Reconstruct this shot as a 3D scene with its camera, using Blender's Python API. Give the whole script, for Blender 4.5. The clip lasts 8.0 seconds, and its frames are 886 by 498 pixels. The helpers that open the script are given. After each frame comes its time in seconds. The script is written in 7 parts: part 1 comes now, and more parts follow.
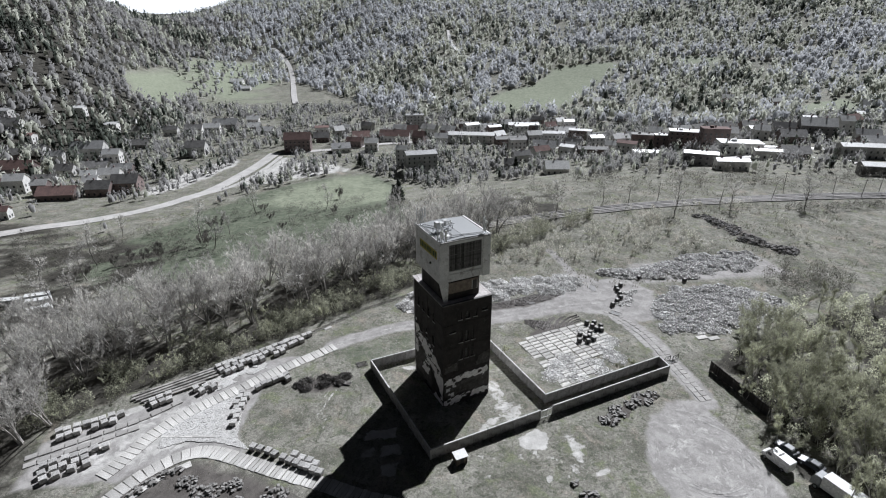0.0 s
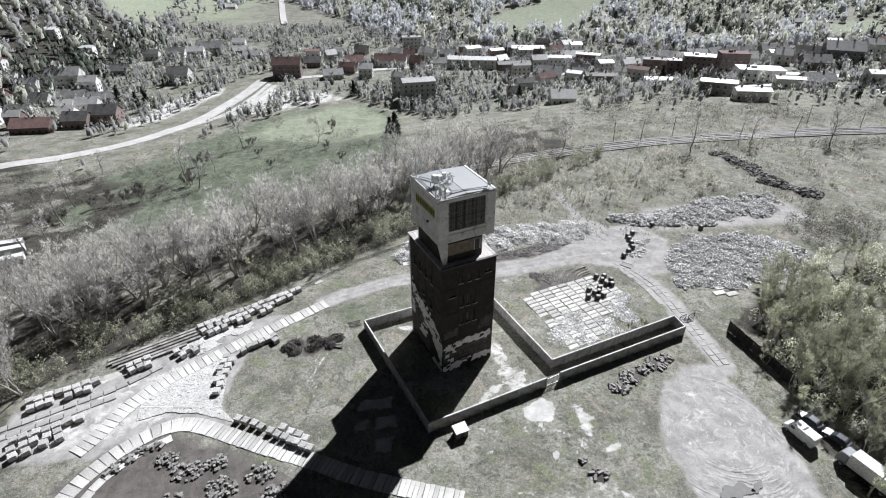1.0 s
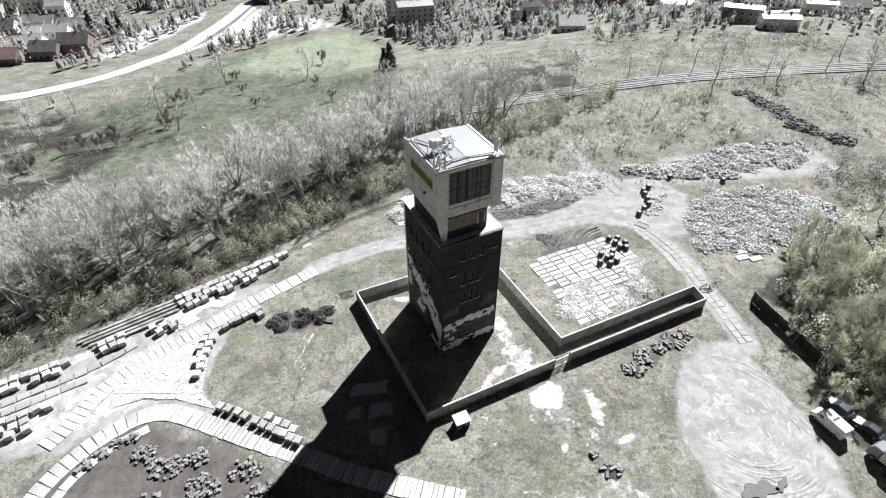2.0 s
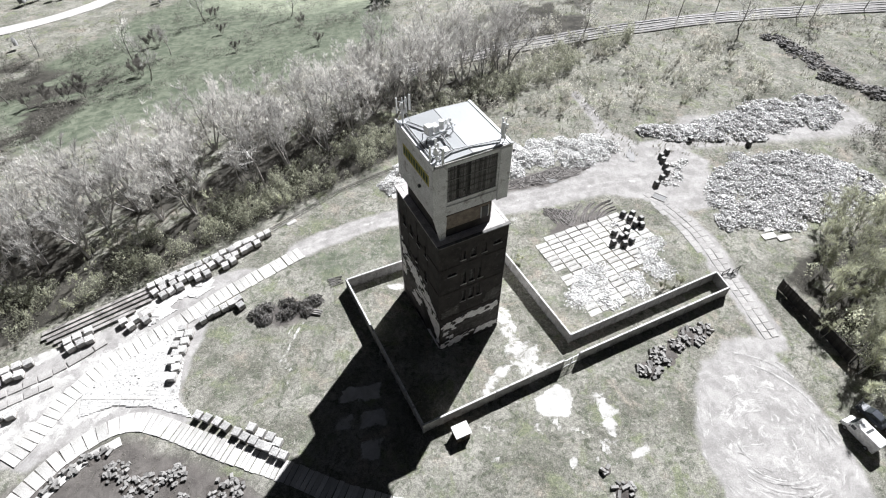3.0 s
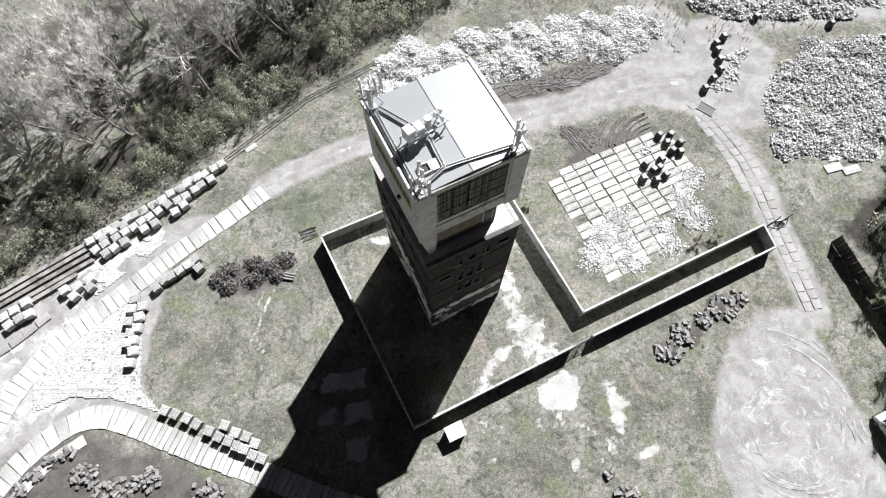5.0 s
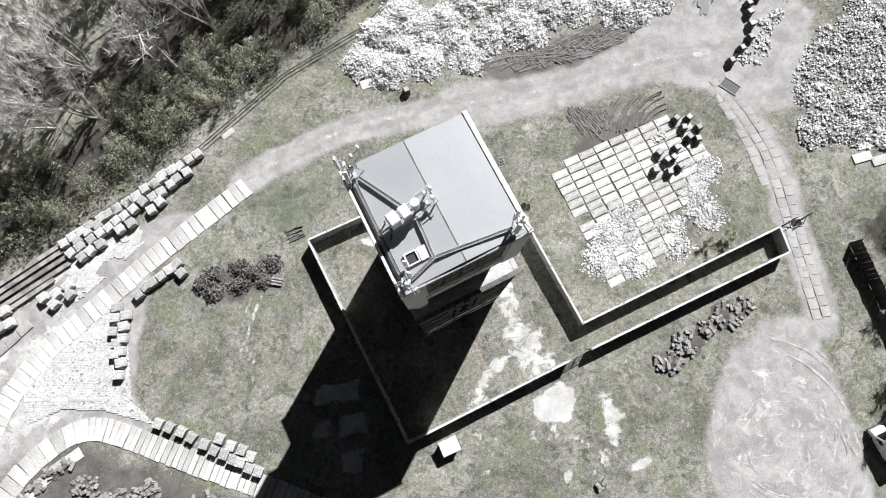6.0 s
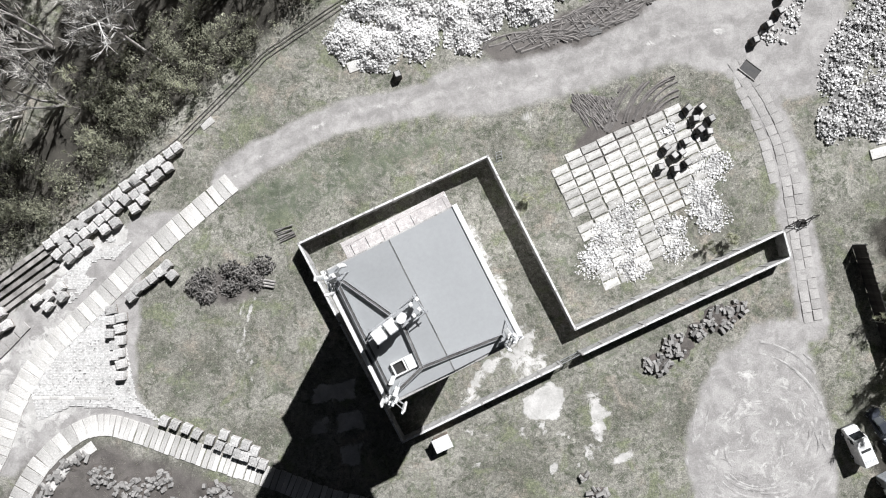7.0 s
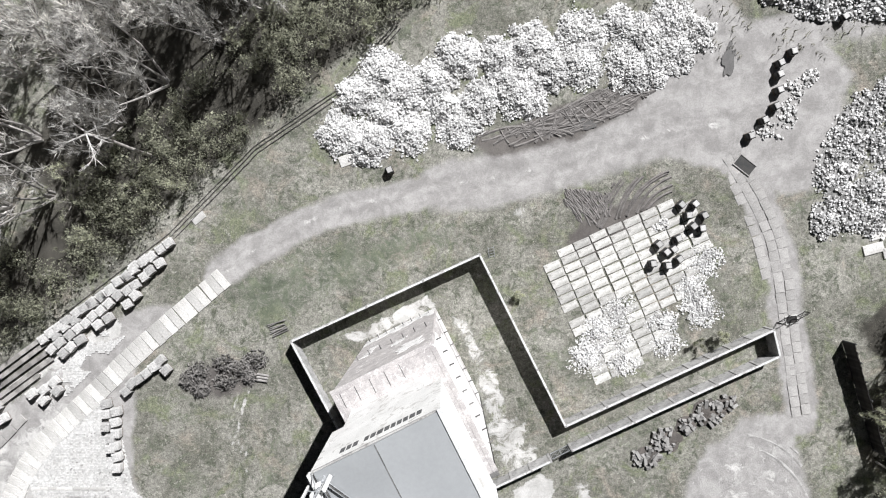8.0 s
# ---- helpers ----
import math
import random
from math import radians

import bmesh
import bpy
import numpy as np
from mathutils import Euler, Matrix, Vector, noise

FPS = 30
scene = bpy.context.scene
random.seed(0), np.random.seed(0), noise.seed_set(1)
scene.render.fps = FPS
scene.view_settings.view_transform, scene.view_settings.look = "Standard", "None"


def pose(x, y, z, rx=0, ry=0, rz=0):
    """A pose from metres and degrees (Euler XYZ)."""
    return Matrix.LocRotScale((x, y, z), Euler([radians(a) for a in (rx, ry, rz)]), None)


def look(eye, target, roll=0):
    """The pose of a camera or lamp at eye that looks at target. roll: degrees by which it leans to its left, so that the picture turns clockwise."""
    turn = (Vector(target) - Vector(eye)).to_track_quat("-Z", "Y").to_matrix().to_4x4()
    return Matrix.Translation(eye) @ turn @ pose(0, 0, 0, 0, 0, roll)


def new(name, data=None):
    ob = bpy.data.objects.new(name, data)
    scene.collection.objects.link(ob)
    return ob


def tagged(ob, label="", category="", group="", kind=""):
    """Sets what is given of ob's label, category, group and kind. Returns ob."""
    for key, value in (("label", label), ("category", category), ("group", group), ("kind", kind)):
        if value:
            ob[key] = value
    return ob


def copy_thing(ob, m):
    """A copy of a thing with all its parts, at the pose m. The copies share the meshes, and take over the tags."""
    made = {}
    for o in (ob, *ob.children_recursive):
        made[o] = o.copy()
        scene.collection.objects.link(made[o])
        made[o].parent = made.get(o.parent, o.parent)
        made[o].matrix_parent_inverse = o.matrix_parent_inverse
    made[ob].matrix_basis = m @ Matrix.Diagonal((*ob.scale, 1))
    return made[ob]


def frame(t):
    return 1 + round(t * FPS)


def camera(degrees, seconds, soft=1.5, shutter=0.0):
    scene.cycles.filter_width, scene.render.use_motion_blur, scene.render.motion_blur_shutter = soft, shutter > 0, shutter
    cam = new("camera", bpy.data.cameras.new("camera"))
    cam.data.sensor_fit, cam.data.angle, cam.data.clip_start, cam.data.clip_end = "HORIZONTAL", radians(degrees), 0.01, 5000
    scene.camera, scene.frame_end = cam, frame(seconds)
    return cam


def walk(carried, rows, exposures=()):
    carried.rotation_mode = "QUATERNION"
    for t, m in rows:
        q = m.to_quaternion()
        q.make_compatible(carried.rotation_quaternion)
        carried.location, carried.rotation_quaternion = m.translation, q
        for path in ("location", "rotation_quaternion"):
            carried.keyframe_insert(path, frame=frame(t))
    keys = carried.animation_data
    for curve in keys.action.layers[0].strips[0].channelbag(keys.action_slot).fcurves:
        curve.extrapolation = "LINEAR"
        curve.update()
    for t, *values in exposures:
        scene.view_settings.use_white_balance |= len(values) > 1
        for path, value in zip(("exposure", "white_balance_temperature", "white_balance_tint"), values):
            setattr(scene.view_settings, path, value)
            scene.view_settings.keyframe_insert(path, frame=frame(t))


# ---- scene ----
cam = camera(79.3, 8.0, soft=1.1)
# seconds, eye (m), turn about x, y, z (degrees)
PATH = [
    (0.0, 0.064, -0.007, 75.508, 65.83, 0.09, -0.17),
    (0.5, 0.111, 6.25, 75.394, 62.00, 0.09, -0.24),
    (1.0, 0.125, 12.66, 75.247, 58.06, 0.08, -0.29),
    (1.5, 0.123, 19.184, 75.123, 54.16, 0.08, -0.34),
    (2.8, 0.285, 36.926, 74.977, 44.82, 0.0, -0.53),
    (3.0, 0.348, 39.713, 74.957, 43.40, 0.0, -0.56),
    (3.5, 0.626, 46.809, 74.941, 39.95, 0.0, -0.57),
    (4.0, 0.97, 54.007, 74.916, 36.48, 0.0, -0.56),
    (4.5, 1.303, 61.069, 74.91, 30.23, 0.03, -0.60),
    (4.7, 1.447, 63.975, 74.915, 27.0, 0.03, -0.60),
    (5.8, 2.429, 80.885, 75.209, 14.00, 0.05, -0.61),
    (6.0, 2.612, 84.007, 75.253, 12.06, 0.04, -0.60),
    (6.5, 3.09, 91.858, 75.351, 6.61, 0.02, -0.47),
    (7.0, 3.598, 99.778, 75.387, 0.345, 0.01, -0.43),
    (7.2, 3.81, 103.03, 75.36, -1.35, 0.0, -0.41),
    (7.5, 4.149, 107.914, 75.321, -1.518, 0.0, -0.38),
    (8.0, 4.795, 116.229, 75.32, -1.949, 0.0, -0.30),
]
walk(cam, [(t, pose(x, y, z, rx, ry, rz)) for t, x, y, z, rx, ry, rz in PATH],
     exposures=[(0.0, 0.3, 5950, 10), (0.5, 0.57, 5950, 10), (1.0, 0.72, 6000, 10), (1.5, 1.06, 6080, 10), (3.0, 1.11, 6100, 10), (5.0, 0.98, 6140, 10), (8.0, 0.68, 6180, 10)])

# ---- world, sun, exposure ----
SUN_TO = Vector((13.3, 24.3, 24.4)).normalized()
sky_world = bpy.data.worlds.new("sky_world")
scene.world = sky_world
sky_world.use_nodes = True
wn = sky_world.node_tree.nodes
sky = wn.new("ShaderNodeTexSky")
sky.sky_type = "NISHITA"
sky.sun_disc = False
sky.sun_elevation = math.asin(SUN_TO.z)
sky.sun_rotation = math.atan2(SUN_TO.x, SUN_TO.y)
sky.air_density, sky.dust_density, sky.altitude = 0.3, 3.0, 3000
soften = wn.new("ShaderNodeHueSaturation")
soften.inputs["Saturation"].default_value, soften.inputs["Value"].default_value = 0.45, 0.8
sky_world.node_tree.links.new(sky.outputs[0], soften.inputs["Color"])
sky_world.node_tree.links.new(soften.outputs[0], wn["Background"].inputs[0])
wn["Background"].inputs[1].default_value = 0.017
sun_data = bpy.data.lights.new("sun", "SUN")
sun_data.energy, sun_data.angle, sun_data.color = 5.0, radians(0.5), (1.0, 0.975, 0.95)
sun = new("sun", sun_data)
sun.matrix_world = look(SUN_TO * 300, (0, 0, 0))


# ---- materials ----
def graph(name):
    m = bpy.data.materials.new(name)
    m.use_nodes = True
    return m, m.node_tree.nodes, m.node_tree.links, m.node_tree.nodes["Principled BSDF"]


def noise_node(n, l, size, detail=4.0, rough=0.6, pos=None, distort=0.0):
    t = n.new("ShaderNodeTexNoise")
    t.inputs["Scale"].default_value = 1.0 / size
    t.inputs["Detail"].default_value = detail
    t.inputs["Roughness"].default_value = rough
    t.inputs["Distortion"].default_value = distort
    l.new(pos, t.inputs["Vector"])
    return t.outputs["Fac"]


def ramp(n, l, fac, lo, hi, a=0.0, b=1.0):
    r = n.new("ShaderNodeMapRange")
    r.interpolation_type = "SMOOTHSTEP"
    r.inputs["From Min"].default_value, r.inputs["From Max"].default_value = lo, hi
    r.inputs["To Min"].default_value, r.inputs["To Max"].default_value = a, b
    l.new(fac, r.inputs["Value"])
    return r.outputs[0]


def blend(n, l, fac, a, b):
    x = n.new("ShaderNodeMix")
    x.data_type = "RGBA"
    l.new(fac, x.inputs[0])
    for value, socket in ((a, x.inputs[6]), (b, x.inputs[7])):
        if isinstance(value, tuple):
            socket.default_value = (*value, 1)
        else:
            l.new(value, socket)
    return x.outputs[2]


def times(n, l, colour, value):
    h = n.new("ShaderNodeHueSaturation")
    l.new(colour, h.inputs["Color"])
    l.new(value, h.inputs["Value"])
    return h.outputs[0]


def add_bump(n, l, p, value, strength, distance):
    b = n.new("ShaderNodeBump")
    b.inputs["Strength"].default_value, b.inputs["Distance"].default_value = strength, distance
    l.new(value, b.inputs["Height"])
    l.new(b.outputs[0], p.inputs["Normal"])


def surface(name, a, b, size=1.0, fine=0.1, rough=0.85, metal=0.0, bump=0.4, depth=0.02, stain=None, vary=0.0, island=0.0, local=True, grit=1.0):
    """A worn surface: two colours in patches, fine grain, optional stains, a shade of its own for each object or island."""
    m, n, l, p = graph(name)
    if local:
        pos = n.new("ShaderNodeTexCoord").outputs["Object"]
    else:
        pos = n.new("ShaderNodeNewGeometry").outputs["Position"]
    c = blend(n, l, ramp(n, l, noise_node(n, l, size, pos=pos), 0.35, 0.65), a, b)
    grain = noise_node(n, l, fine, 3.0, 0.7, pos)
    c = times(n, l, c, ramp(n, l, grain, 0.25, 0.75, 1 - 0.28 * grit, 1 + 0.22 * grit))
    if stain:
        c = blend(n, l, ramp(n, l, noise_node(n, l, size * 0.45, 6.0, 0.7, pos, 0.8), 0.54, 0.66), c, stain)
    if vary:
        c = times(n, l, c, ramp(n, l, n.new("ShaderNodeObjectInfo").outputs["Random"], 0, 1, 1 - vary, 1 + vary))
    if island:
        c = times(n, l, c, ramp(n, l, n.new("ShaderNodeNewGeometry").outputs["Random Per Island"], 0, 1, 1 - island, 1 + island))
    l.new(c, p.inputs["Base Color"])
    p.inputs["Roughness"].default_value, p.inputs["Metallic"].default_value = rough, metal
    p.inputs["Specular IOR Level"].default_value = 0.2 if rough > 0.65 else 0.5
    add_bump(n, l, p, grain, bump, depth)
    return m


def foliage(name, a, b, size=2.0, through_it=0.4, vary=0.2, island=0.35, local=True, level=0.0, speckle=0.0):
    """Leaves and fine twigs: thin, so part of the light passes through them."""
    m, n, l, p = graph(name)
    pos = n.new("ShaderNodeTexCoord").outputs["Object"] if local else n.new("ShaderNodeNewGeometry").outputs["Position"]
    c = blend(n, l, ramp(n, l, noise_node(n, l, size, pos=pos), 0.35, 0.65), a, b)
    c = times(n, l, c, ramp(n, l, n.new("ShaderNodeObjectInfo").outputs["Random"], 0, 1, 1 - vary, 1 + vary))
    c = times(n, l, c, ramp(n, l, n.new("ShaderNodeNewGeometry").outputs["Random Per Island"], 0, 1, 1 - island, 1 + island))
    if speckle:
        c = times(n, l, c, ramp(n, l, noise_node(n, l, speckle, 3.0, 0.75, pos), 0.3, 0.7, 0.78, 1.2))
    l.new(c, p.inputs["Base Color"])
    p.inputs["Roughness"].default_value = 0.8
    p.inputs["Specular IOR Level"].default_value = 0.2
    t = n.new("ShaderNodeBsdfTranslucent")
    if level:
        # a crown of fine twigs scatters like a soft mass, not like single cards
        up = n.new("ShaderNodeVectorMath")
        up.operation = "MULTIPLY_ADD"
        l.new(n.new("ShaderNodeNewGeometry").outputs["Normal"], up.inputs[0])
        up.inputs[1].default_value, up.inputs[2].default_value = (1 - level,) * 3, (0, 0, level)
        l.new(up.outputs[0], p.inputs["Normal"])
    l.new(c, t.inputs["Color"])
    x = n.new("ShaderNodeMixShader")
    x.inputs[0].default_value = through_it
    l.new(p.outputs[0], x.inputs[1])
    l.new(t.outputs[0], x.inputs[2])
    l.new(x.outputs[0], n["Material Output"].inputs["Surface"])
    return m


def ground_material():
    """Grass, bare earth, chalky patches, green field, and leaf litter with painted tree shade, mixed by the ground's
    own layers.
    """
    m, n, l, p = graph("ground")
    pos = n.new("ShaderNodeNewGeometry").outputs["Position"]
    big = noise_node(n, l, 9.0, 6.0, 0.65, pos)
    mid = noise_node(n, l, 1.9, 8.0, 0.78, pos, 0.8)
    fine = noise_node(n, l, 0.2, 5.0, 0.8, pos)
    c = blend(n, l, ramp(n, l, big, 0.3, 0.7), (0.13, 0.128, 0.106), (0.30, 0.29, 0.258))
    c = blend(n, l, ramp(n, l, mid, 0.47, 0.62), c, (0.105, 0.112, 0.085))
    c = blend(n, l, ramp(n, l, noise_node(n, l, 0.8, 6.0, 0.75, pos, 1.2), 0.56, 0.68), c, (0.36, 0.35, 0.31))

    def layer(c, name, a, b, spread=0.75, marks=None, lo=0.32, hi=0.72):
        at = n.new("ShaderNodeAttribute")
        at.attribute_name = name
        s = n.new("ShaderNodeMath")
        s.operation = "MULTIPLY_ADD"
        l.new(mid, s.inputs[0])
        s.inputs[1].default_value = spread
        s.inputs[2].default_value = -0.5 * spread
        t = n.new("ShaderNodeMath")
        l.new(s.outputs[0], t.inputs[0])
        l.new(at.outputs["Fac"], t.inputs[1])
        top = blend(n, l, ramp(n, l, noise_node(n, l, 3.1, 6.0, 0.7, pos, 0.5), 0.35, 0.65), a, b)
        if marks:
            top = times(n, l, top, ramp(n, l, marks, 0.1, 0.9, 0.74, 1.14))
        return blend(n, l, ramp(n, l, t.outputs[0], lo, hi), c, top)

    tint = noise_node(n, l, 5.2, 5.0, 0.7, pos, 0.6)
    c = blend(n, l, ramp(n, l, tint, 0.52, 0.66), c, (0.175, 0.187, 0.125))
    c = blend(n, l, ramp(n, l, noise_node(n, l, 7.3, 6.0, 0.72, pos, 0.8), 0.53, 0.68), c, (0.27, 0.242, 0.205))
    c = times(n, l, c, ramp(n, l, noise_node(n, l, 0.55, 4.0, 0.7, pos), 0.3, 0.7, 0.72, 1.3))
    c = times(n, l, c, ramp(n, l, fine, 0.3, 0.7, 0.66, 1.30))
    c = layer(c, "green", (0.082, 0.098, 0.069), (0.168, 0.184, 0.137), 1.1)
    # meadow tones are lifted to hold sunlit haze in their colour
    c = layer(c, "meadow", (0.20, 0.222, 0.16), (0.29, 0.31, 0.235))
    # near black: leaf litter together with the shade under trees
    c = layer(c, "litter_shade", (0.075, 0.07, 0.06), (0.036, 0.034, 0.029))
    c = layer(c, "dirt", (0.29, 0.278, 0.268), (0.41, 0.395, 0.382), marks=noise_node(n, l, 2.2, 7.0, 0.8, pos, 2.5))
    c = layer(c, "soil", (0.10, 0.091, 0.085), (0.155, 0.142, 0.132))
    c = layer(c, "pale", (0.60, 0.585, 0.565), (0.42, 0.41, 0.39), 1.3, None, 0.44, 0.62)
    c = times(n, l, c, ramp(n, l, fine, 0.3, 0.7, 0.88, 1.12))
    l.new(c, p.inputs["Base Color"])
    p.inputs["Roughness"].default_value = 0.95
    p.inputs["Specular IOR Level"].default_value = 0.15
    add_bump(n, l, p, fine, 0.5, 0.10)
    return m


M_GROUND = ground_material()
M_CONCRETE = surface("concrete", (0.50, 0.49, 0.47), (0.36, 0.35, 0.34), 2.2, 0.12, stain=(0.22, 0.21, 0.20), vary=0.12)
M_SLAB = surface("road_slab", (0.59, 0.575, 0.552), (0.47, 0.456, 0.433), 2.0, 0.10, stain=(0.27, 0.255, 0.235), vary=0.2)
M_WALL = surface("fence_concrete", (0.43, 0.42, 0.41), (0.31, 0.305, 0.298), 1.4, 0.10, stain=(0.17, 0.165, 0.16), vary=0.10)
M_PANEL = surface("tower_panel", (0.68, 0.68, 0.67), (0.56, 0.56, 0.55), 2.6, 0.15, stain=(0.34, 0.325, 0.31))
# shade of the south and west faces is put into this brick's colour
M_BRICK = surface("sooty_shaded_brick", (0.045, 0.04, 0.038), (0.027, 0.025, 0.024), 1.8, 0.10, bump=0.6, stain=(0.062, 0.056, 0.053))
# sun on the north and east faces is put into this white
M_SUNLIT_RENDER = surface("sunlit_render", (0.80, 0.79, 0.77), (0.70, 0.69, 0.67), 2.5, 0.1, stain=(0.50, 0.48, 0.46), grit=0.5)
# sooty grey render, darkened further for the shade on those faces
M_SOOT_SHADE = surface("sooty_shaded_render", (0.095, 0.088, 0.084), (0.052, 0.049, 0.046), 1.2, 0.09, stain=(0.17, 0.16, 0.152))
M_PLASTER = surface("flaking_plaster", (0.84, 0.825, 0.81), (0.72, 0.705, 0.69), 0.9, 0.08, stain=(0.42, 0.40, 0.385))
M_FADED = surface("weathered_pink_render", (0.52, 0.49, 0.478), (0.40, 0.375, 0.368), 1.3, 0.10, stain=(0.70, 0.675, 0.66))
M_ROOF = surface("roofing_felt", (0.33, 0.338, 0.343), (0.312, 0.32, 0.325), 4.0, 0.3, rough=0.42, bump=0.03, grit=0.15)
M_DARK = surface("dark_opening", (0.02, 0.02, 0.02), (0.035, 0.033, 0.03), 0.7, 0.1, rough=0.6)
M_LOUVRE = surface("weathered_louvre", (0.16, 0.155, 0.15), (0.08, 0.078, 0.075), 0.7, 0.1, rough=0.7, vary=0.35)
M_STEEL = surface("galvanised_steel", (0.55, 0.56, 0.57), (0.42, 0.43, 0.44), 0.6, 0.08, rough=0.45, metal=0.5, bump=0.1)
M_ANTENNA = surface("antenna_white", (0.75, 0.75, 0.74), (0.64, 0.64, 0.63), 0.5, 0.08, rough=0.5, bump=0.05)
M_BLACK = surface("black_rubber", (0.03, 0.03, 0.03), (0.045, 0.045, 0.045), 0.4, 0.06, rough=0.6)
M_YELLOW = surface("yellow_banner", (0.42, 0.37, 0.10), (0.36, 0.32, 0.10), 0.8, 0.08)
M_GREENBAR = surface("green_lettering", (0.07, 0.10, 0.055), (0.05, 0.07, 0.04), 0.5, 0.08)
M_GREYBAR = surface("grey_lettering", (0.10, 0.10, 0.10), (0.14, 0.14, 0.14), 0.5, 0.08)
M_STONE = surface("quarried_stone", (0.72, 0.71, 0.695), (0.53, 0.52, 0.507), 2.6, 0.07, island=0.36)
M_STONE_DULL = surface("greyish_stone", (0.68, 0.67, 0.66), (0.46, 0.452, 0.443), 2.6, 0.07, island=0.45)
M_STONE_GREY = surface("grey_rubble", (0.26, 0.25, 0.24), (0.17, 0.163, 0.157), 1.8, 0.08, island=0.45)
M_BLOCK = surface("broken_blocks", (0.30, 0.29, 0.278), (0.18, 0.174, 0.167), 1.8, 0.08, island=0.5)
M_HEAP = surface("rubble_heap", (0.30, 0.295, 0.285), (0.19, 0.185, 0.18), 1.0, 0.15, bump=0.8, depth=0.1)
M_WOOD = surface("weathered_wood", (0.24, 0.20, 0.16), (0.15, 0.125, 0.105), 0.7, 0.05, vary=0.2)
M_TIMBER = surface("grey_beam", (0.34, 0.325, 0.31), (0.20, 0.19, 0.18), 1.0, 0.08, vary=0.15)
M_BARK = surface("grey_bark", (0.36, 0.34, 0.32), (0.22, 0.205, 0.19), 0.8, 0.06, vary=0.2)
M_LIMB = surface("pale_grey_bark", (0.42, 0.40, 0.38), (0.27, 0.255, 0.24), 0.8, 0.06, vary=0.3)
M_TWIG = foliage("bare_twigs", (0.72, 0.70, 0.665), (0.50, 0.485, 0.46), 2.0, 0.4, 0.22, 0.5, True, 0.3)
M_BIRCH = surface("pale_birch_bark", (0.58, 0.56, 0.53), (0.34, 0.32, 0.30), 0.8, 0.08)
M_LEAF = foliage("young_leaves", (0.54, 0.545, 0.41), (0.37, 0.377, 0.28), 1.5, 0.45, 0.3, 0.4, True, 0.3)
M_BRAMBLE = foliage("dead_stalks", (0.27, 0.255, 0.235), (0.16, 0.15, 0.138), 2.0, 0.35)
M_SCRUB = foliage("dry_scrub", (0.55, 0.53, 0.46), (0.42, 0.41, 0.35), 2.0, 0.45)
M_CONIFER = foliage("conifer_needles", (0.055, 0.065, 0.055), (0.08, 0.09, 0.07), 1.0, 0.2)


# ---- mesh helpers ----
def part(name, bm, material, parent=None, label="", smooth=False):
    mesh = bpy.data.meshes.new(name)
    bm.normal_update()
    bm.to_mesh(mesh)
    bm.free()
    mesh.materials.append(material)
    if smooth:
        mesh.shade_smooth()
    ob = new(name, mesh)
    if parent:
        ob.parent = parent
    return tagged(ob, label=label)


def share(name, mesh, parent, m):
    ob = new(name, mesh)
    ob.parent = parent
    ob.matrix_basis = m
    return ob


def thing(name, m, label, category, group="", kind=""):
    ob = new(name)
    ob.empty_display_size = 0.3
    ob.matrix_basis = m
    return tagged(ob, label, category, group, kind)


def cuboid(bm, x0, x1, y0, y1, z0, z1, bevel=0.0, m=None):
    made = bmesh.ops.create_cube(bm, size=1.0)["verts"]
    for v in made:
        v.co = ((x0 + x1) / 2 + v.co.x * (x1 - x0), (y0 + y1) / 2 + v.co.y * (y1 - y0), (z0 + z1) / 2 + v.co.z * (z1 - z0))
    if bevel:
        edges = list({e for v in made for e in v.link_edges})
        made = bmesh.ops.bevel(bm, geom=edges, offset=bevel, segments=1, affect="EDGES")["verts"]
    if m is not None:
        bmesh.ops.transform(bm, matrix=m, verts=[v for v in made if v.is_valid])


def box(x0, x1, y0, y1, z0, z1, bevel=0.0):
    bm = bmesh.new()
    cuboid(bm, x0, x1, y0, y1, z0, z1, bevel)
    return bm


def rod(bm, a, b, r0, r1=None, sides=6):
    """A tapered round bar from a to b."""
    a, b = Vector(a), Vector(b)
    r1 = r0 if r1 is None else r1
    way = b - a
    turn = way.to_track_quat("Z", "Y").to_matrix()
    rings = []
    for centre, r in ((a, r0), (b, r1)):
        rings.append([bm.verts.new(centre + turn @ Vector((r * math.cos(k * math.tau / sides), r * math.sin(k * math.tau / sides), 0))) for k in range(sides)])
    for k in range(sides):
        bm.faces.new((rings[0][k], rings[0][(k + 1) % sides], rings[1][(k + 1) % sides], rings[1][k]))
    bm.faces.new(rings[0][::-1])
    bm.faces.new(rings[1])


def rods(*bars, sides=6):
    bm = bmesh.new()
    for bar in bars:
        rod(bm, *bar, sides=sides)
    return bm


def beam(bm, a, b, w, h):
    """A square bar from a to b."""
    a, b = Vector(a), Vector(b)
    m = Matrix.Translation((a + b) / 2) @ (b - a).to_track_quat("X", "Z").to_matrix().to_4x4()
    n = (b - a).length / 2
    cuboid(bm, -n, n, -w / 2, w / 2, -h / 2, h / 2, 0, m)


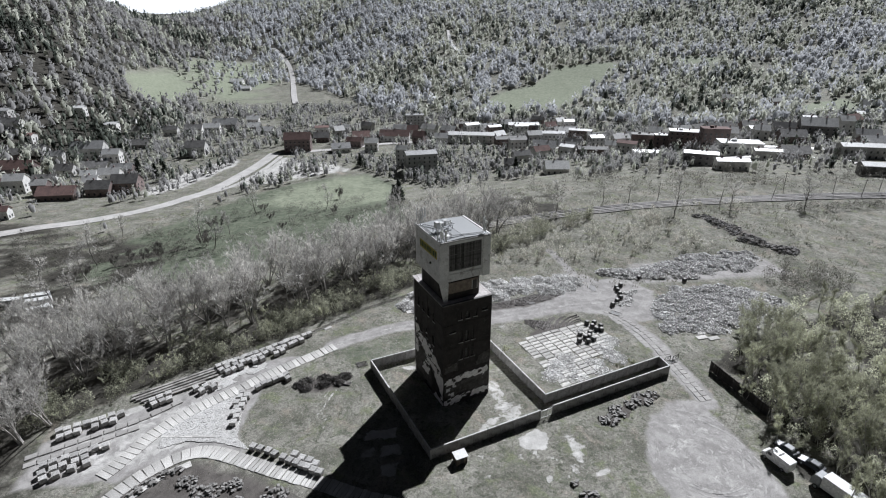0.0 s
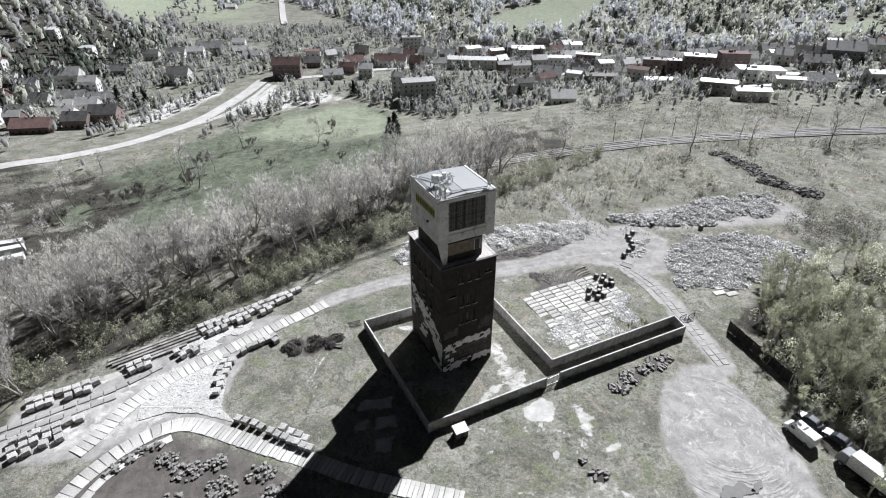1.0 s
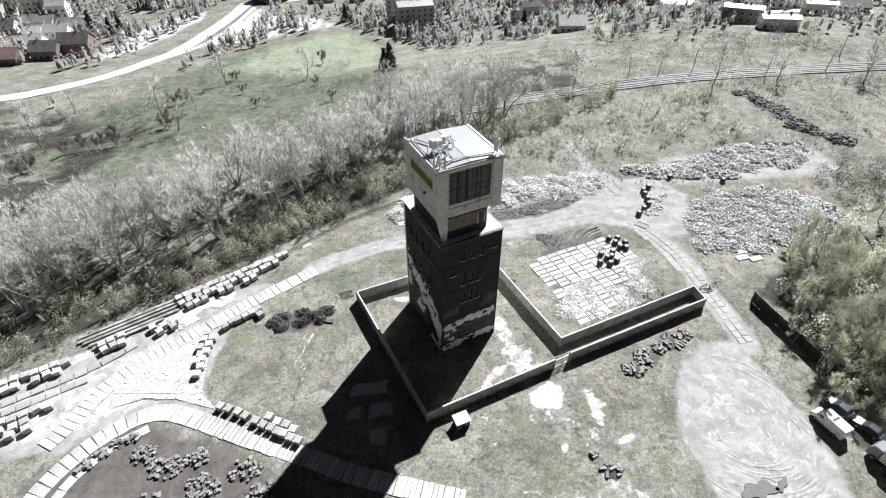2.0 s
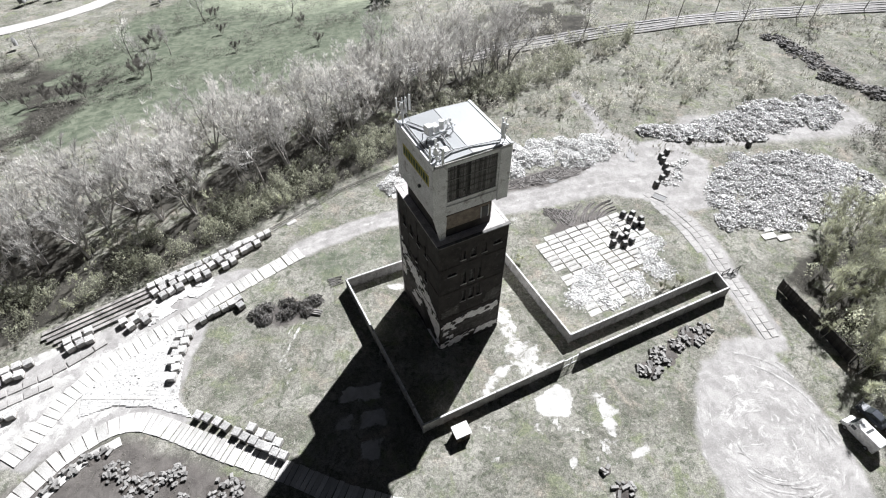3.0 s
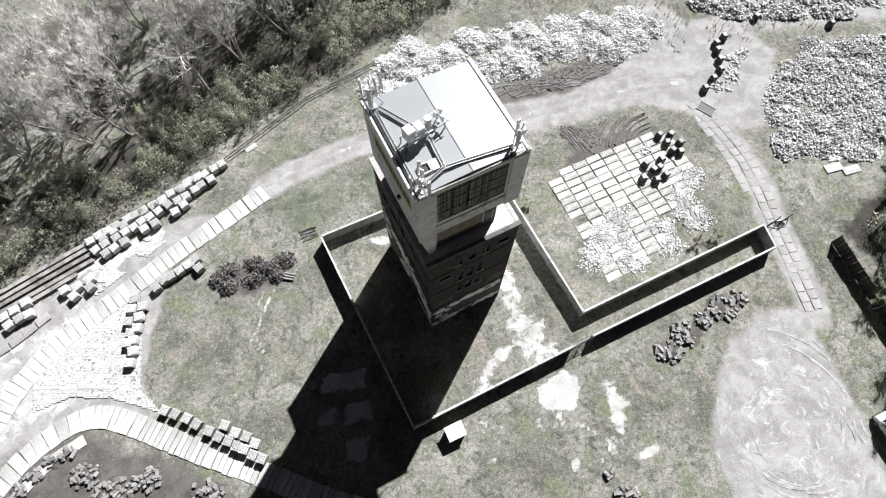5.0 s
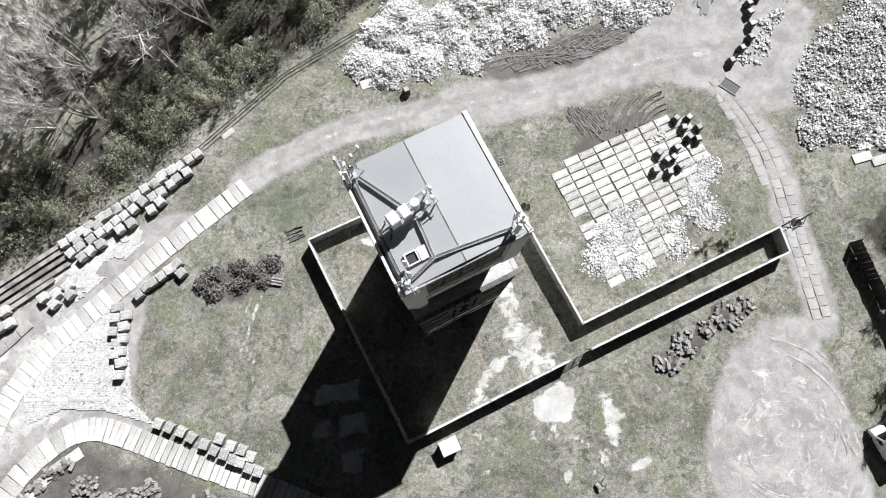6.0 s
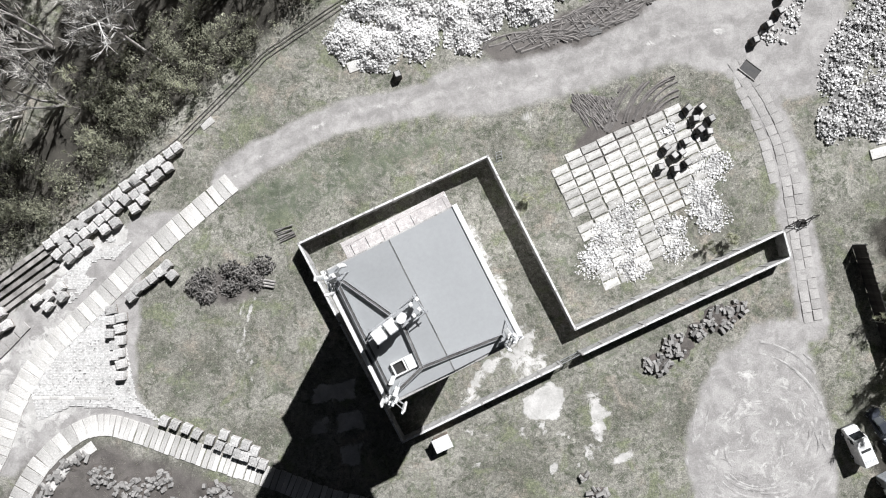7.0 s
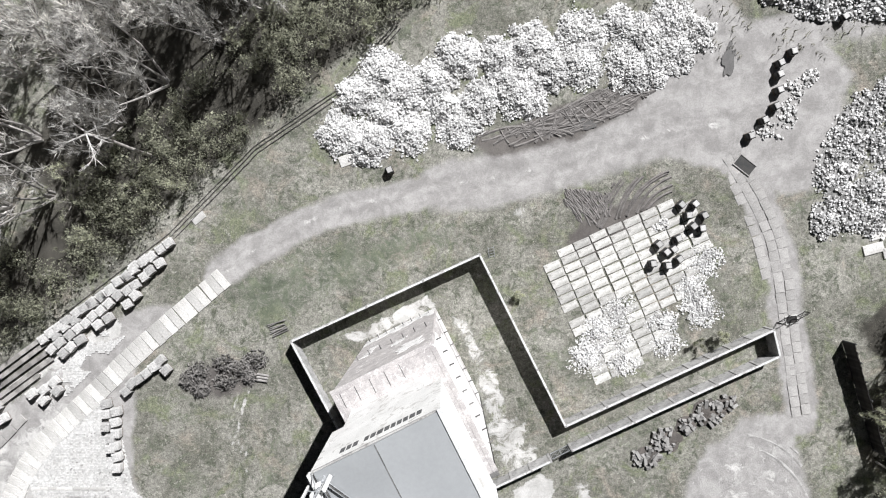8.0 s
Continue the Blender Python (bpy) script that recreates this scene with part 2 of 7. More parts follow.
def ragged(bm, outline, depth, to_world, rng, jag=0.15, steps=5):
    """A flat flake with a torn edge: outline in (u, w), pushed out by depth."""
    pts = []
    for i, (u, w) in enumerate(outline):
        u2, w2 = outline[(i + 1) % len(outline)]
        for k in range(steps):
            f = k / steps
            pts.append((u + (u2 - u) * f + rng.uniform(-jag, jag), w + (w2 - w) * f + rng.uniform(-jag, jag)))
    low = [bm.verts.new(to_world(u, w, 0.0)) for u, w in pts]
    top = [bm.verts.new(to_world(u, w, depth)) for u, w in pts]
    bm.faces.new(top)
    for i in range(len(pts)):
        j = (i + 1) % len(pts)
        bm.faces.new((low[i], low[j], top[j], top[i]))
    bmesh.ops.recalc_face_normals(bm, faces=bm.faces[:])


def raw_mesh(name, verts, faces, material):
    mesh = bpy.data.meshes.new(name)
    verts, faces = np.asarray(verts, np.float32), np.asarray(faces, np.int32)
    mesh.vertices.add(len(verts))
    mesh.vertices.foreach_set("co", verts.ravel())
    k = faces.shape[1]
    mesh.loops.add(faces.size)
    mesh.loops.foreach_set("vertex_index", faces.ravel())
    mesh.polygons.add(len(faces))
    mesh.polygons.foreach_set("loop_start", np.arange(0, faces.size, k, dtype=np.int32))
    mesh.polygons.foreach_set("loop_total", np.full(len(faces), k, np.int32))
    mesh.materials.append(material)
    mesh.update(calc_edges=True)
    mesh.shade_flat()
    return mesh


# ---- the lie of the land ----
def ss(a):
    a = np.clip(a, 0, 1)
    return a * a * (3 - 2 * a)


def lattice(i, j, seed):
    h = (i * 374761393 + j * 668265263 + seed * 974634777) & 0xFFFFFFFF
    h = ((h ^ (h >> 13)) * 1274126177) & 0xFFFFFFFF
    return ((h ^ (h >> 16)) & 0xFFFF) / 65535.0


def vnoise(x, y, seed=0):
    """Smooth value noise from 0 to 1 on arrays."""
    i, j = np.floor(x).astype(np.int64), np.floor(y).astype(np.int64)
    u, v = ss(x - i), ss(y - j)
    a, b = lattice(i, j, seed), lattice(i + 1, j, seed)
    c, d = lattice(i, j + 1, seed), lattice(i + 1, j + 1, seed)
    return (a * (1 - u) + b * u) * (1 - v) + (c * (1 - u) + d * u) * v


def fbm(x, y, seed=0, octaves=4):
    total, amp, size = 0, 0.5, 1.0
    for k in range(octaves):
        total = total + amp * vnoise(x * size, y * size, seed + k)
        amp, size = amp * 0.5, size * 2.03
    return total / (1 - 0.5 ** octaves)


# bearing (degrees from +y towards +x), foot of the hills (m), top (m), height of the top (m)
HILLS = [(-180, 700, 1400, 90), (-60, 430, 1050, 140), (-38, 430, 1050, 140), (-32, 480, 1050, 115), (-29, 520, 1150, 62), (-25, 650, 1300, 42), (-21, 800, 1450, 68),
         (-17, 950, 1800, 115), (-12.5, 850, 1700, 120), (-7.6, 620, 1450, 122), (1, 560, 1350, 122), (12, 600, 1450, 122),
         (27, 560, 1400, 125), (38, 560, 1400, 125), (60, 560, 1400, 120), (180, 700, 1400, 90)]


def hill_line(th):
    """Foot, top and height of the hills at each bearing, smoothed."""
    cols, total = list(zip(*HILLS)), 0
    for off in (-3, -1.8, -0.6, 0.6, 1.8, 3):
        total = total + np.stack([np.interp(th + off, cols[0], c) for c in cols[1:]])
    return total / 6


def height(x, y):
    """The lie of the land: a flat yard, a slope down to the valley town, hills behind."""
    x, y = np.asarray(x, float), np.asarray(y, float)
    s = -(x + 34) * 0.64 + (y - 115) * 0.77
    z = -22 * ss((s - 4) / 170) - 8 * ss((y - 230) / 120)
    d, th = np.hypot(x, y), np.degrees(np.arctan2(x, y))
    d0, d1, zt = hill_line(th)
    p = np.clip((d - d0) / (d1 - d0), 0, 1)
    p = 0.35 * p + 0.65 * ss(p)
    z = z + (zt - z) * p + 14 * p * (1 - p) * 4 * (fbm(x / 140, y / 140, 5) - 0.5)
    far = ss((np.hypot(x - 5, y - 100) - 60) / 90)
    return z + far * 1.6 * (fbm(x / 28, y / 28, 9) - 0.5)


def to_line(x, y, pts):
    """Distance from each place to a polyline."""
    best = np.full(np.shape(x), 1e9)
    for (ax, ay), (bx, by) in zip(pts, pts[1:]):
        dx, dy = bx - ax, by - ay
        f = np.clip(((x - ax) * dx + (y - ay) * dy) / (dx * dx + dy * dy), 0, 1)
        best = np.minimum(best, np.hypot(x - ax - f * dx, y - ay - f * dy))
    return best


def inside(x, y, pts):
    odd = np.zeros(np.shape(x), bool)
    for (ax, ay), (bx, by) in zip(pts, pts[1:] + pts[:1]):
        cross = ((ay > y) != (by > y)) & (x < (bx - ax) * (y - ay) / ((by - ay) or 1e-9) + ax)
        odd ^= cross
    return odd


def area(x, y, pts, soft=1.5):
    """1 well inside the outline, 0 well outside it, 0.5 on it."""
    d = to_line(x, y, pts + pts[:1])
    return np.clip(0.5 + np.where(inside(x, y, pts), d, -d) / (2 * soft), 0, 1)


def band(x, y, pts, half, soft=1.2):
    return np.clip(0.5 + (half - to_line(x, y, pts)) / (2 * soft), 0, 1)


DIRT_ROAD = [(-27, 110.5), (-20.6, 114.2), (-11, 118.9), (-3, 120.7), (5, 122.3), (13, 123.6), (21, 125.4), (29, 128), (37, 130), (44, 131)]
EAST_LANE = [(46, 127), (48.9, 120.7), (51.3, 115.9), (52.8, 109.5), (53.5, 103.9), (54.6, 96.7), (55.7, 89)]
TURNING = [(47, 89.2), (42.6, 85.2), (39.2, 80), (37.4, 71), (38.4, 65), (40, 57), (44, 50), (57, 52), (59, 66), (58.2, 74), (56.6, 80), (55.5, 85), (54.6, 90)]
WEST_YARD = [(-76, 78), (-66, 87), (-55, 93), (-48, 99), (-40, 105), (-33, 106), (-39, 98), (-40, 84), (-39, 78), (-35, 75.5), (-46, 75), (-57, 69), (-74, 67)]
EAST_YARD = [(36, 126), (45, 124), (53, 121), (57, 122), (60, 130), (62, 138), (58, 143), (48, 144), (43, 150), (38, 152), (40, 142), (34, 136), (28, 133)]
DITCH = [(-75, 82), (-64, 92), (-50, 104.5), (-34, 116.5), (-22, 128.5), (-10, 136.5), (-2, 145.5), (20, 152), (45, 156)]
GREEN_FIELD = [(-98, 342), (-53, 368), (-24, 330), (-22, 262), (-12, 218), (-35, 188), (-70, 168), (-105, 152), (-148, 186), (-150, 215), (-140, 245), (-122, 300)]
MEADOW = [(44, 619), (69, 680), (121, 723), (162, 793), (209, 805), (250, 810), (245, 776), (183, 691), (141, 624), (74, 596)]
MEADOW_LEFT = [(-380, 666), (-390, 805), (-330, 742), (-308, 663), (-328, 589)]
ORCHARDS = [(-416, 866), (-327, 1018), (-245, 856), (-201, 668), (-282, 647)]
MEADOW_RIGHT = [(338, 526), (392, 530), (363, 465), (311, 465)]
ALLOTMENTS = [(291, 763), (334, 798), (395, 778), (360, 733)]

TRACK_A = [(-23, 93.6), (-24.1, 90.2), (-24.9, 86.9), (-23.1, 83.8), (-21.9, 80.5)]
TRACK_B = [(-24.1, 94.2), (-25.2, 90.8), (-26.5, 87.5), (-23.8, 83.3), (-22.9, 80.5)]


def ground():
    xs = np.concatenate([-70 - np.cumsum(np.geomspace(0.7, 190, 85))[::-1], np.arange(-70, 80, 0.5), 80 + np.cumsum(np.geomspace(0.7, 190, 85))])
    ys = np.concatenate([52 - np.cumsum(np.geomspace(0.7, 160, 45))[::-1], np.arange(52, 150, 0.5), 150 + np.cumsum(np.geomspace(0.6, 130, 130))])
    x, y = np.meshgrid(xs, ys)
    z = height(x, y)
    near = 1 - ss((np.hypot(x - 5, y - 100) - 70) / 60)
    z = z + near * (0.16 * (fbm(x / 4, y / 4, 21) - 0.5) + 0.10 * (vnoise(x / 0.9, y / 0.9, 31) - 0.5))
    wx = x + 1.6 * (fbm(x / 3, y / 3, 41) - 0.5)
    wy = y + 1.6 * (fbm(x / 3, y / 3, 47) - 0.5)
    dirt = np.maximum.reduce([
        band(wx, wy, DIRT_ROAD[:5], 2.3), band(wx, wy, DIRT_ROAD[4:], 3.6, 1.8), band(wx, wy, EAST_LANE, 2.4), area(wx, wy, TURNING, 1.6),
        area(wx, wy, WEST_YARD, 1.5), area(wx, wy, EAST_YARD, 1.8), 0.8 * area(wx, wy, [(50, 140), (110, 148), (106, 166), (60, 156)], 3),
        0.85 * band(wx, wy, [(43.5, 138), (42.5, 146), (39.5, 156), (37, 167)], 1.7, 1.2), 0.8 * band(wx, wy, [(44, 141), (50, 144), (60, 146.5), (72, 145)], 2.0, 1.2)])
    # wheel ruts run along the lane
    rut = np.abs(to_line(x, y, DIRT_ROAD) - 0.85)
    z = z - 0.10 * near * np.exp(-(rut / 0.35) ** 2) * (dirt > 0.4)
    soil = np.maximum.reduce([
        area(wx, wy, [(9, 128.5), (18, 132.5), (30, 136.5), (34, 134), (24, 129), (12, 126.5)], 1.5),
        area(wx, wy, [(21, 113), (24, 117.5), (30, 120.5), (36, 120.8), (31, 115.5), (26, 112)], 1.2),
        area(wx, wy, [(-60, 64), (-54, 72), (-44, 73.5), (-26, 67), (-16, 60), (-24, 53), (-40, 48), (-56, 52)], 4.0),
        0.75 * area(wx, wy, [(-33, 93), (-29, 98), (-22, 99), (-20, 95), (-27, 92)], 1.5),
        0.7 * area(wx, wy, [(100, 200), (108, 204), (120, 168), (110, 164)], 4)])
    pale = np.maximum.reduce([
        area(wx, wy, [(14.8, 79.5), (18, 81.5), (20.5, 80), (19.5, 76.2), (15.6, 76)], 0.7),
        0.60 * area(wx, wy, [(23, 81), (26, 80.5), (27.5, 75), (25, 70.5), (23.4, 73)], 1.3),
        0.62 * area(wx, wy, [(26, 70.5), (30.5, 73), (31, 71), (27, 69)], 0.6),
        0.55 * area(wx, wy, [(9.5, 88), (13.5, 93), (17.5, 88), (20, 83.5), (14, 79.6)], 1.4),
        0.68 * area(wx, wy, [(5, 78.5), (9, 85), (13, 85), (9, 80)], 1.2),
        0.66 * area(wx, wy, [(-11, 101), (2.5, 107.3), (4.6, 105.5), (-7, 100)], 0.5),
        0.54 * area(wx, wy, [(11.5, 88), (5, 104.5), (8, 105), (14.5, 92)], 1.2),
        0.95 * area(wx, wy, [(-15.6, 80.8), (-8.6, 82), (-8.6, 79.2), (-15, 78.6)], 0.8),
        0.95 * area(wx, wy, [(-11, 77.5), (-7.4, 77.5), (-7.6, 74.5), (-11.2, 74.5)], 0.8), 0.85 * area(wx, wy, [(-15, 76.6), (-12.2, 77), (-12.4, 74.4), (-14.8, 74.2)], 0.8),
        0.9 * area(wx, wy, [(-11, 73), (-7.5, 73), (-8, 70), (-11, 70.2)], 0.8),
        0.42 * area(wx, wy, TURNING, 4.0),
        0.60 * area(wx, wy, [(13, 118.5), (17, 121), (17, 117)], 0.9),
        0.66 * band(x, y, TRACK_A, 0.3, 0.4), 0.66 * band(x, y, TRACK_B, 0.3, 0.4), 0.46 * band(wx, wy, DIRT_ROAD, 0.9, 0.9), 0.8 * area(wx, wy, [(-176, 300), (-165, 330), (-150, 395), (-160, 415), (-185, 370), (-190, 320)], 7), 0.75 * area(wx, wy, [(-136, 330), (-119, 335), (-60, 372), (-76, 390), (-126, 415)], 7), 0.5 * band(x, y, [(-46, 82.6), (-34, 83.8), (-18, 84.4)], 0.2, 0.5), 0.55 * band(x, y, [(-31, 97), (-27, 90.5), (-25, 86)], 0.25, 0.5), 0.5 * area(wx, wy, [(12, 62), (26, 66), (34, 64), (28, 58), (12, 57)], 2.2),
        0.62 * band(wx, wy, [(-64, 87), (-52, 97), (-42, 103)], 1.5, 0.8), 0.56 * area(wx, wy, [(-74, 77), (-60, 88), (-50, 95), (-41, 92), (-40, 80), (-57, 70), (-72, 68)], 3)])
    mottle = area(wx, wy, [(6, 56), (-1, 74), (10, 88), (22, 86), (33, 78), (36, 62), (34, 54)], 5)
    pale = np.maximum(pale * (0.62 + 0.75 * fbm(x / 1.5, y / 1.5, 101)), 0.56 * mottle * ss((fbm(x / 2.4, y / 2.4, 103) - 0.58) / 0.14))
    s = -(x + 34) * 0.64 + (y - 115) * 0.77
    # below the slope trees their shade is painted in with the litter
    litter_shade = np.clip(ss((s - 1) / 5) * (1 - ss((s - 11) / 9)), 0, 1) * (1 - ss((x - 15) / 20)) * 0.85
    litter_shade = np.maximum(litter_shade, 0.85 * ss((s - 8) / 6) * (1 - ss((s - 36) / 40)) * (y < 300) * ss((fbm(x / 9, y / 9, 88) - 0.25) / 0.3) * (1 - ss((x - 40) / 30)))
    # east wood: shade of the trees is painted on the ground here
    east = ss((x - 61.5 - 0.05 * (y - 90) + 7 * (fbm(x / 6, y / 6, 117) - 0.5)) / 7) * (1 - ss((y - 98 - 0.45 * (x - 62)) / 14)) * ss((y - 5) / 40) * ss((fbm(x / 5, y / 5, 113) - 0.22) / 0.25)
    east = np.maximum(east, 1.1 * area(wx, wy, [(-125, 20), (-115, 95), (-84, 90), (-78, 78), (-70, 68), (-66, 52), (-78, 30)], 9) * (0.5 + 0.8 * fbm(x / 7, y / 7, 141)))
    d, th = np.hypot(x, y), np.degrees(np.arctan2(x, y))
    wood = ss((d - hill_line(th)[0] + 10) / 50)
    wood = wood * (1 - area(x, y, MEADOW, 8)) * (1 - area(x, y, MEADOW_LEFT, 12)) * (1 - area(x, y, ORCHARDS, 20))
    # floor of the left hill's woods is darkened more, in place of shade
    litter_shade = np.maximum.reduce([litter_shade, 1.0 * east, wood * np.where(th < -15, 0.75, 0.25)])
    litter_shade = np.maximum(litter_shade, 0.75 * ss((s - 58) / 10) * ss((-100 - x) / 12) * (1 - ss((y - 205 + 0.4 * (x + 120)) / 25)) * ss((fbm(x / 8, y / 8, 137) - 0.3) / 0.25))
    litter_shade = np.maximum(litter_shade, near * 0.33 * ss((fbm(x / 4.5, y / 4.5, 131) - 0.5) / 0.14) * (1 - np.clip(2 * dirt + 2 * pale, 0, 1)))
    green = np.maximum.reduce([(0.55 + 0.75 * fbm(x / 14, y / 14, 97)) * area(wx, wy, GREEN_FIELD, 9),
                               0.55 * area(wx, wy, [(-30, 108), (-12, 116), (8, 119), (9, 114.5), (-16, 103), (-22, 101)], 3)])
    meadow = np.maximum.reduce([0.75 * area(wx, wy, [(-98, 342), (-53, 368), (-26, 330), (-24, 275), (-60, 258), (-112, 290)], 14) * (0.5 + fbm(x / 12, y / 12, 133)), area(x, y, MEADOW, 12), 0.9 * area(x, y, MEADOW_LEFT, 14), area(x, y, MEADOW_RIGHT, 8), 0.8 * area(x, y, ALLOTMENTS, 12), 0.9 * area(x, y, ORCHARDS, 30) * fbm(x / 30, y / 30, 69) * 1.6])
    meadow = np.maximum(meadow, near * 0.40 * ss((fbm(x / 3.5, y / 3.5, 111) - 0.42) / 0.2) * (1 - np.clip(dirt + pale + litter_shade, 0, 1)))
    ny, nx = x.shape
    index = np.arange(nx * ny).reshape(ny, nx)
    faces = np.stack([index[:-1, :-1], index[:-1, 1:], index[1:, 1:], index[1:, :-1]], -1).reshape(-1, 4)
    mesh = raw_mesh("ground", np.stack([x, y, z], -1).reshape(-1, 3), faces, M_GROUND)
    for name, values in (("dirt", dirt), ("soil", soil), ("pale", pale), ("litter_shade", litter_shade), ("green", green), ("meadow", meadow)):
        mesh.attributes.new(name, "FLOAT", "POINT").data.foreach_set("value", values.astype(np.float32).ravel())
    mesh.shade_smooth()
    return tagged(new("ground", mesh), "rough dry grass and bare earth on a yard falling to a valley", "ground", kind="structure")


ground()

# ---- the tower ----
TOWER = pose(0.3, 87.8, 0, 0, 0, 26.3)
U, V, H = 10.8, 14.3, 24.0


def pierced(bm, length, tall, thick, holes, m):
    """A wall from (0, 0) to (length, tall) in its own x and z, thick along +y, with rectangular holes (x0, x1, z0, z1)."""
    xs = sorted({0.0, length, *[h[0] for h in holes], *[h[1] for h in holes]})
    zs = sorted({0.0, tall, *[h[2] for h in holes], *[h[3] for h in holes]})
    for x0, x1 in zip(xs, xs[1:]):
        run = None
        for z0, z1 in zip(zs, zs[1:]):
            cx, cz = (x0 + x1) / 2, (z0 + z1) / 2
            solid = not any(h[0] < cx < h[1] and h[2] < cz < h[3] for h in holes)
            if solid and run is None:
                run = z0
            if not solid and run is not None:
                cuboid(bm, x0, x1, 0, thick, run, z0, 0, m)
                run = None
        if run is not None:
            cuboid(bm, x0, x1, 0, thick, run, tall, 0, m)


def window_unit(parent, m, w, h, panes=2):
    """A dark window set deep in its opening, with a frame and glazing bars."""
    bm = box(-0.01, w + 0.01, 0.30, 0.36, -0.01, h + 0.01)
    win = part("window", bm, M_DARK, parent, "dark broken window in a deep reveal")
    win.matrix_basis = m
    bm = bmesh.new()
    for k in range(panes + 1):
        x = k * w / panes
        cuboid(bm, max(0, x - 0.04), min(w, x + 0.04), 0.22, 0.296, 0, h)
    cuboid(bm, 0, w, 0.23, 0.294, h * 0.55, h * 0.55 + 0.07)
    part("window_frame", bm, M_LOUVRE, win)
    part("sill", box(-0.12, w + 0.12, -0.09, 0.2, -0.14, -0.004), M_CONCRETE, win)


def mine_tower():
    rng = random.Random(4)
    top = thing("mine_tower", TOWER, "tall derelict shaft tower, sooty shade-dark brick below and pale concrete above", "tower")
    south, west = Matrix.Identity(4), pose(0, V, 0, 0, 0, -90)
    east, north = pose(U, 0, 0, 0, 0, 90), pose(U, V, 0, 0, 0, 180)
    rows = [(3.3, 20.2, 0.75, 1.6), (5.0, 20.2, 0.75, 1.6), (6.7, 20.2, 0.75, 1.6),
            (3.5, 14.9, 0.8, 2.5), (4.9, 14.9, 0.8, 2.5), (6.3, 14.9, 0.8, 2.5),
            (3.5, 10.9, 0.8, 2.3), (4.9, 10.9, 0.8, 2.3), (6.3, 10.9, 0.8, 2.3), (1.4, 17.6, 1.3, 0.5), (8.6, 21.0, 1.2, 0.7)]
    long_rows = [(2.2, 18.4, 0.9, 2.0), (4.6, 18.4, 0.9, 2.0), (7.0, 18.4, 0.9, 2.0), (9.6, 18.4, 0.9, 2.0),
                 (3.2, 12.6, 0.9, 2.2), (6.2, 12.6, 0.9, 2.2), (9.2, 12.6, 0.9, 2.2), (5.6, 0.05, 2.6, 3.2)]
    # shaded faces take the dark brick, the sunlit east face the white
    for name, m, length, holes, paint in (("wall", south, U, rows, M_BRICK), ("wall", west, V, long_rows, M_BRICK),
                                          ("wall", east, U * 0 + V, [], M_SUNLIT_RENDER), ("wall", north, U, [], M_FADED)):
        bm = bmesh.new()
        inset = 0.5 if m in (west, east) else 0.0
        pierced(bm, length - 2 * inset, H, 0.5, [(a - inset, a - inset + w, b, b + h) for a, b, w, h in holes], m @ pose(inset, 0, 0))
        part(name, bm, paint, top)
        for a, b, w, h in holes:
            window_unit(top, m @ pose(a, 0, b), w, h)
    # brick piers and string courses stand proud of the two dark faces
    for m, length, count in ((south, U, 4), (west, V, 5)):
        for k in range(count):
            x = 0.02 + k * (length - 0.74) / (count - 1)
            if 0 < k < count - 1:
                bm = bmesh.new()
                cuboid(bm, x, x + 0.4, -0.05, -0.002, 8.2, 22.8, 0.015, m)
                part("pier", bm, M_BRICK, top)
        for z in (8.0, 13.9, 19.3):
            bm = bmesh.new()
            cuboid(bm, 0.05, length - 0.05, -0.07, -0.003, z, z + 0.16, 0.02, m)
            part("string_course", bm, M_BRICK, top)
    # cornice and ledge
    for x0, x1, y0, y1 in ((-0.18, U + 0.18, -0.18, 0.32), (-0.18, U + 0.18, V - 0.32, V + 0.18), (-0.18, 0.32, 0.32, V - 0.32), (U - 0.32, U + 0.18, 0.32, V - 0.32)):
        # the south cornice is darker: its shade is in the colour
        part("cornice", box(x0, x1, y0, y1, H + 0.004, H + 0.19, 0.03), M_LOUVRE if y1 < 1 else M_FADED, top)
    part("ledge", box(0.325, U - 0.325, 0.325, V - 0.325, H - 0.25, H + 0.16), M_FADED, top, "stained concrete ledge round the upper storey")
    for k in range(5):
        x = 0.6 + k * 1.6
        part("ledge_joint", box(x, x + 0.06, 12.4, V - 0.4, H + 0.162, H + 0.19), M_LOUVRE, top)
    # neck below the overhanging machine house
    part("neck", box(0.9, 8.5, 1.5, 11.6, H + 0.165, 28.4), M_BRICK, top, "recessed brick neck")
    # lit sides of the neck get the sunlit white over the dark brick
    part("neck_wall", box(0.9, 8.9, 11.604, 11.88, H + 0.165, 28.396), M_SUNLIT_RENDER, top, "sunlit-white wall carried down to the ledge")
    part("neck_wall", box(8.504, 8.9, 1.9, 11.6, H + 0.165, 28.396), M_SUNLIT_RENDER, top)
    part("neck_panel", box(1.7, 8.3, 1.40, 1.497, 25.6, 27.9), M_WOOD, top, "boarded infill panel")
    win = part("window", box(7.0, 8.0, 1.33, 1.397, 25.7, 27.5), M_DARK, top)
    part("window_frame", box(6.9, 7.0, 1.31, 1.395, 25.6, 27.6), M_PANEL, win)
    part("window_frame", box(8.0, 8.1, 1.31, 1.395, 25.6, 27.6), M_PANEL, win)
    # machine house
    x0, x1, y0, y1, z0, z1 = -0.2, 10.6, 1.2, 11.9, 28.4, 36.4
    south_face = pose(x0, y0, z0)
    bm = bmesh.new()
    pierced(bm, x1 - x0, z1 - z0, 0.4, [(2.0, 9.0, 2.1, 7.5)], south_face)
    part("house_wall", bm, M_PANEL, top, "stained pale concrete wall with a big louvred opening")
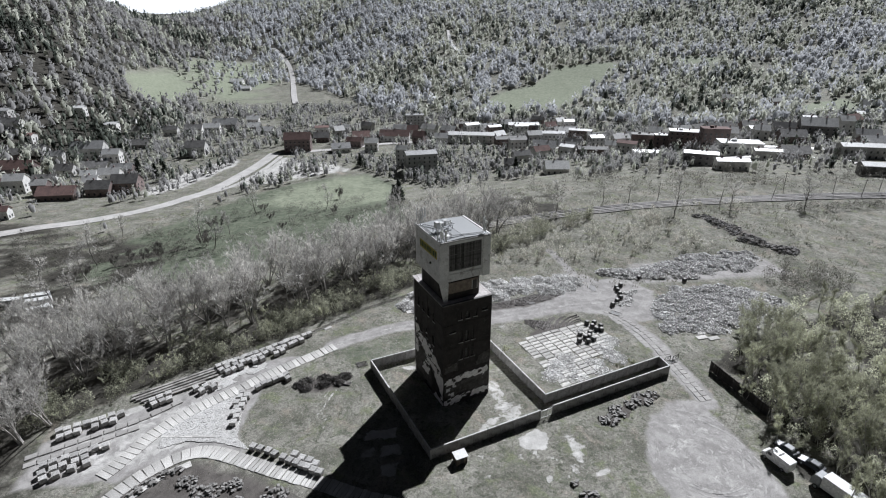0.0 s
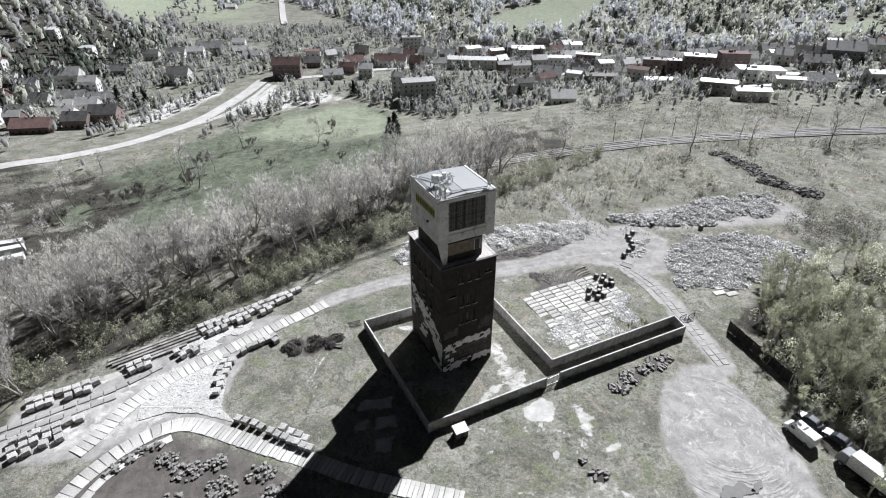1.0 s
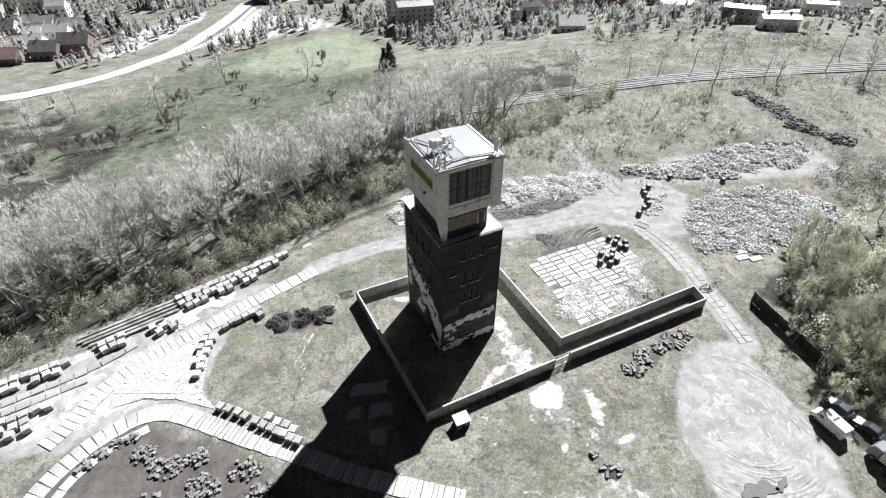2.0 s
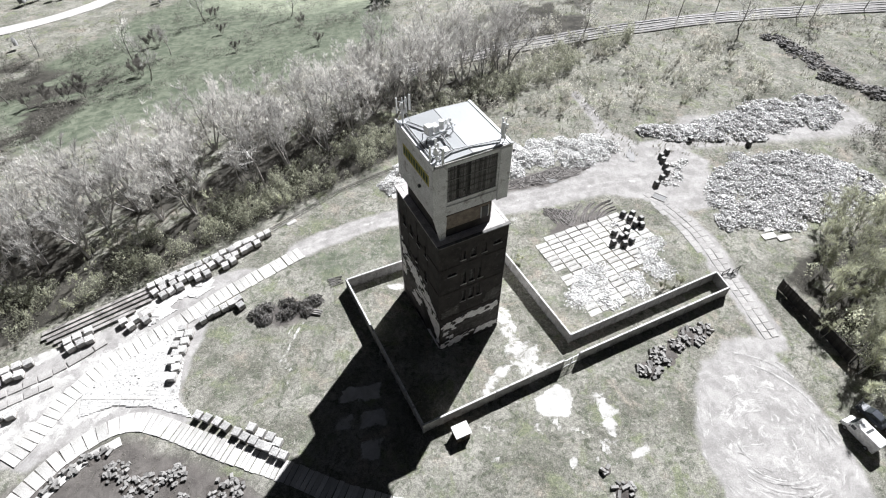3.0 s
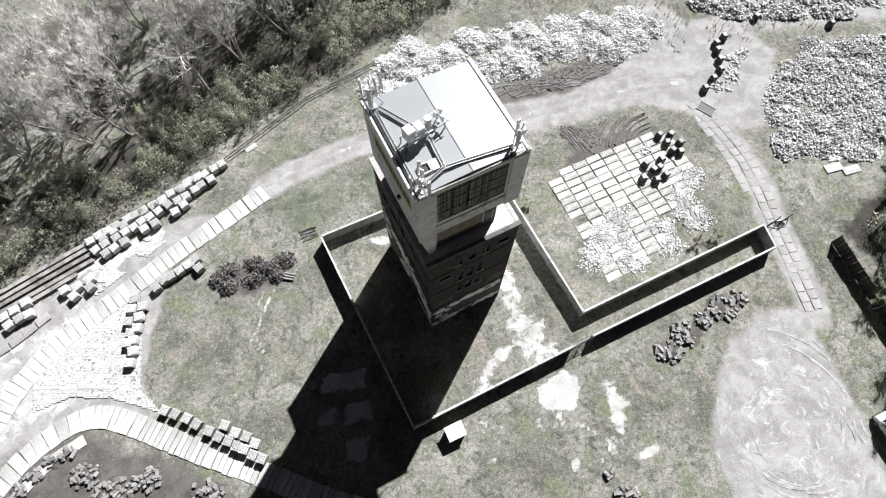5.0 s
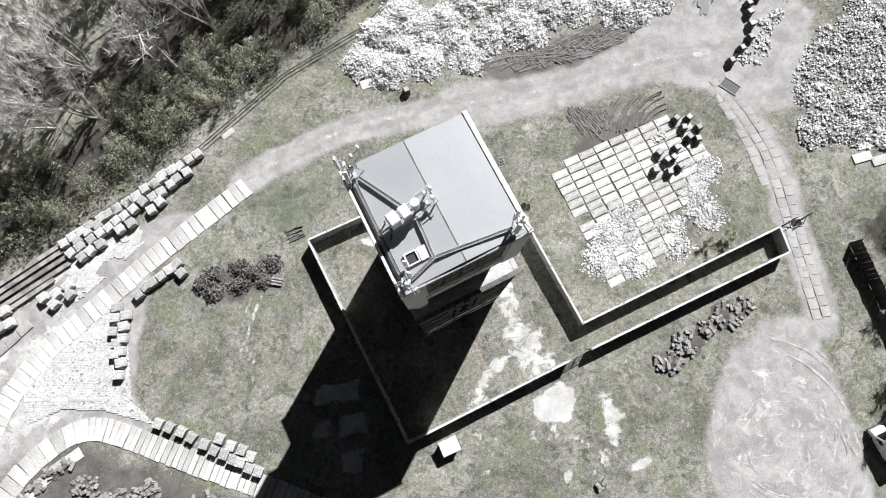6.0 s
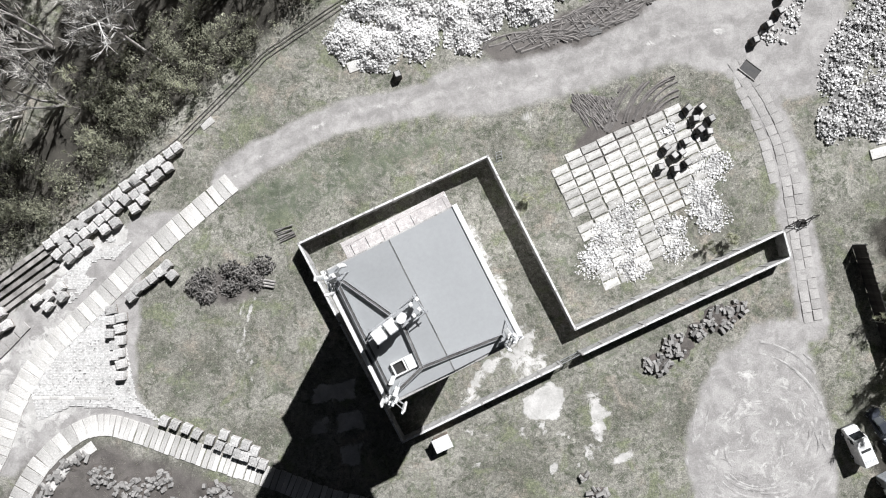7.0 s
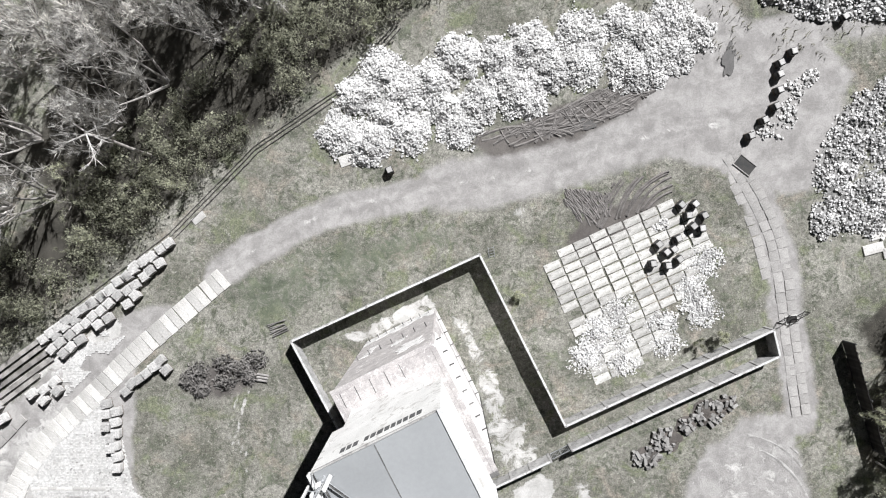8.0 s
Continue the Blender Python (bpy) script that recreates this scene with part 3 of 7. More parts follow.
    part("house_wall", box(x0, x0 + 0.4, y0 + 0.404, y1 - 0.404, z0, z1), M_PANEL, top)
    part("house_wall", box(x1 - 0.4, x1, y0 + 0.404, y1 - 0.404, z0, z1), M_SUNLIT_RENDER, top)
    part("house_wall", box(x0, x1, y1 - 0.4, y1, z0, z1), M_SUNLIT_RENDER, top, "sunlit-white end wall with faded lettering")
    part("house_floor", box(x0 + 0.41, x1 - 0.41, y0 + 0.41, y1 - 0.41, z0 + 0.006, z0 + 0.3), M_CONCRETE, top)
    for a, b in ((x0 - 0.06, x0 + 1.75), (x1 - 1.6, x1 + 0.06)):
        part("corner_pier", box(a, b, y0 - 0.16, y0 - 0.003, z0 - 0.25, z1 - 0.02, 0.03), M_PANEL, top, "rust-streaked concrete corner pier")
    part("lintel", box(x0 + 1.77, x1 - 1.62, y0 - 0.1, y0 - 0.003, z0 - 0.02, z0 + 1.5, 0.03), M_PANEL, top)
    bm = bmesh.new()
    verts = [bm.verts.new(p) for p in ((0.75, 1.1, H + 0.17), (1.5, 1.1, H + 0.17), (1.7, 1.1, z0 - 0.26), (x0 + 0.1, 1.1, z0 - 0.26),
                                       (0.75, 1.49, H + 0.17), (1.5, 1.49, H + 0.17), (1.7, 1.49, z0 - 0.26), (x0 + 0.1, 1.49, z0 - 0.26))]
    for q in ((0, 1, 2, 3), (4, 7, 6, 5), (0, 4, 5, 1), (1, 5, 6, 2), (2, 6, 7, 3), (3, 7, 4, 0)):
        bm.faces.new([verts[k] for k in q])
    bmesh.ops.recalc_face_normals(bm, faces=bm.faces[:])
    part("bracket", bm, M_PANEL, top, "tapering concrete bracket")
    # louvres
    grille = part("louvre_back", box(1.82, 8.78, y0 + 0.3, y0 + 0.36, z0 + 2.1, z0 + 7.5), M_DARK, top, "dark louvred opening with missing slats")
    slat = bmesh.new()
    cuboid(slat, -0.13, 0.13, 0.05, 0.10, 0, 5.3, 0.008)
    slat = part("slat", slat, M_LOUVRE, grille)
    slat.matrix_basis = pose(1.98, y0 + 0.02, z0 + 2.15)
    for k in range(1, 22):
        if k not in (4, 9):
            share("slat", slat.data, grille, pose(1.98 + k * 0.318, y0 + 0.02 + rng.uniform(-0.015, 0.015), z0 + 2.15, 0, rng.uniform(-0.7, 0.7), rng.uniform(-12, 12)))
    for z in (3.6, 5.4, 6.9):
        part("rail", box(1.83, 8.77, y0 + 0.001, y0 + 0.045, z0 + z, z0 + z + 0.09), M_LOUVRE, grille)
    for k in range(7):
        x, z = 2.1 + k * 0.95 + rng.uniform(-0.2, 0.2), z0 + 2.3 + rng.uniform(0, 0.9)
        part("broken_pane", box(x, x + 0.28, y0 - 0.02, y0 - 0.001, z, z + rng.uniform(0.25, 0.6)), M_DARK, grille)
    # faded banner on the long face and lettering on the end wall, drawn as bars
    banner = part("banner", box(x0 - 0.035, x0 - 0.004, 2.2, 9.8, 33.0, 34.7), M_YELLOW, top, "faded yellow banner with green lettering")
    y = 2.5
    while y < 9.3:
        w = rng.uniform(0.35, 0.6)
        part("letter_bar", box(x0 - 0.05, x0 - 0.037, y, y + w, 33.3, 34.4), M_GREENBAR, banner)
        y += w + 0.22
    x = 2.0
    for k in range(12):
        w = rng.uniform(0.38, 0.5)
        x += 0.4 if k == 3 else 0.0
        part("letter_bar", box(x, x + w, y1 + 0.003, y1 + 0.02, 34.4, 35.3), M_GREYBAR, top)
        x += w + 0.14
    part("floodlight", box(x0 - 0.35, x0 - 0.02, 4.6, 4.95, 31.2, 31.6, 0.04), M_BLACK, top)
    # roof: two shallow falls, a parapet and a bright edge
    for a, b, za, zb in ((x0 + 0.35, 5.2, 36.68, 36.95), (5.2, x1 - 0.3, 36.95, 36.68)):
        bm = bmesh.new()
        q = [bm.verts.new(p) for p in ((a, y0 + 0.12, za), (b, y0 + 0.12, zb), (b, y1 - 0.05, zb), (a, y1 - 0.05, za),
                                       (a, y0 + 0.12, 36.3), (b, y0 + 0.12, 36.3), (b, y1 - 0.05, 36.3), (a, y1 - 0.05, 36.3))]
        for f in ((0, 1, 2, 3), (7, 6, 5, 4), (0, 4, 5, 1), (1, 5, 6, 2), (2, 6, 7, 3), (3, 7, 4, 0)):
            bm.faces.new([q[k] for k in f])
        part("roof", bm, M_ROOF, top, "grey felt roof with a central seam")
    part("roof_seam", box(5.17, 5.23, y0 + 0.13, y1 - 0.06, 36.93, 36.985), M_LOUVRE, top)
    part("parapet", box(x0 - 0.1, x0 + 0.13, y0 - 0.2, y1 + 0.1, 36.404, 37.0, 0.04), M_ANTENNA, top, "white parapet edge")
    part("gutter", box(x0 + 0.134, x0 + 0.346, y0 + 0.3, y1 - 0.2, 36.404, 36.56), M_BLACK, top)
    part("verge", box(x1 - 0.28, x1 + 0.12, y0 - 0.1, y1 + 0.1, 36.404, 36.78, 0.03), M_ANTENNA, top, "white sheet-metal verge")
    part("verge", box(x0 + 0.35, x1 - 0.3, y0 - 0.12, y0 + 0.11, 36.404, 36.68, 0.03), M_CONCRETE, top)
    part("verge", box(x0 + 0.35, x1 - 0.3, y1 - 0.04, y1 + 0.08, 36.404, 36.6), M_CONCRETE, top)
    # flaking plaster on the brick
    for m, outline in (
            (south, [(0.6, 5.2), (3.2, 5.4), (4.6, 5.9), (8.0, 5.7), (10.3, 5.9), (10.3, 7.4), (7.4, 7.2), (5.2, 7.3), (3.0, 6.7), (0.6, 6.6)]),
            (south, [(0.05, 0.3), (2.5, 0.5), (4.2, 1.2), (5.4, 1.0), (5.2, 2.0), (3.0, 1.9), (0.1, 1.5)]), (south, [(6.4, 0.9), (8.4, 1.2), (10.7, 1.0), (10.7, 2.0), (8.2, 2.4), (6.6, 1.9)]),
            (south, [(0.6, 3.7), (1.4, 3.6), (1.5, 4.3), (0.6, 4.4)]),
            (west, [(14.0, 2.2), (13.0, 2.8), (12.0, 4.0), (10.8, 4.9), (9.3, 6.2), (9.2, 9.9), (10.6, 10.3), (11.6, 9.2), (13.2, 8.6), (14.1, 7.2)]),
            (west, [(9.6, 6.4), (7.8, 7.0), (5.8, 8.6), (3.4, 9.8), (1.2, 10.4), (1.0, 13.4), (2.6, 13.2), (3.4, 11.9), (5.4, 11.8), (7.4, 10.8), (9.4, 10.0)]),
            (west, [(9.6, 0.1), (14.2, 0.1), (14.2, 1.0), (10.6, 1.3)]), (west, [(0.6, 6.0), (2.2, 6.4), (2.0, 9.4), (0.7, 9.6)]),
            (west, [(4.0, 3.6), (7.0, 3.2), (7.4, 5.0), (5.2, 5.6)])):
        bm = bmesh.new()
        ragged(bm, outline, 0.05, lambda u, w, d, m=m: m @ Vector((min(max(u, 0.03), (U if m == south else V) - 0.03), -0.004 - d, max(0.03, w))), rng, 0.22, 6)
        part("plaster_patch", bm, M_PLASTER, top, "flaking pale plaster")
    # loose flakes and bare holes fray the edges of the plaster
    for k in range(110):
        m, wide = (west, V) if k % 3 else (south, U)
        u = rng.uniform(0.6, wide - 0.6)
        w = (12.6 - 0.5 * u + rng.gauss(0, 1.7)) if m == west else rng.choice((1.5, 6.3)) + rng.gauss(0, 0.7)
        a, b = rng.uniform(0.15, 0.6), rng.uniform(0.15, 0.5)
        bare = rng.random() < 0.25
        bm = bmesh.new()
        ragged(bm, [(u - a, w - b), (u + a, w - b * 0.6), (u + a * 0.8, w + b), (u - a * 0.7, w + b * 0.8)], 0.058 if bare else 0.04, lambda u, w, d, m=m, e=wide: m @ Vector((min(max(u, 0.03), e - 0.03), -0.004 - d, max(0.03, w))), rng, 0.12, 3)
        part("plaster_patch", bm, M_SOOT_SHADE if bare else M_PLASTER, top)
    # soot-stained render, its shade in the colour, still holds on the lower storeys
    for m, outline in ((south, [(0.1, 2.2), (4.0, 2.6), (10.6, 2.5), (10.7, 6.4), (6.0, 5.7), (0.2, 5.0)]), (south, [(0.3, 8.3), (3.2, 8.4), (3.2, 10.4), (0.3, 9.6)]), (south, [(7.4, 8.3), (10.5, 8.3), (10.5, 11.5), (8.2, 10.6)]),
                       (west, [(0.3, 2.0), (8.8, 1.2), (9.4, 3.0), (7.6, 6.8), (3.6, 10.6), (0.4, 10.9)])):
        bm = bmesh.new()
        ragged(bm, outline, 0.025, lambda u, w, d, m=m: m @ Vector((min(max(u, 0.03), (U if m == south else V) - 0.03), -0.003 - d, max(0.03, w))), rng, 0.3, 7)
        part("render_patch", bm, M_SOOT_SHADE, top, "soot-stained, shade-dark grey render")
    # the end wall keeps its white coat at the foot and in torn islands above
    for outline in ([(0.1, 0.1), (10.7, 0.1), (10.7, 4.4), (7.6, 3.0), (5.0, 4.9), (2.4, 3.0), (0.1, 5.6)],
                    [(7.6, 9.4), (8.8, 8.6), (9.6, 12.0), (8.4, 12.8)], [(3.6, 13.2), (5.0, 12.4), (5.2, 15.2), (4.0, 15.4)], [(1.0, 17.8), (3.6, 17.0), (4.2, 20.4), (1.4, 21.0)]):
        bm = bmesh.new()
        ragged(bm, outline, 0.03, lambda u, w, d: north @ Vector((min(max(u, 0.03), U - 0.03), -0.004 - d, min(max(0.03, w), H - 0.03))), rng, 0.6, 7)
        part("plaster_patch", bm, M_PLASTER, top, "torn white coat on the end wall")
    for outline in ([(0.5, 5.4), (7.0, 6.0), (13.6, 5.0), (13.8, 6.8), (7.2, 7.5), (0.6, 7.0)], [(4.2, 1.0), (9.4, 0.6), (9.0, 3.0), (5.0, 3.4)], [(12.0, 8.2), (13.9, 7.8), (13.9, 15.8), (12.8, 15.4)]):
        bm = bmesh.new()
        ragged(bm, outline, 0.03, lambda u, w, d: east @ Vector((min(max(u, 0.03), V - 0.03), -0.004 - d, max(0.03, w))), rng, 0.3, 7)
        part("render_patch", bm, M_FADED, top, "bare weathered render showing through the sunlit white")
    # iron pegs in rows on the two sunlit walls
    for m, span, z, count in ((north, U, 12.6, 7), (north, U, 2.2, 8), (east, V, 18.6, 9), (east, V, 6.6, 8)):
        for k in range(count):
            x, s = 0.9 + k * (span - 1.8) / (count - 1), z + rng.uniform(-0.15, 0.15)
            bm = bmesh.new()
            cuboid(bm, x, x + 0.12, -0.55, -0.002, s, s + 0.12, 0, m)
            part("peg", bm, M_LOUVRE, top)
    return top


def antenna_mast(m, label, panels, tall, rng):
    """A roof mast with slim sector panels on brackets."""
    ob = thing("antenna_mast", m, label, "antenna", "masts on the tower roof")
    part("pole", rods(((0, 0, 0), (0, 0, tall), 0.07)), M_STEEL, ob)
    part("foot_plate", box(-0.3, 0.3, -0.3, 0.3, 0, 0.08, 0.02), M_STEEL, ob)
    for k in range(3):
        a = k * math.tau / 3
        part("strut", rods(((1.0 * math.cos(a), 1.0 * math.sin(a), 0.03), (0, 0, tall * 0.55), 0.04)), M_STEEL, ob)
    for k in range(panels):
        a = k * 2.1 + rng.uniform(0, 0.5)
        r = 0.5 + 0.25 * k
        cx, cy = r * math.cos(a), r * math.sin(a)
        bm = bmesh.new()
        cuboid(bm, -0.16, 0.16, -0.08, 0.08, tall - 2.3, tall - 0.1, 0.03, pose(cx, cy, 0, 0, 0, math.degrees(a) + 90))
        panel = part("panel", bm, M_ANTENNA, ob, "white sector antenna panel")
        for z in (tall - 0.6, tall - 1.8):
            part("bracket", rods(((0, 0, z), (cx, cy, z), 0.03)), M_STEEL, panel)
    for k in range(6):
        a, z = rng.uniform(0, 6.28), rng.uniform(0.5, tall * 0.7)
        bm = bmesh.new()
        cuboid(bm, -0.2, 0.2, 0.1, 0.32, z, z + 0.45, 0.03, pose(0, 0, 0, 0, 0, math.degrees(a)))
        part("radio_unit", bm, M_ANTENNA, ob)
    return ob


def on_tower(u, v, z, turn=0):
    return TOWER @ pose(u, v, z, 0, 0, turn)


def roof_gear():
    rng = random.Random(8)
    antenna_mast(on_tower(0.55, 11.1, 36.68, 0), "steel mast with white antenna panels on a roof corner", 4, 3.6, rng)
    antenna_mast(on_tower(0.6, 1.75, 36.7, 40), "short steel mast crowded with radio boxes on a roof corner", 4, 2.6, rng)
    antenna_mast(on_tower(9.9, 1.9, 36.68, 80), "slim steel mast with two antenna panels by the roof edge", 2, 3.2, rng)
    ob = thing("equipment_rack", on_tower(3.1, 6.4, 36.72, 10), "steel frame with white radio cabinets and a drum on the roof", "antenna")
    bm = bmesh.new()
    for x in (-1.9, 1.9):
        for y in (-0.55, 0.55):
            beam(bm, (x, y, 0), (x, y, 0.9), 0.1, 0.1)
    for y in (-0.55, 0.55):
        beam(bm, (-2.0, y, 0.9), (2.0, y, 0.9), 0.1, 0.12)
    part("frame", bm, M_STEEL, ob)
    for x, w, h in ((-1.4, 0.8, 1.2), (-0.4, 0.7, 0.9)):
        cab = part("cabinet", box(x - w / 2, x + w / 2, -0.5, 0.45, 0.97, 0.97 + h, 0.05), M_ANTENNA, ob, "white cabinet")
        part("cabinet_door", box(x - w / 2 + 0.06, x + w / 2 - 0.06, -0.535, -0.503, 1.05, 0.9 + h, 0.01), M_STEEL, cab)
    part("drum", rods(((0.55, 0, 0.97), (0.55, 0, 2.1), 0.33), sides=16), M_ANTENNA, ob, "white cylindrical antenna drum")
    for k in range(4):
        x, y = 1.2 + 0.28 * k, (-0.4, 0.35, -0.25, 0.4)[k]
        part("radio_unit", box(x, x + 0.22, y - 0.14, y + 0.14, 0.97, 1.5 + 0.1 * (k % 2), 0.03), M_ANTENNA, ob)
    part("cross_bar", rods(((1.0, -0.7, 1.2), (2.3, -0.7, 1.2), 0.05), ((1.0, 0.7, 1.2), (2.3, 0.7, 1.2), 0.05), ((2.1, -0.8, 1.25), (2.1, 0.8, 1.25), 0.05)), M_STEEL, ob)
    tray = thing("cable_tray", on_tower(0, 0, 36.7), "galvanised cable trays branching over the felt roof", "cable tray")
    for a, b in (((0.9, 10.7), (2.9, 7.0)), ((3.4, 6.0), (3.2, 2.6)), ((3.2, 2.6), (1.0, 1.9)), ((3.3, 2.6), (9.4, 2.0)), ((0.5, 10.4), (0.45, 2.4)), ((1.7, 6.4), (0.95, 5.2))):
        d = (Vector(b) - Vector(a)).normalized()
        side = Vector((-d.y, d.x)) * 0.12
        lift = lambda p: 0.05 + 0.4 * (1 - abs(p[0] - 5.2) / 5.2)
        bm = bmesh.new()
        for s in (-1, 1):
            beam(bm, (a[0] + s * side.x, a[1] + s * side.y, 0.16 + lift(a)), (b[0] + s * side.x, b[1] + s * side.y, 0.16 + lift(b)), 0.04, 0.08)
        run = part("tray", bm, M_STEEL, tray)
        bm = bmesh.new()
        for s in (-0.45, 0.1, 0.5):
            beam(bm, (a[0] + s * side.x, a[1] + s * side.y, 0.12 + lift(a)), (b[0] + s * side.x, b[1] + s * side.y, 0.12 + lift(b)), 0.05, 0.05)
        part("cable", bm, M_LOUVRE, run, "grey cables")
    hatch = thing("roof_hatch", on_tower(1.75, 3.3, 36.66, 0), "open roof hatch with its pale lid thrown back", "hatch")
    bm = bmesh.new()
    for a in ((-0.5, 0.5, -0.5, -0.4), (-0.5, 0.5, 0.4, 0.5), (-0.5, -0.4, -0.4, 0.4), (0.4, 0.5, -0.4, 0.4)):
        cuboid(bm, *a, 0, 0.4)
    part("curb", bm, M_ANTENNA, hatch)
    part("opening", box(-0.39, 0.39, -0.39, 0.39, 0.2, 0.24), M_DARK, hatch)
    lid = part("lid", box(0.55, 1.6, -0.52, 0.52, 0.30, 0.38, 0.02), M_ANTENNA, hatch)


mine_tower()
roof_gear()


# ---- yard wall, shed, gate ----
CORNERS = [(19.6, 84.2), (-2.1, 73.9), (-16.2, 101.1), (9.8, 112.9), (21.6, 89.1), (50.2, 102.3), (51.1, 98.7), (22.6, 85.7)]


def yard_wall():
    rng = random.Random(2)
    post = part("post", box(-0.17, 0.17, -0.17, 0.17, -0.1, 2.35, 0.02), M_WALL)
    first = post.data
    bpy.data.objects.remove(post)
    walls = []
    for (ax, ay), (bx, by) in zip(CORNERS, CORNERS[1:]):
        length = math.hypot(bx - ax, by - ay)
        turn = math.degrees(math.atan2(by - ay, bx - ax))
        ob = thing("yard_wall", pose(ax, ay, 0, 0, 0, turn), "grey precast concrete wall of panels between posts round the tower", "wall", kind="structure")
        count = max(1, round(length / 3.0))
        step = length / count
        bm = box(0.175, step - 0.175, -0.09, 0.09, -0.1, 2.22, 0.015)
        panel = part("panel", bm, M_WALL, ob)
        panel.matrix_basis = pose(0, 0, 0)
        for k in range(count):
            if k:
                share("panel", panel.data, ob, pose(k * step, rng.uniform(-0.01, 0.01), rng.uniform(-0.03, 0.03), rng.uniform(-0.8, 0.8)))
            share("post", first, ob, pose(k * step, 0, rng.uniform(-0.03, 0.03)))
        part("coping", box(0.1, length - 0.1, -0.14, 0.14, 2.26, 2.36, 0.02), M_PANEL, ob, "pale coping")
        walls.append(ob)
    share("post", first, walls[-1], pose(length, 0, 0))


def gate():
    ob = thing("steel_gate", pose(19.8, 84.3, 0, 0, 0, 27), "rusty barred steel gate in the yard wall", "gate")
    for x in (0.1, 1.6):
        leaf = part("leaf", rods(((x, 0, 0.15), (x + 1.35, 0, 0.15), 0.05), ((x, 0, 1.9), (x + 1.35, 0, 1.9), 0.05), ((x, 0, 0.15), (x, 0, 1.9), 0.05), ((x + 1.35, 0, 0.15), (x + 1.35, 0, 1.9), 0.05),
                                 ((x, 0, 0.15), (x + 1.35, 0, 1.9), 0.03)), M_STEEL, ob)
        for k in range(1, 6):
            part("bar", rods(((x + k * 0.225, 0, 0.15), (x + k * 0.225, 0, 1.9), 0.025)), M_STEEL, leaf)


def shed():
    ob = thing("small_shed", pose(3.3, 73.4, 0, 0, 0, 24) @ Matrix.Diagonal((0.86, 0.86, 0.9, 1)), "small site hut with a white sheet roof against the wall", "shed")
    part("wall", box(-1.25, 1.25, -0.95, 0.95, 0, 1.7, 0.02), M_WOOD, ob)
    bm = bmesh.new()
    cuboid(bm, -1.45, 1.45, -1.15, 1.15, -0.05, 0.05, 0.02, pose(0, 0, 1.85, 5))
    part("roof", bm, M_ANTENNA, ob, "white roof sheet")
    part("door", box(-0.4, 0.4, -0.99, -0.953, 0.02, 1.55), M_DARK, ob)
    for x in (-1.1, 1.1):
        part("leg", box(x - 0.07, x + 0.07, -1.1, -0.96, 0, 1.7), M_WOOD, ob)


yard_wall()
gate()
shed()


# ---- slabs, stacks and heaps in the yard ----
def along(pts, step, start=0.0):
    """Places and headings at even steps along a polyline."""
    out, need = [], start
    for (ax, ay), (bx, by) in zip(pts, pts[1:]):
        length = math.hypot(bx - ax, by - ay)
        while need <= length:
            f = need / length
            out.append((ax + (bx - ax) * f, ay + (by - ay) * f, math.degrees(math.atan2(by - ay, bx - ax))))
            need += step
        need -= length
    return out


def rounded(pts, times_over=2):
    """A polyline with its corners cut, twice."""
    for _ in range(times_over):
        cut = [pts[0]]
        for a, b in zip(pts, pts[1:]):
            cut += [(a[0] * 0.75 + b[0] * 0.25, a[1] * 0.75 + b[1] * 0.25), (a[0] * 0.25 + b[0] * 0.75, a[1] * 0.25 + b[1] * 0.75)]
        pts = cut + [pts[-1]]
    return pts


BAND_A = rounded([(-26.6, 109.5), (-34.2, 103.1), (-40.2, 97.9), (-45.8, 92.3), (-51, 87.6), (-54.6, 83.2), (-56.9, 78.9), (-58.4, 74), (-60.4, 69.5)])
BAND_B = rounded([(3, 61.4), (-12, 64.8), (-19.2, 67.7), (-25.6, 69.8), (-32.7, 72.2), (-39.1, 74.6), (-43.8, 76.1), (-47.6, 75.3), (-51.4, 72.4), (-54.6, 68.6), (-57, 64), (-58.5, 57)])
BAND_C = rounded([(-46.5, 72.4), (-49.4, 70.3), (-52.0, 67.2), (-54.0, 63.5), (-55.2, 57)])
BAND_E = rounded([(45.6, 126), (48.9, 120.7), (51.3, 115.9), (52.8, 109.5), (53.5, 103.9), (54.6, 96.7), (55.7, 89.5)])


def slab_road(name, label, pts, pitch, width, mesh, rng, gap=0.05, curve=1.0, sink=0.0):
    ob = thing(name, pose(0, 0, 0), label, "slab road", kind="structure")
    places = along(pts, pitch)
    for k, (x, y, turn) in enumerate(places):
        m = pose(x + rng.uniform(-0.06, 0.06), y + rng.uniform(-0.06, 0.06), 0.03 - sink + rng.uniform(-0.02, 0.02), rng.uniform(-0.8, 0.8), rng.uniform(-0.8, 0.8), turn + rng.uniform(-1.2, 1.2))
        share("slab", mesh, ob, m @ Matrix.Diagonal(((pitch - gap) * rng.uniform(0.97, 1.0), width * rng.uniform(0.97, 1.02), 1, 1)))
    return ob


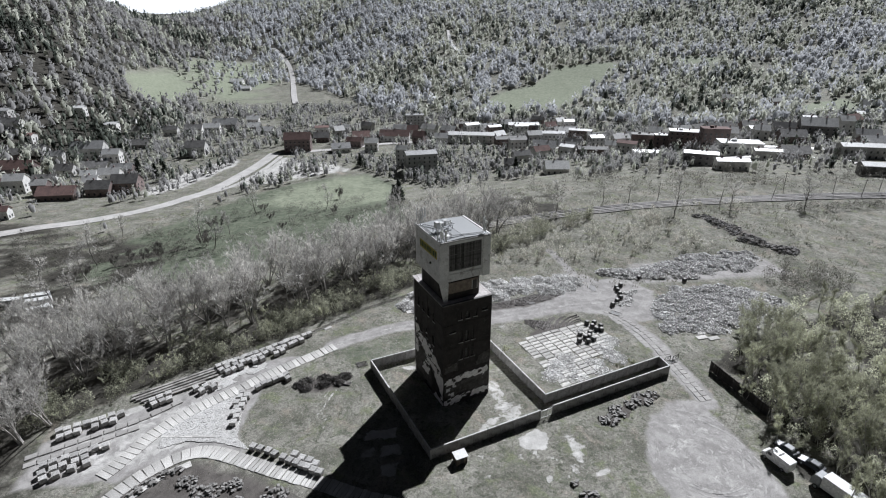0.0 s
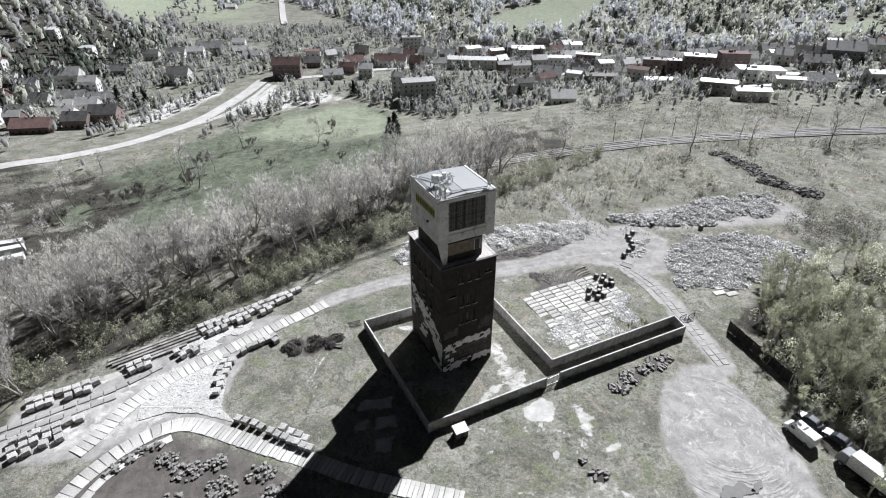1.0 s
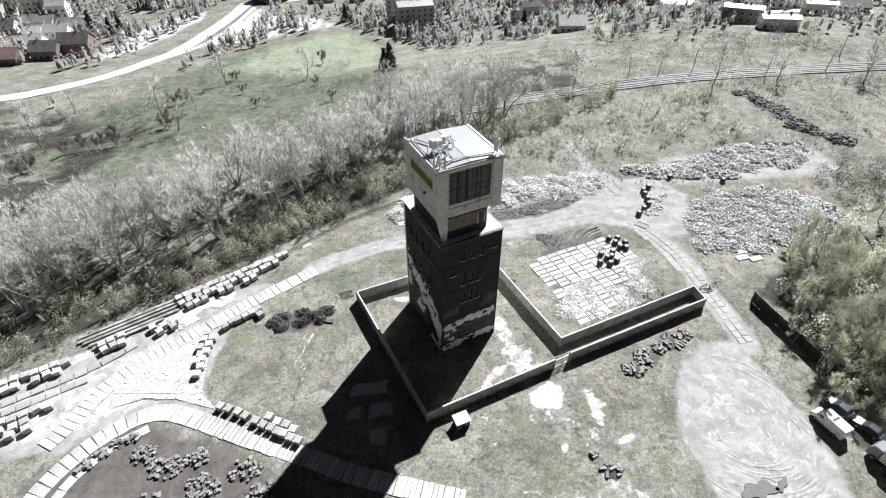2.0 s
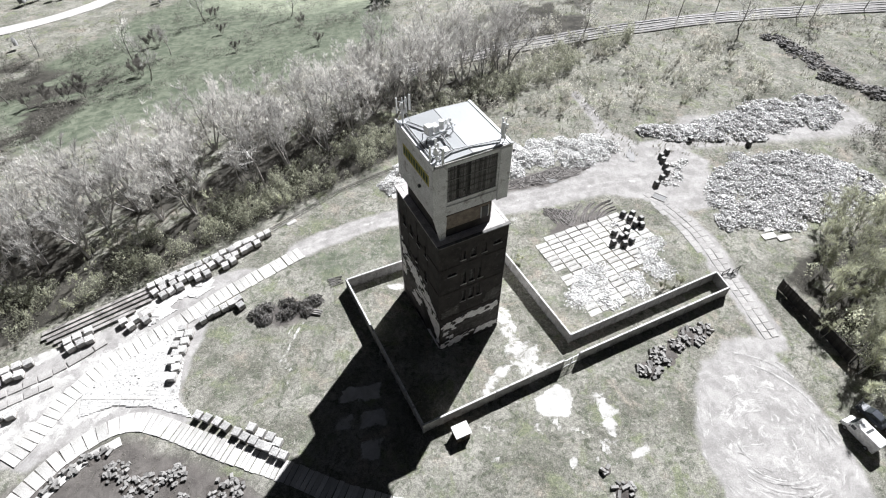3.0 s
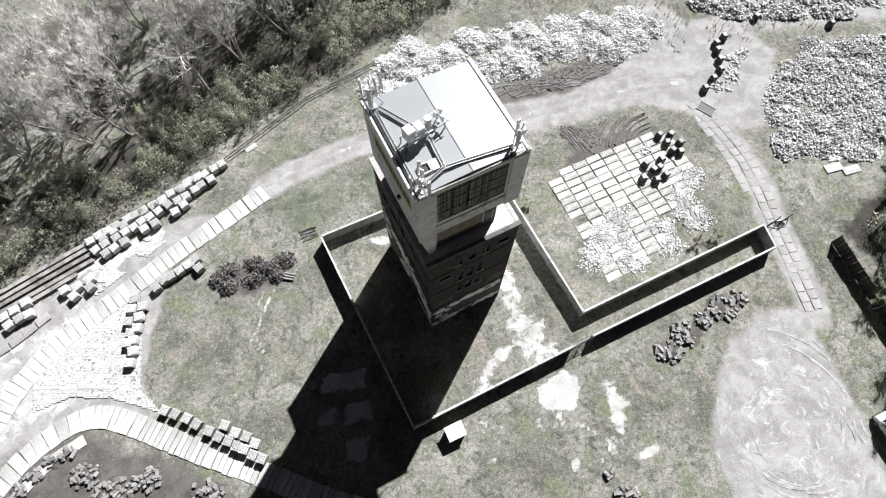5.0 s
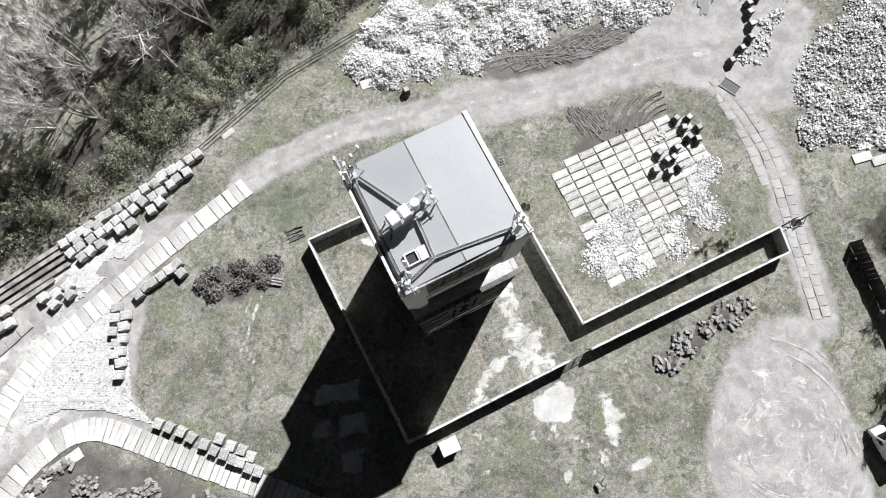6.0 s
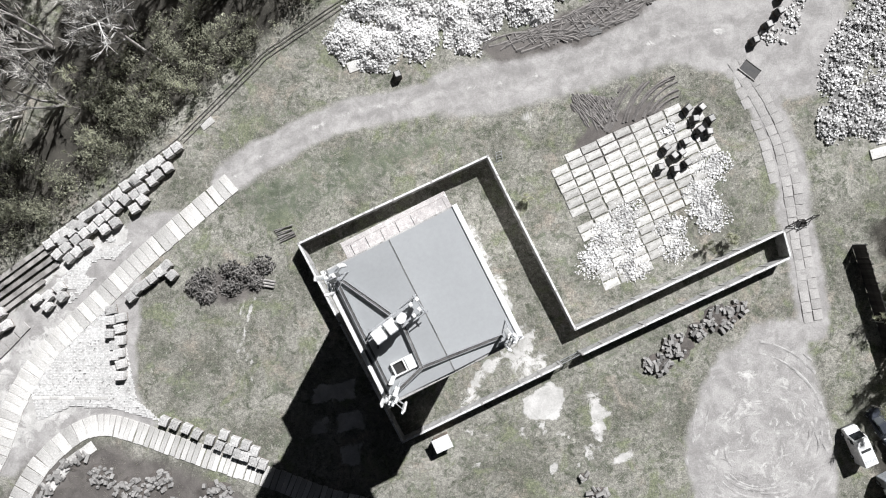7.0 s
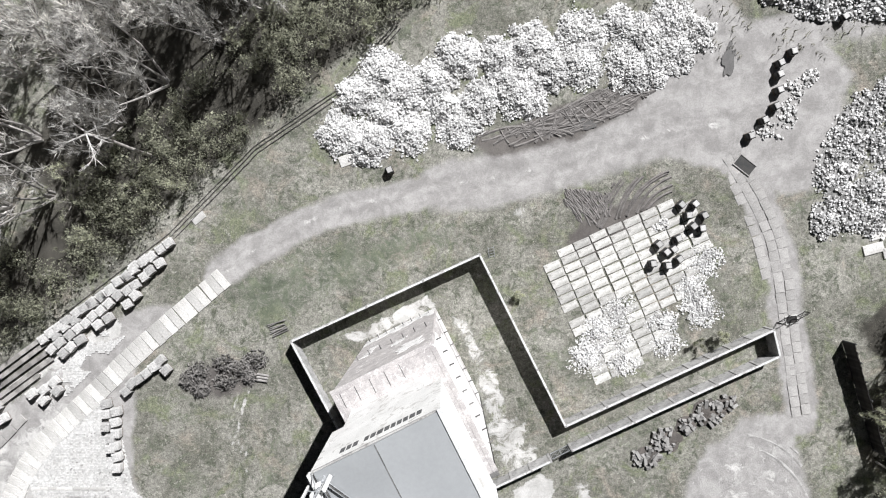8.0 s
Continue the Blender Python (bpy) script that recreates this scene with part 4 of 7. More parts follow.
def slabs():
    rng = random.Random(11)
    seed = part("slab", box(-0.5, 0.5, -0.5, 0.5, -0.08, 0.10, 0.012), M_SLAB)
    mesh = seed.data
    bpy.data.objects.remove(seed)
    dull = mesh.copy()
    dull.materials[0] = M_OLD_SLAB
    dusty = mesh.copy()
    dusty.materials[0] = M_DUSTY
    slab_road("slab_road", "pale concrete slabs laid crosswise in a curving site road", BAND_A, 1.22, 3.0, mesh, rng, 0.1)
    slab_road("slab_road", "bleached narrow concrete planks laid crosswise along the yard edge", BAND_B[:29], 0.78, 3.0, mesh, rng, 0.09)
    slab_road("slab_road", "broad concrete slabs laid crosswise round the bend", BAND_B[28:], 1.55, 2.9, mesh, rng, 0.12)
    slab_road("slab_road", "single row of concrete slabs under the pallets", rounded([(-76, 74.6), (-68, 79.6), (-60, 84.8), (-55.4, 89.6)]), 2.1, 1.3, dusty, rng, 0.14, sink=-0.07)
    slab_road("slab_road", "row of worn concrete slabs between the pallet stacks", rounded([(-75, 72.8), (-67, 77.8), (-59.2, 82.8)]), 2.1, 1.3, dusty, rng, 0.14, sink=-0.07)
    slab_road("slab_road", "short inner row of worn concrete slabs beside the bend", BAND_C, 2.2, 1.5, mesh, rng, 0.12)
    slab_road("slab_path", "dusty half-buried concrete slabs on the lane", [(x - 0.66, y - 0.2) for x, y in BAND_E], 1.5, 1.3, dusty, rng, 0.08, sink=0.07)
    slab_road("slab_path", "dusty concrete slabs in the second wheel row of the lane", [(x + 0.7, y + 0.2) for x, y in BAND_E], 1.5, 1.3, dusty, rng, 0.08, sink=0.07)
    side = rounded([(44.3, 124.6), (47, 120), (49, 115), (50.4, 109.5)])
    slab_road("slab_path", "second row of dusty slabs beside the lane", side, 1.6, 1.3, dusty, rng, 0.12, sink=0.085)
    floor = thing("slab_floor", pose(18.4, 112.4, 0, 0, 0, 23.9), "square storage floor of separate concrete slabs with grassy joints", "slab floor", kind="structure")
    for i in range(9):
        for j in range(16):
            if (i, j) in ((0, 0), (8, 0), (0, 7)) or (i >= 5 and j >= 11) or (i == 7 and j > 9) or (i == 8 and j > 6) or (i > 2 and j > 14) or rng.random() < 0.03:
                continue
            x, y = 1.2 + i * 2.55, -0.6 - j * 1.25
            m = pose(x + rng.uniform(-0.08, 0.08), y + rng.uniform(-0.06, 0.06), rng.uniform(0, 0.05), rng.uniform(-1, 1), rng.uniform(-0.6, 0.6), rng.uniform(-1.5, 1.5))
            share("slab", dull, floor, m @ Matrix.Diagonal((2.36 * rng.uniform(0.95, 1.02), 1.09 * rng.uniform(0.93, 1.03), 1, 1)))
    for x, y, turn, w, d in ((-8.6, 126.2, 20, 2.2, 1.5), (65.4, 113.4, 15, 2.9, 1.4), (66.6, 115.6, 15, 2.9, 1.4), (68.2, 113.0, 15, 2.9, 1.4), (-29.5, 118.2, 38, 2.0, 1.0)):
        one = share("concrete_slab", mesh, None, pose(x, y, 0.06, 0, 0, turn) @ Matrix.Diagonal((w, d, 1, 1)))
        tagged(one, "loose pale concrete slab lying on the ground", "slab", "loose slabs")
    kerb = thing("kerb", pose(-54.2, 79.7, 0, 0, 0, -0.5), "line of pale kerb stones across the cobbled yard", "kerb", kind="structure")
    for k in range(9):
        share("kerb_stone", mesh, kerb, pose(0.6 + k * 1.17, rng.uniform(-0.03, 0.03), 0.05, 0, 0, rng.uniform(-1, 1)) @ Matrix.Diagonal((1.12, 0.45, 1, 1)))


def cobbles():
    """Setts: rows of small stones over the fork of the two slab roads."""
    rng = np.random.default_rng(5)
    zone = [(-54.5, 80.5), (-51, 85.6), (-43.4, 92.6), (-41.6, 90), (-40.6, 84), (-39.6, 79.3), (-36.2, 76.3), (-43, 78.2), (-49, 78.5), (-53.5, 76.5)]
    zone2 = [(-52.5, 95.5), (-43, 102.6), (-38, 105), (-40.5, 101.3), (-46.8, 95.0), (-50, 92)]
    gx, gy = np.meshgrid(np.arange(-56, -34, 0.22), np.arange(74, 108, 0.22))
    gx = gx + np.where(np.arange(gx.shape[0])[:, None] % 2, 0.11, 0)
    x, y = (gx + rng.uniform(-0.015, 0.015, gx.shape)).ravel(), (gy + rng.uniform(-0.015, 0.015, gx.shape)).ravel()
    keep = inside(x, y, zone) & (rng.random(x.size) < 0.94) | inside(x, y, zone2) & (fbm(x / 2.5, y / 2.5, 77) > 0.5)
    x, y = x[keep], y[keep]
    z = 0.068 + rng.uniform(0, 0.010, x.size)
    return scatter_blocks("cobbles", x, y, z, np.full(x.size, 0.225), rng, M_SETT, 0.3, "pale stone setts paving the fork of the site roads", flat=True)


def scatter_blocks(name, x, y, z, size, rng, material, squash, label, flat=False, category="stones", stretch=1.0):
    """Many rough stones in one mesh: each a jittered block turned at random."""
    count = x.size
    unit = np.array([(a, b, c) for c in (-0.5, 0.5) for b in (-0.5, 0.5) for a in (-0.5, 0.5)])
    v = np.repeat(unit[None], count, 0) * (1 + rng.uniform(-0.22, 0.22, (count, 8, 3)) * (0.35 if flat else 1))
    v *= size[:, None, None] * np.stack([stretch * rng.uniform(0.85, 1.35, count), rng.uniform(0.75, 1.0, count), np.full(count, squash) * rng.uniform(0.8, 1.2, count)], -1)[:, None, :]
    a = rng.uniform(0, math.tau, count) if not flat else rng.uniform(-0.1, 0.1, count)
    b = rng.uniform(-0.6, 0.6, count) * (0 if flat else 1)
    ca, sa, cb, sb = np.cos(a)[:, None], np.sin(a)[:, None], np.cos(b)[:, None], np.sin(b)[:, None]
    px, py, pz = v[..., 0] * cb - v[..., 2] * sb, v[..., 1], v[..., 0] * sb + v[..., 2] * cb
    v = np.stack([px * ca - py * sa + x[:, None], px * sa + py * ca + y[:, None], pz + z[:, None]], -1)
    quads = np.array([(0, 2, 3, 1), (4, 5, 7, 6), (0, 1, 5, 4), (1, 3, 7, 5), (3, 2, 6, 7), (2, 0, 4, 6)])
    faces = (quads[None] + 8 * np.arange(count)[:, None, None]).reshape(-1, 4)
    return tagged(new(name, raw_mesh(name, v.reshape(-1, 3), faces, material)), label, category, kind="stuff")


M_DUSTY = surface("dusty_slab", (0.40, 0.385, 0.37), (0.33, 0.318, 0.305), 1.5, 0.1, stain=(0.26, 0.25, 0.24), vary=0.1)
M_OLD_SLAB = surface("old_slab", (0.58, 0.565, 0.54), (0.41, 0.40, 0.375), 0.9, 0.1, stain=(0.21, 0.20, 0.175), vary=0.2)
M_SETT = surface("stone_setts", (0.61, 0.60, 0.583), (0.51, 0.50, 0.485), 2.5, 0.1, island=0.14)


def heap(name, label, outline, tall, size, per_m2, seed, material, mound=3.4, under=None, stretch=1.0, clump=0.0, places=()):
    """A field of tipped mounds: loose stones lying on a lumpy base."""
    rng = np.random.default_rng(seed)
    pts = np.array(outline)
    lo, hi = pts.min(0) - 1, pts.max(0) + 1

    # one dome for each lorry load
    cx, cy = (c.ravel() for c in np.meshgrid(np.arange(lo[0], hi[0], mound * 1.05), np.arange(lo[1], hi[1], mound * 0.95)))
    cx, cy = cx + rng.uniform(-0.4, 0.4, cx.size) * mound, cy + rng.uniform(-0.4, 0.4, cx.size) * mound
    pick = inside(cx, cy, outline) & (rng.random(cx.size) > 0.06)
    loads = list(zip(cx[pick], cy[pick], mound * rng.uniform(0.62, 0.95, pick.sum()), tall * rng.uniform(0.5, 1.0, pick.sum())))

    if places:
        loads = [(px, py, mound * rng.uniform(0.8, 1.15), tall * rng.uniform(0.65, 1.0)) for px, py in places]
        lo, hi = np.min(places, axis=0) - mound * 1.3, np.max(places, axis=0) + mound * 1.3

    def top(x, y):
        wx, wy = x + 2.6 * (fbm(x / 1.3, y / 1.3, seed) - 0.5), y + 2.6 * (fbm(x / 1.3, y / 1.3, seed + 5) - 0.5)
        h = np.zeros(np.shape(x))
        for ax, ay, r, t in loads:
            h = np.maximum(h, t * np.clip(1.05 - np.hypot(wx - ax, wy - ay) / (1.3 * r), 0, 0.9))
        return h

    gx, gy = np.meshgrid(np.arange(lo[0], hi[0], 0.5), np.arange(lo[1], hi[1], 0.5))
    gz = top(gx, gy) - 0.2 + rng.uniform(-0.06, 0.06, gx.shape)
    index = np.arange(gx.size).reshape(gx.shape)
    quads = np.stack([index[:-1, :-1], index[:-1, 1:], index[1:, 1:], index[1:, :-1]], -1).reshape(-1, 4)
    keep = (top(gx, gy).ravel()[quads].max(1) > 0.02)
    base = raw_mesh("heap_base", np.stack([gx, gy, gz], -1).reshape(-1, 3), quads[keep], under or M_HEAP)
    count = int(per_m2 * (hi[0] - lo[0]) * (hi[1] - lo[1]))
    x, y = rng.uniform(lo[0], hi[0], count), rng.uniform(lo[1], hi[1], count)
    h = top(x, y)
    keep = (h > 0.06) & (rng.random(count) < np.clip(0.35 + 1.5 * fbm(x / 3, y / 3, seed + 8) - 0.2 + h * 0.2, 0, 1))
    keep &= (fbm(x / 1.9, y / 1.9, seed + 13) > clump) & (rng.random(count) < 0.25 + 2.2 * h)
    x, y, h = x[keep], y[keep], h[keep]
    s = size * rng.lognormal(0, 0.25, x.size)
    ob = scatter_blocks(name, x, y, h - 0.12 + s * 0.25, s, rng, material, 0.75, label, category="stone heap", stretch=stretch)
    body = new("heap_base", base)
    body.parent = ob
    return ob


def heaps():
    heap("stone_heap", "long row of tipped mounds of white quarried stone", ((0, 0), (1, 1)), 1.6, 0.165, 27, 3, M_STONE, 2.7, M_STONE_DULL,
         places=[(-9.8, 129.7), (-5.5, 128.6), (-7.1, 135.2), (-3.5, 138.4), (-2.9, 132.2), (0.5, 130.1), (-0.3, 135.6), (3.4, 136.9), (4.9, 133.5), (7, 130.7), (7, 140.3), (10.4, 134.3), (12.6, 140.2), (14.1, 136.4),
                 (16, 134.9), (16.9, 141.9), (19.9, 138.5), (24.1, 143.5), (23.7, 139.3), (29.7, 144.4), (33.1, 143.1), (34, 139.7), (36.5, 145.6), (37.2, 141.2), (39.9, 143.5), (31, 138.6)])
    heap("stone_heap", "wide field of grey-white tipped stone mounds", [(57.4, 117.5), (58, 124), (61, 131), (66, 139), (84, 140), (92, 134), (90, 126), (79, 117), (68, 116), (60.5, 115.5)], 1.15, 0.19, 15, 17, M_STONE_DULL, 2.6)
    heap("stone_heap", "bank of grey-white stone mounds along the back of the yard", [(48, 149), (66, 154), (89, 163.5), (106, 164.3), (99, 153), (72, 146), (56, 146)], 1.5, 0.21, 15, 29, M_STONE_DULL, 2.8)
    heap("stone_heap", "small tail of pale rubble at the scrub's edge", [(88, 139), (98.5, 130.5), (94.5, 123.5), (85.7, 128)], 1.4, 0.24, 11, 31, M_STONE_DULL)
    for label, r, spots in (("pale broken setts tipped over the slab floor", 2.7, [(29.4, 104.6), (26.9, 102), (25.6, 98.6), (30.1, 100.2), (30, 97.6)]),
                            ("low scatter of broken setts on the slab floor", 2.3, [(35.6, 103.2), (36.5, 100.3)]),
                            ("pale gravel mound at the edge of the slab floor", 2.4, [(41.6, 111.6), (39.9, 107.8), (41.3, 105)]),
                            ("few loose setts lying on the slab floor", 0.9, [(34.6, 116.4), (35.6, 117)])):
        heap("rubble_heap", label, ((0, 0), (1, 1)), 0.55, 0.14, 46, int(41 + spots[0][0]), M_STONE, r, M_STONE_DULL, places=spots)
    heap("rubble_heap", "line of loose stones beside the pallets", [(48.6, 128.6), (51.5, 133.2), (54.5, 138.4), (56.5, 138), (54.5, 133), (50, 128.4)], 0.5, 0.22, 14, 53, M_STONE, 1.5)
    heap("block_heap", "low bank of dark spoil and rubble", [(100, 199), (105, 200), (114, 176), (122, 164), (118, 162), (108, 174)], 1.2, 0.36, 6, 73, M_STONE_GREY, 2.6, M_SOIL, 1.3, 0.4)


def block_pile(label, clumps, seed, long=0.95):
    """Dumped kerb stones and broken blocks, each one lying as it fell; clumps are (x, y, radius, how many)."""
    rng = random.Random(seed)
    ob = thing("block_heap", pose(0, 0, 0), label, "stone heap")
    shapes = []
    for k in range(5):
        bm = box(-0.5, 0.5, -0.5, 0.5, -0.5, 0.5, 0.05)
        for v in bm.verts:
            v.co *= 1 + rng.uniform(-0.12, 0.12)
        first = part("block", bm, M_BLOCK)
        shapes.append(first.data)
        bpy.data.objects.remove(first)
    for cx, cy, r, count in clumps:
        bm = bmesh.new()
        ring = [bm.verts.new((cx + r * 1.1 * q * math.cos(k * math.tau / 18), cy + r * 0.85 * q * math.sin(k * math.tau / 18), 0.02)) for k in range(18) for q in (rng.uniform(0.8, 1.15),)]
        mid = bm.verts.new((cx, cy, 0.34))
        for k in range(18):
            bm.faces.new((ring[k], ring[(k + 1) % 18], mid))
        part("soil_bed", bm, M_SOIL, ob, "dark soil under the blocks")
        for _ in range(count):
            a, f = rng.uniform(0, math.tau), math.sqrt(rng.random())
            size = rng.uniform(0.75, 1.2)
            z = 0.16 + 0.62 * max(0.0, 1 - f) * rng.random()
            m = pose(cx + r * f * math.cos(a), cy + 0.8 * r * f * math.sin(a), z, rng.uniform(-22, 22), rng.uniform(-28, 28), rng.uniform(0, 360))
            share("block", rng.choice(shapes), ob, m @ Matrix.Diagonal((long * size * rng.uniform(0.6, 1.15), 0.42 * size, 0.36 * size, 1)))


M_SOIL = surface("dark_soil", (0.13, 0.115, 0.105), (0.085, 0.078, 0.072), 1.2, 0.15, bump=0.8, depth=0.08)
M_PALLET_STONE = surface("stacked_setts", (0.50, 0.49, 0.475), (0.38, 0.37, 0.36), 0.8, 0.07, vary=0.18, island=0.18)


def stone_pallet():
    """A wooden pallet stacked with rows of cut stone."""
    rng = random.Random(21)
    ob = thing("stone_pallet", pose(0, 0, 0), "wooden pallet stacked with pale cut paving stones", "pallet", "pallets of paving stone")
    runner = part("runner", box(-0.6, 0.6, -0.06, 0.06, 0, 0.1), M_WOOD, ob, "grey wooden pallet runner")
    runner.matrix_basis = pose(0, -0.52, 0)
    for y in (0, 0.52):
        share("runner", runner.data, ob, pose(0, y, 0))
    part("deck", box(-0.62, 0.62, -0.6, 0.6, 0.102, 0.14), M_WOOD, ob, "grey wooden pallet deck")
    bm = bmesh.new()
    for c in range(3):
        for a in range(4):
            for b in range(4):
                s = 0.008 if c < 2 else 0.02
                x, y, z = -0.45 + a * 0.3 + rng.uniform(-s, s), -0.45 + b * 0.3 + rng.uniform(-s, s), 0.145 + c * 0.29
                cuboid(bm, x - 0.14, x + 0.14, y - 0.14, y + 0.14, z, z + 0.28 + rng.uniform(-0.015, 0.0))
    tagged(part("load", bm, M_PALLET_STONE, ob, "stacked cut stones"), kind="stuff")
    return ob


def wrapped_pallet():
    """A pallet load bagged in black sheet, open at the top."""
    ob = thing("wrapped_pallet", pose(0, 0, 0), "pallet load wrapped in black sheet with pale stone on top", "pallet", "wrapped pallets")
    part("deck", box(-0.52, 0.52, -0.52, 0.52, 0, 0.14, 0.02), M_WOOD, ob)
    part("wrap", box(-0.49, 0.49, -0.49, 0.49, 0.144, 1.0, 0.07), M_BLACK, ob, "black plastic wrap")
    part("top_layer", box(-0.38, 0.38, -0.38, 0.38, 1.004, 1.12, 0.04), M_PALLET_STONE, ob, "pale stone top")
    return ob


def pallets():
    rng = random.Random(33)
    base = stone_pallet()
    dark = wrapped_pallet()
    spots, dark_spots = [], []
    heading = math.degrees(math.atan2(13.5, 17.6))

    def row(ax, ay, bx, by, count, turn, skip=0.0):
        for k in range(count):
            f = k / max(1, count - 1)
            if rng.random() >= skip:
                spots.append((ax + (bx - ax) * f + rng.uniform(-0.2, 0.2), ay + (by - ay) * f + rng.uniform(-0.2, 0.2), turn + rng.uniform(-9, 9)))

    row(-33.6, 114.6, -51.5, 101.4, 16, heading)
    row(-34.8, 111.8, -50.1, 100.0, 14, heading, 0.1)
    row(-35.6, 113.4, -50.8, 101.0, 13, heading, 0.2)
    row(-38.2, 107.3, -50.1, 98.4, 10, heading, 0.3)
    row(-50.2, 95.2, -53.2, 93.4, 3, heading)
    row(-49.6, 93.9, -51.6, 92.6, 2, heading)
    row(-58.4, 91.8, -60.8, 89.6, 3, heading)
    row(-57.6, 90.2, -60.0, 88.2, 3, heading)
    row(-35.0, 98.2, -40.1, 94.0, 6, heading)
    row(-34.2, 96.8, -35.6, 97.6, 2, heading)
    row(-42.9, 92.2, -42.9, 88.9, 3, 5)
    row(-41.6, 91.2, -41.5, 83.0, 6, 5)
    row(-42.4, 87.3, -42.3, 85.8, 2, 5)
    row(-35.5, 76.6, -31.0, 74.8, 4, -24)
    row(-29.0, 73.8, -21.8, 70.3, 7, -24)
    row(-27.2, 74.4, -22.8, 72.2, 4, -24, 0.3)
    row(-74.5, 80.6, -65.4, 85.6, 8, 28)
    row(-73.4, 79.2, -65.8, 83.6, 7, 28, 0.15)
    row(-72.0, 72.0, -63.4, 77.0, 7, 30, 0.1)
    row(-71.0, 70.2, -64.0, 74.6, 6, 30, 0.1)
    row(-69.8, 68.8, -64.6, 72.6, 4, 30)
    pale_spots, spots = spots, dark_spots
    row(53.2, 140.5, 51.3, 139.3, 2, 20)
    row(51.5, 137.4, 50.9, 133.2, 3, 20)
    row(49.4, 131.2, 47.6, 129.2, 2, 20)
    for x, y in ((38.0, 119.7), (39.9, 119.8), (39.0, 118.2), (41.2, 118.2), (40.9, 116.4), (39.7, 116.7), (37.6, 115.0), (37.0, 113.5), (34.9, 114.2), (36.0, 113.1), (34.1, 111.5), (36.2, 111.2), (37.8, 112.1), (-2.6, 124.7), (60.2, 145.4), (73.5, 143.6)):
        spots.append((x, y, 24 + rng.uniform(-20, 20)))
    for first, places in ((base, pale_spots), (dark, dark_spots)):
        for k, (x, y, turn) in enumerate(places):
            m = pose(x, y, 0.04, 0, 0, turn)
            if k:
                copy_thing(first, m)
            else:
                first.matrix_basis = m


def beams():
    rng = random.Random(3)
    for k, (ax, ay, bx, by) in enumerate(((-66, 91.2, -51.0, 102.0), (-65.6, 90.2, -51.4, 100.6), (-64.5, 89.9, -50.6, 99.8), (-63.2, 89.5, -50.4, 98.6), (-62.2, 88.9, -52.4, 96.2))):
        length, turn = math.hypot(bx - ax, by - ay), math.degrees(math.atan2(by - ay, bx - ax))
        ob = thing("long_beam", pose(ax, ay, 0.05, 0, 0, turn), "long grey concrete beam lying on sleepers", "beam", "beams beside the pallets")
        bm = bmesh.new()
        cuboid(bm, 0, length, -0.32, 0.32, 0.34, 0.42, 0.01)
        cuboid(bm, 0, length, -0.1, 0.1, 0.0, 0.336)
        part("beam_body", bm, M_TIMBER, ob)
        for x in (1.0, length / 2, length - 1.0):
            part("end_block", box(x - 0.12, x + 0.12, -0.31, -0.105, 0, 0.335), M_WOOD, ob)


slabs()
cobbles()
heaps()
block_pile("heap of dark broken concrete blocks in the grass", [(33.6, 83.8, 1.9, 26), (36.4, 86.2, 2.1, 30), (39.2, 88.4, 1.5, 16), (42.4, 90.2, 2.2, 30), (45.0, 91.6, 1.3, 12)], 59)
block_pile("dumped kerb stones and rubble on dark soil", [(-44.5, 68.6, 2.0, 34), (-40.5, 66.4, 2.4, 46), (-36.4, 68.0, 1.9, 34), (-34.0, 63.6, 2.5, 48), (-28.6, 66.0, 2.3, 40), (-25.4, 62.6, 2.2, 34), (-40.6, 60.6, 2.6, 34), (-30.5, 59.6, 2.4, 28)], 61, 0.62)
block_pile("row of dumped stones along the slab road", [(-52.6, 66.6, 1.1, 9), (-51.0, 68.6, 1.1, 10), (-49.2, 70.2, 1.2, 11), (-47.4, 71.2, 1.0, 9)], 67)
block_pile("small clump of broken blocks in the grass", [(25.2, 65.4, 1.5, 11), (23.2, 68.0, 0.8, 4)], 71)
pallets()
beams()


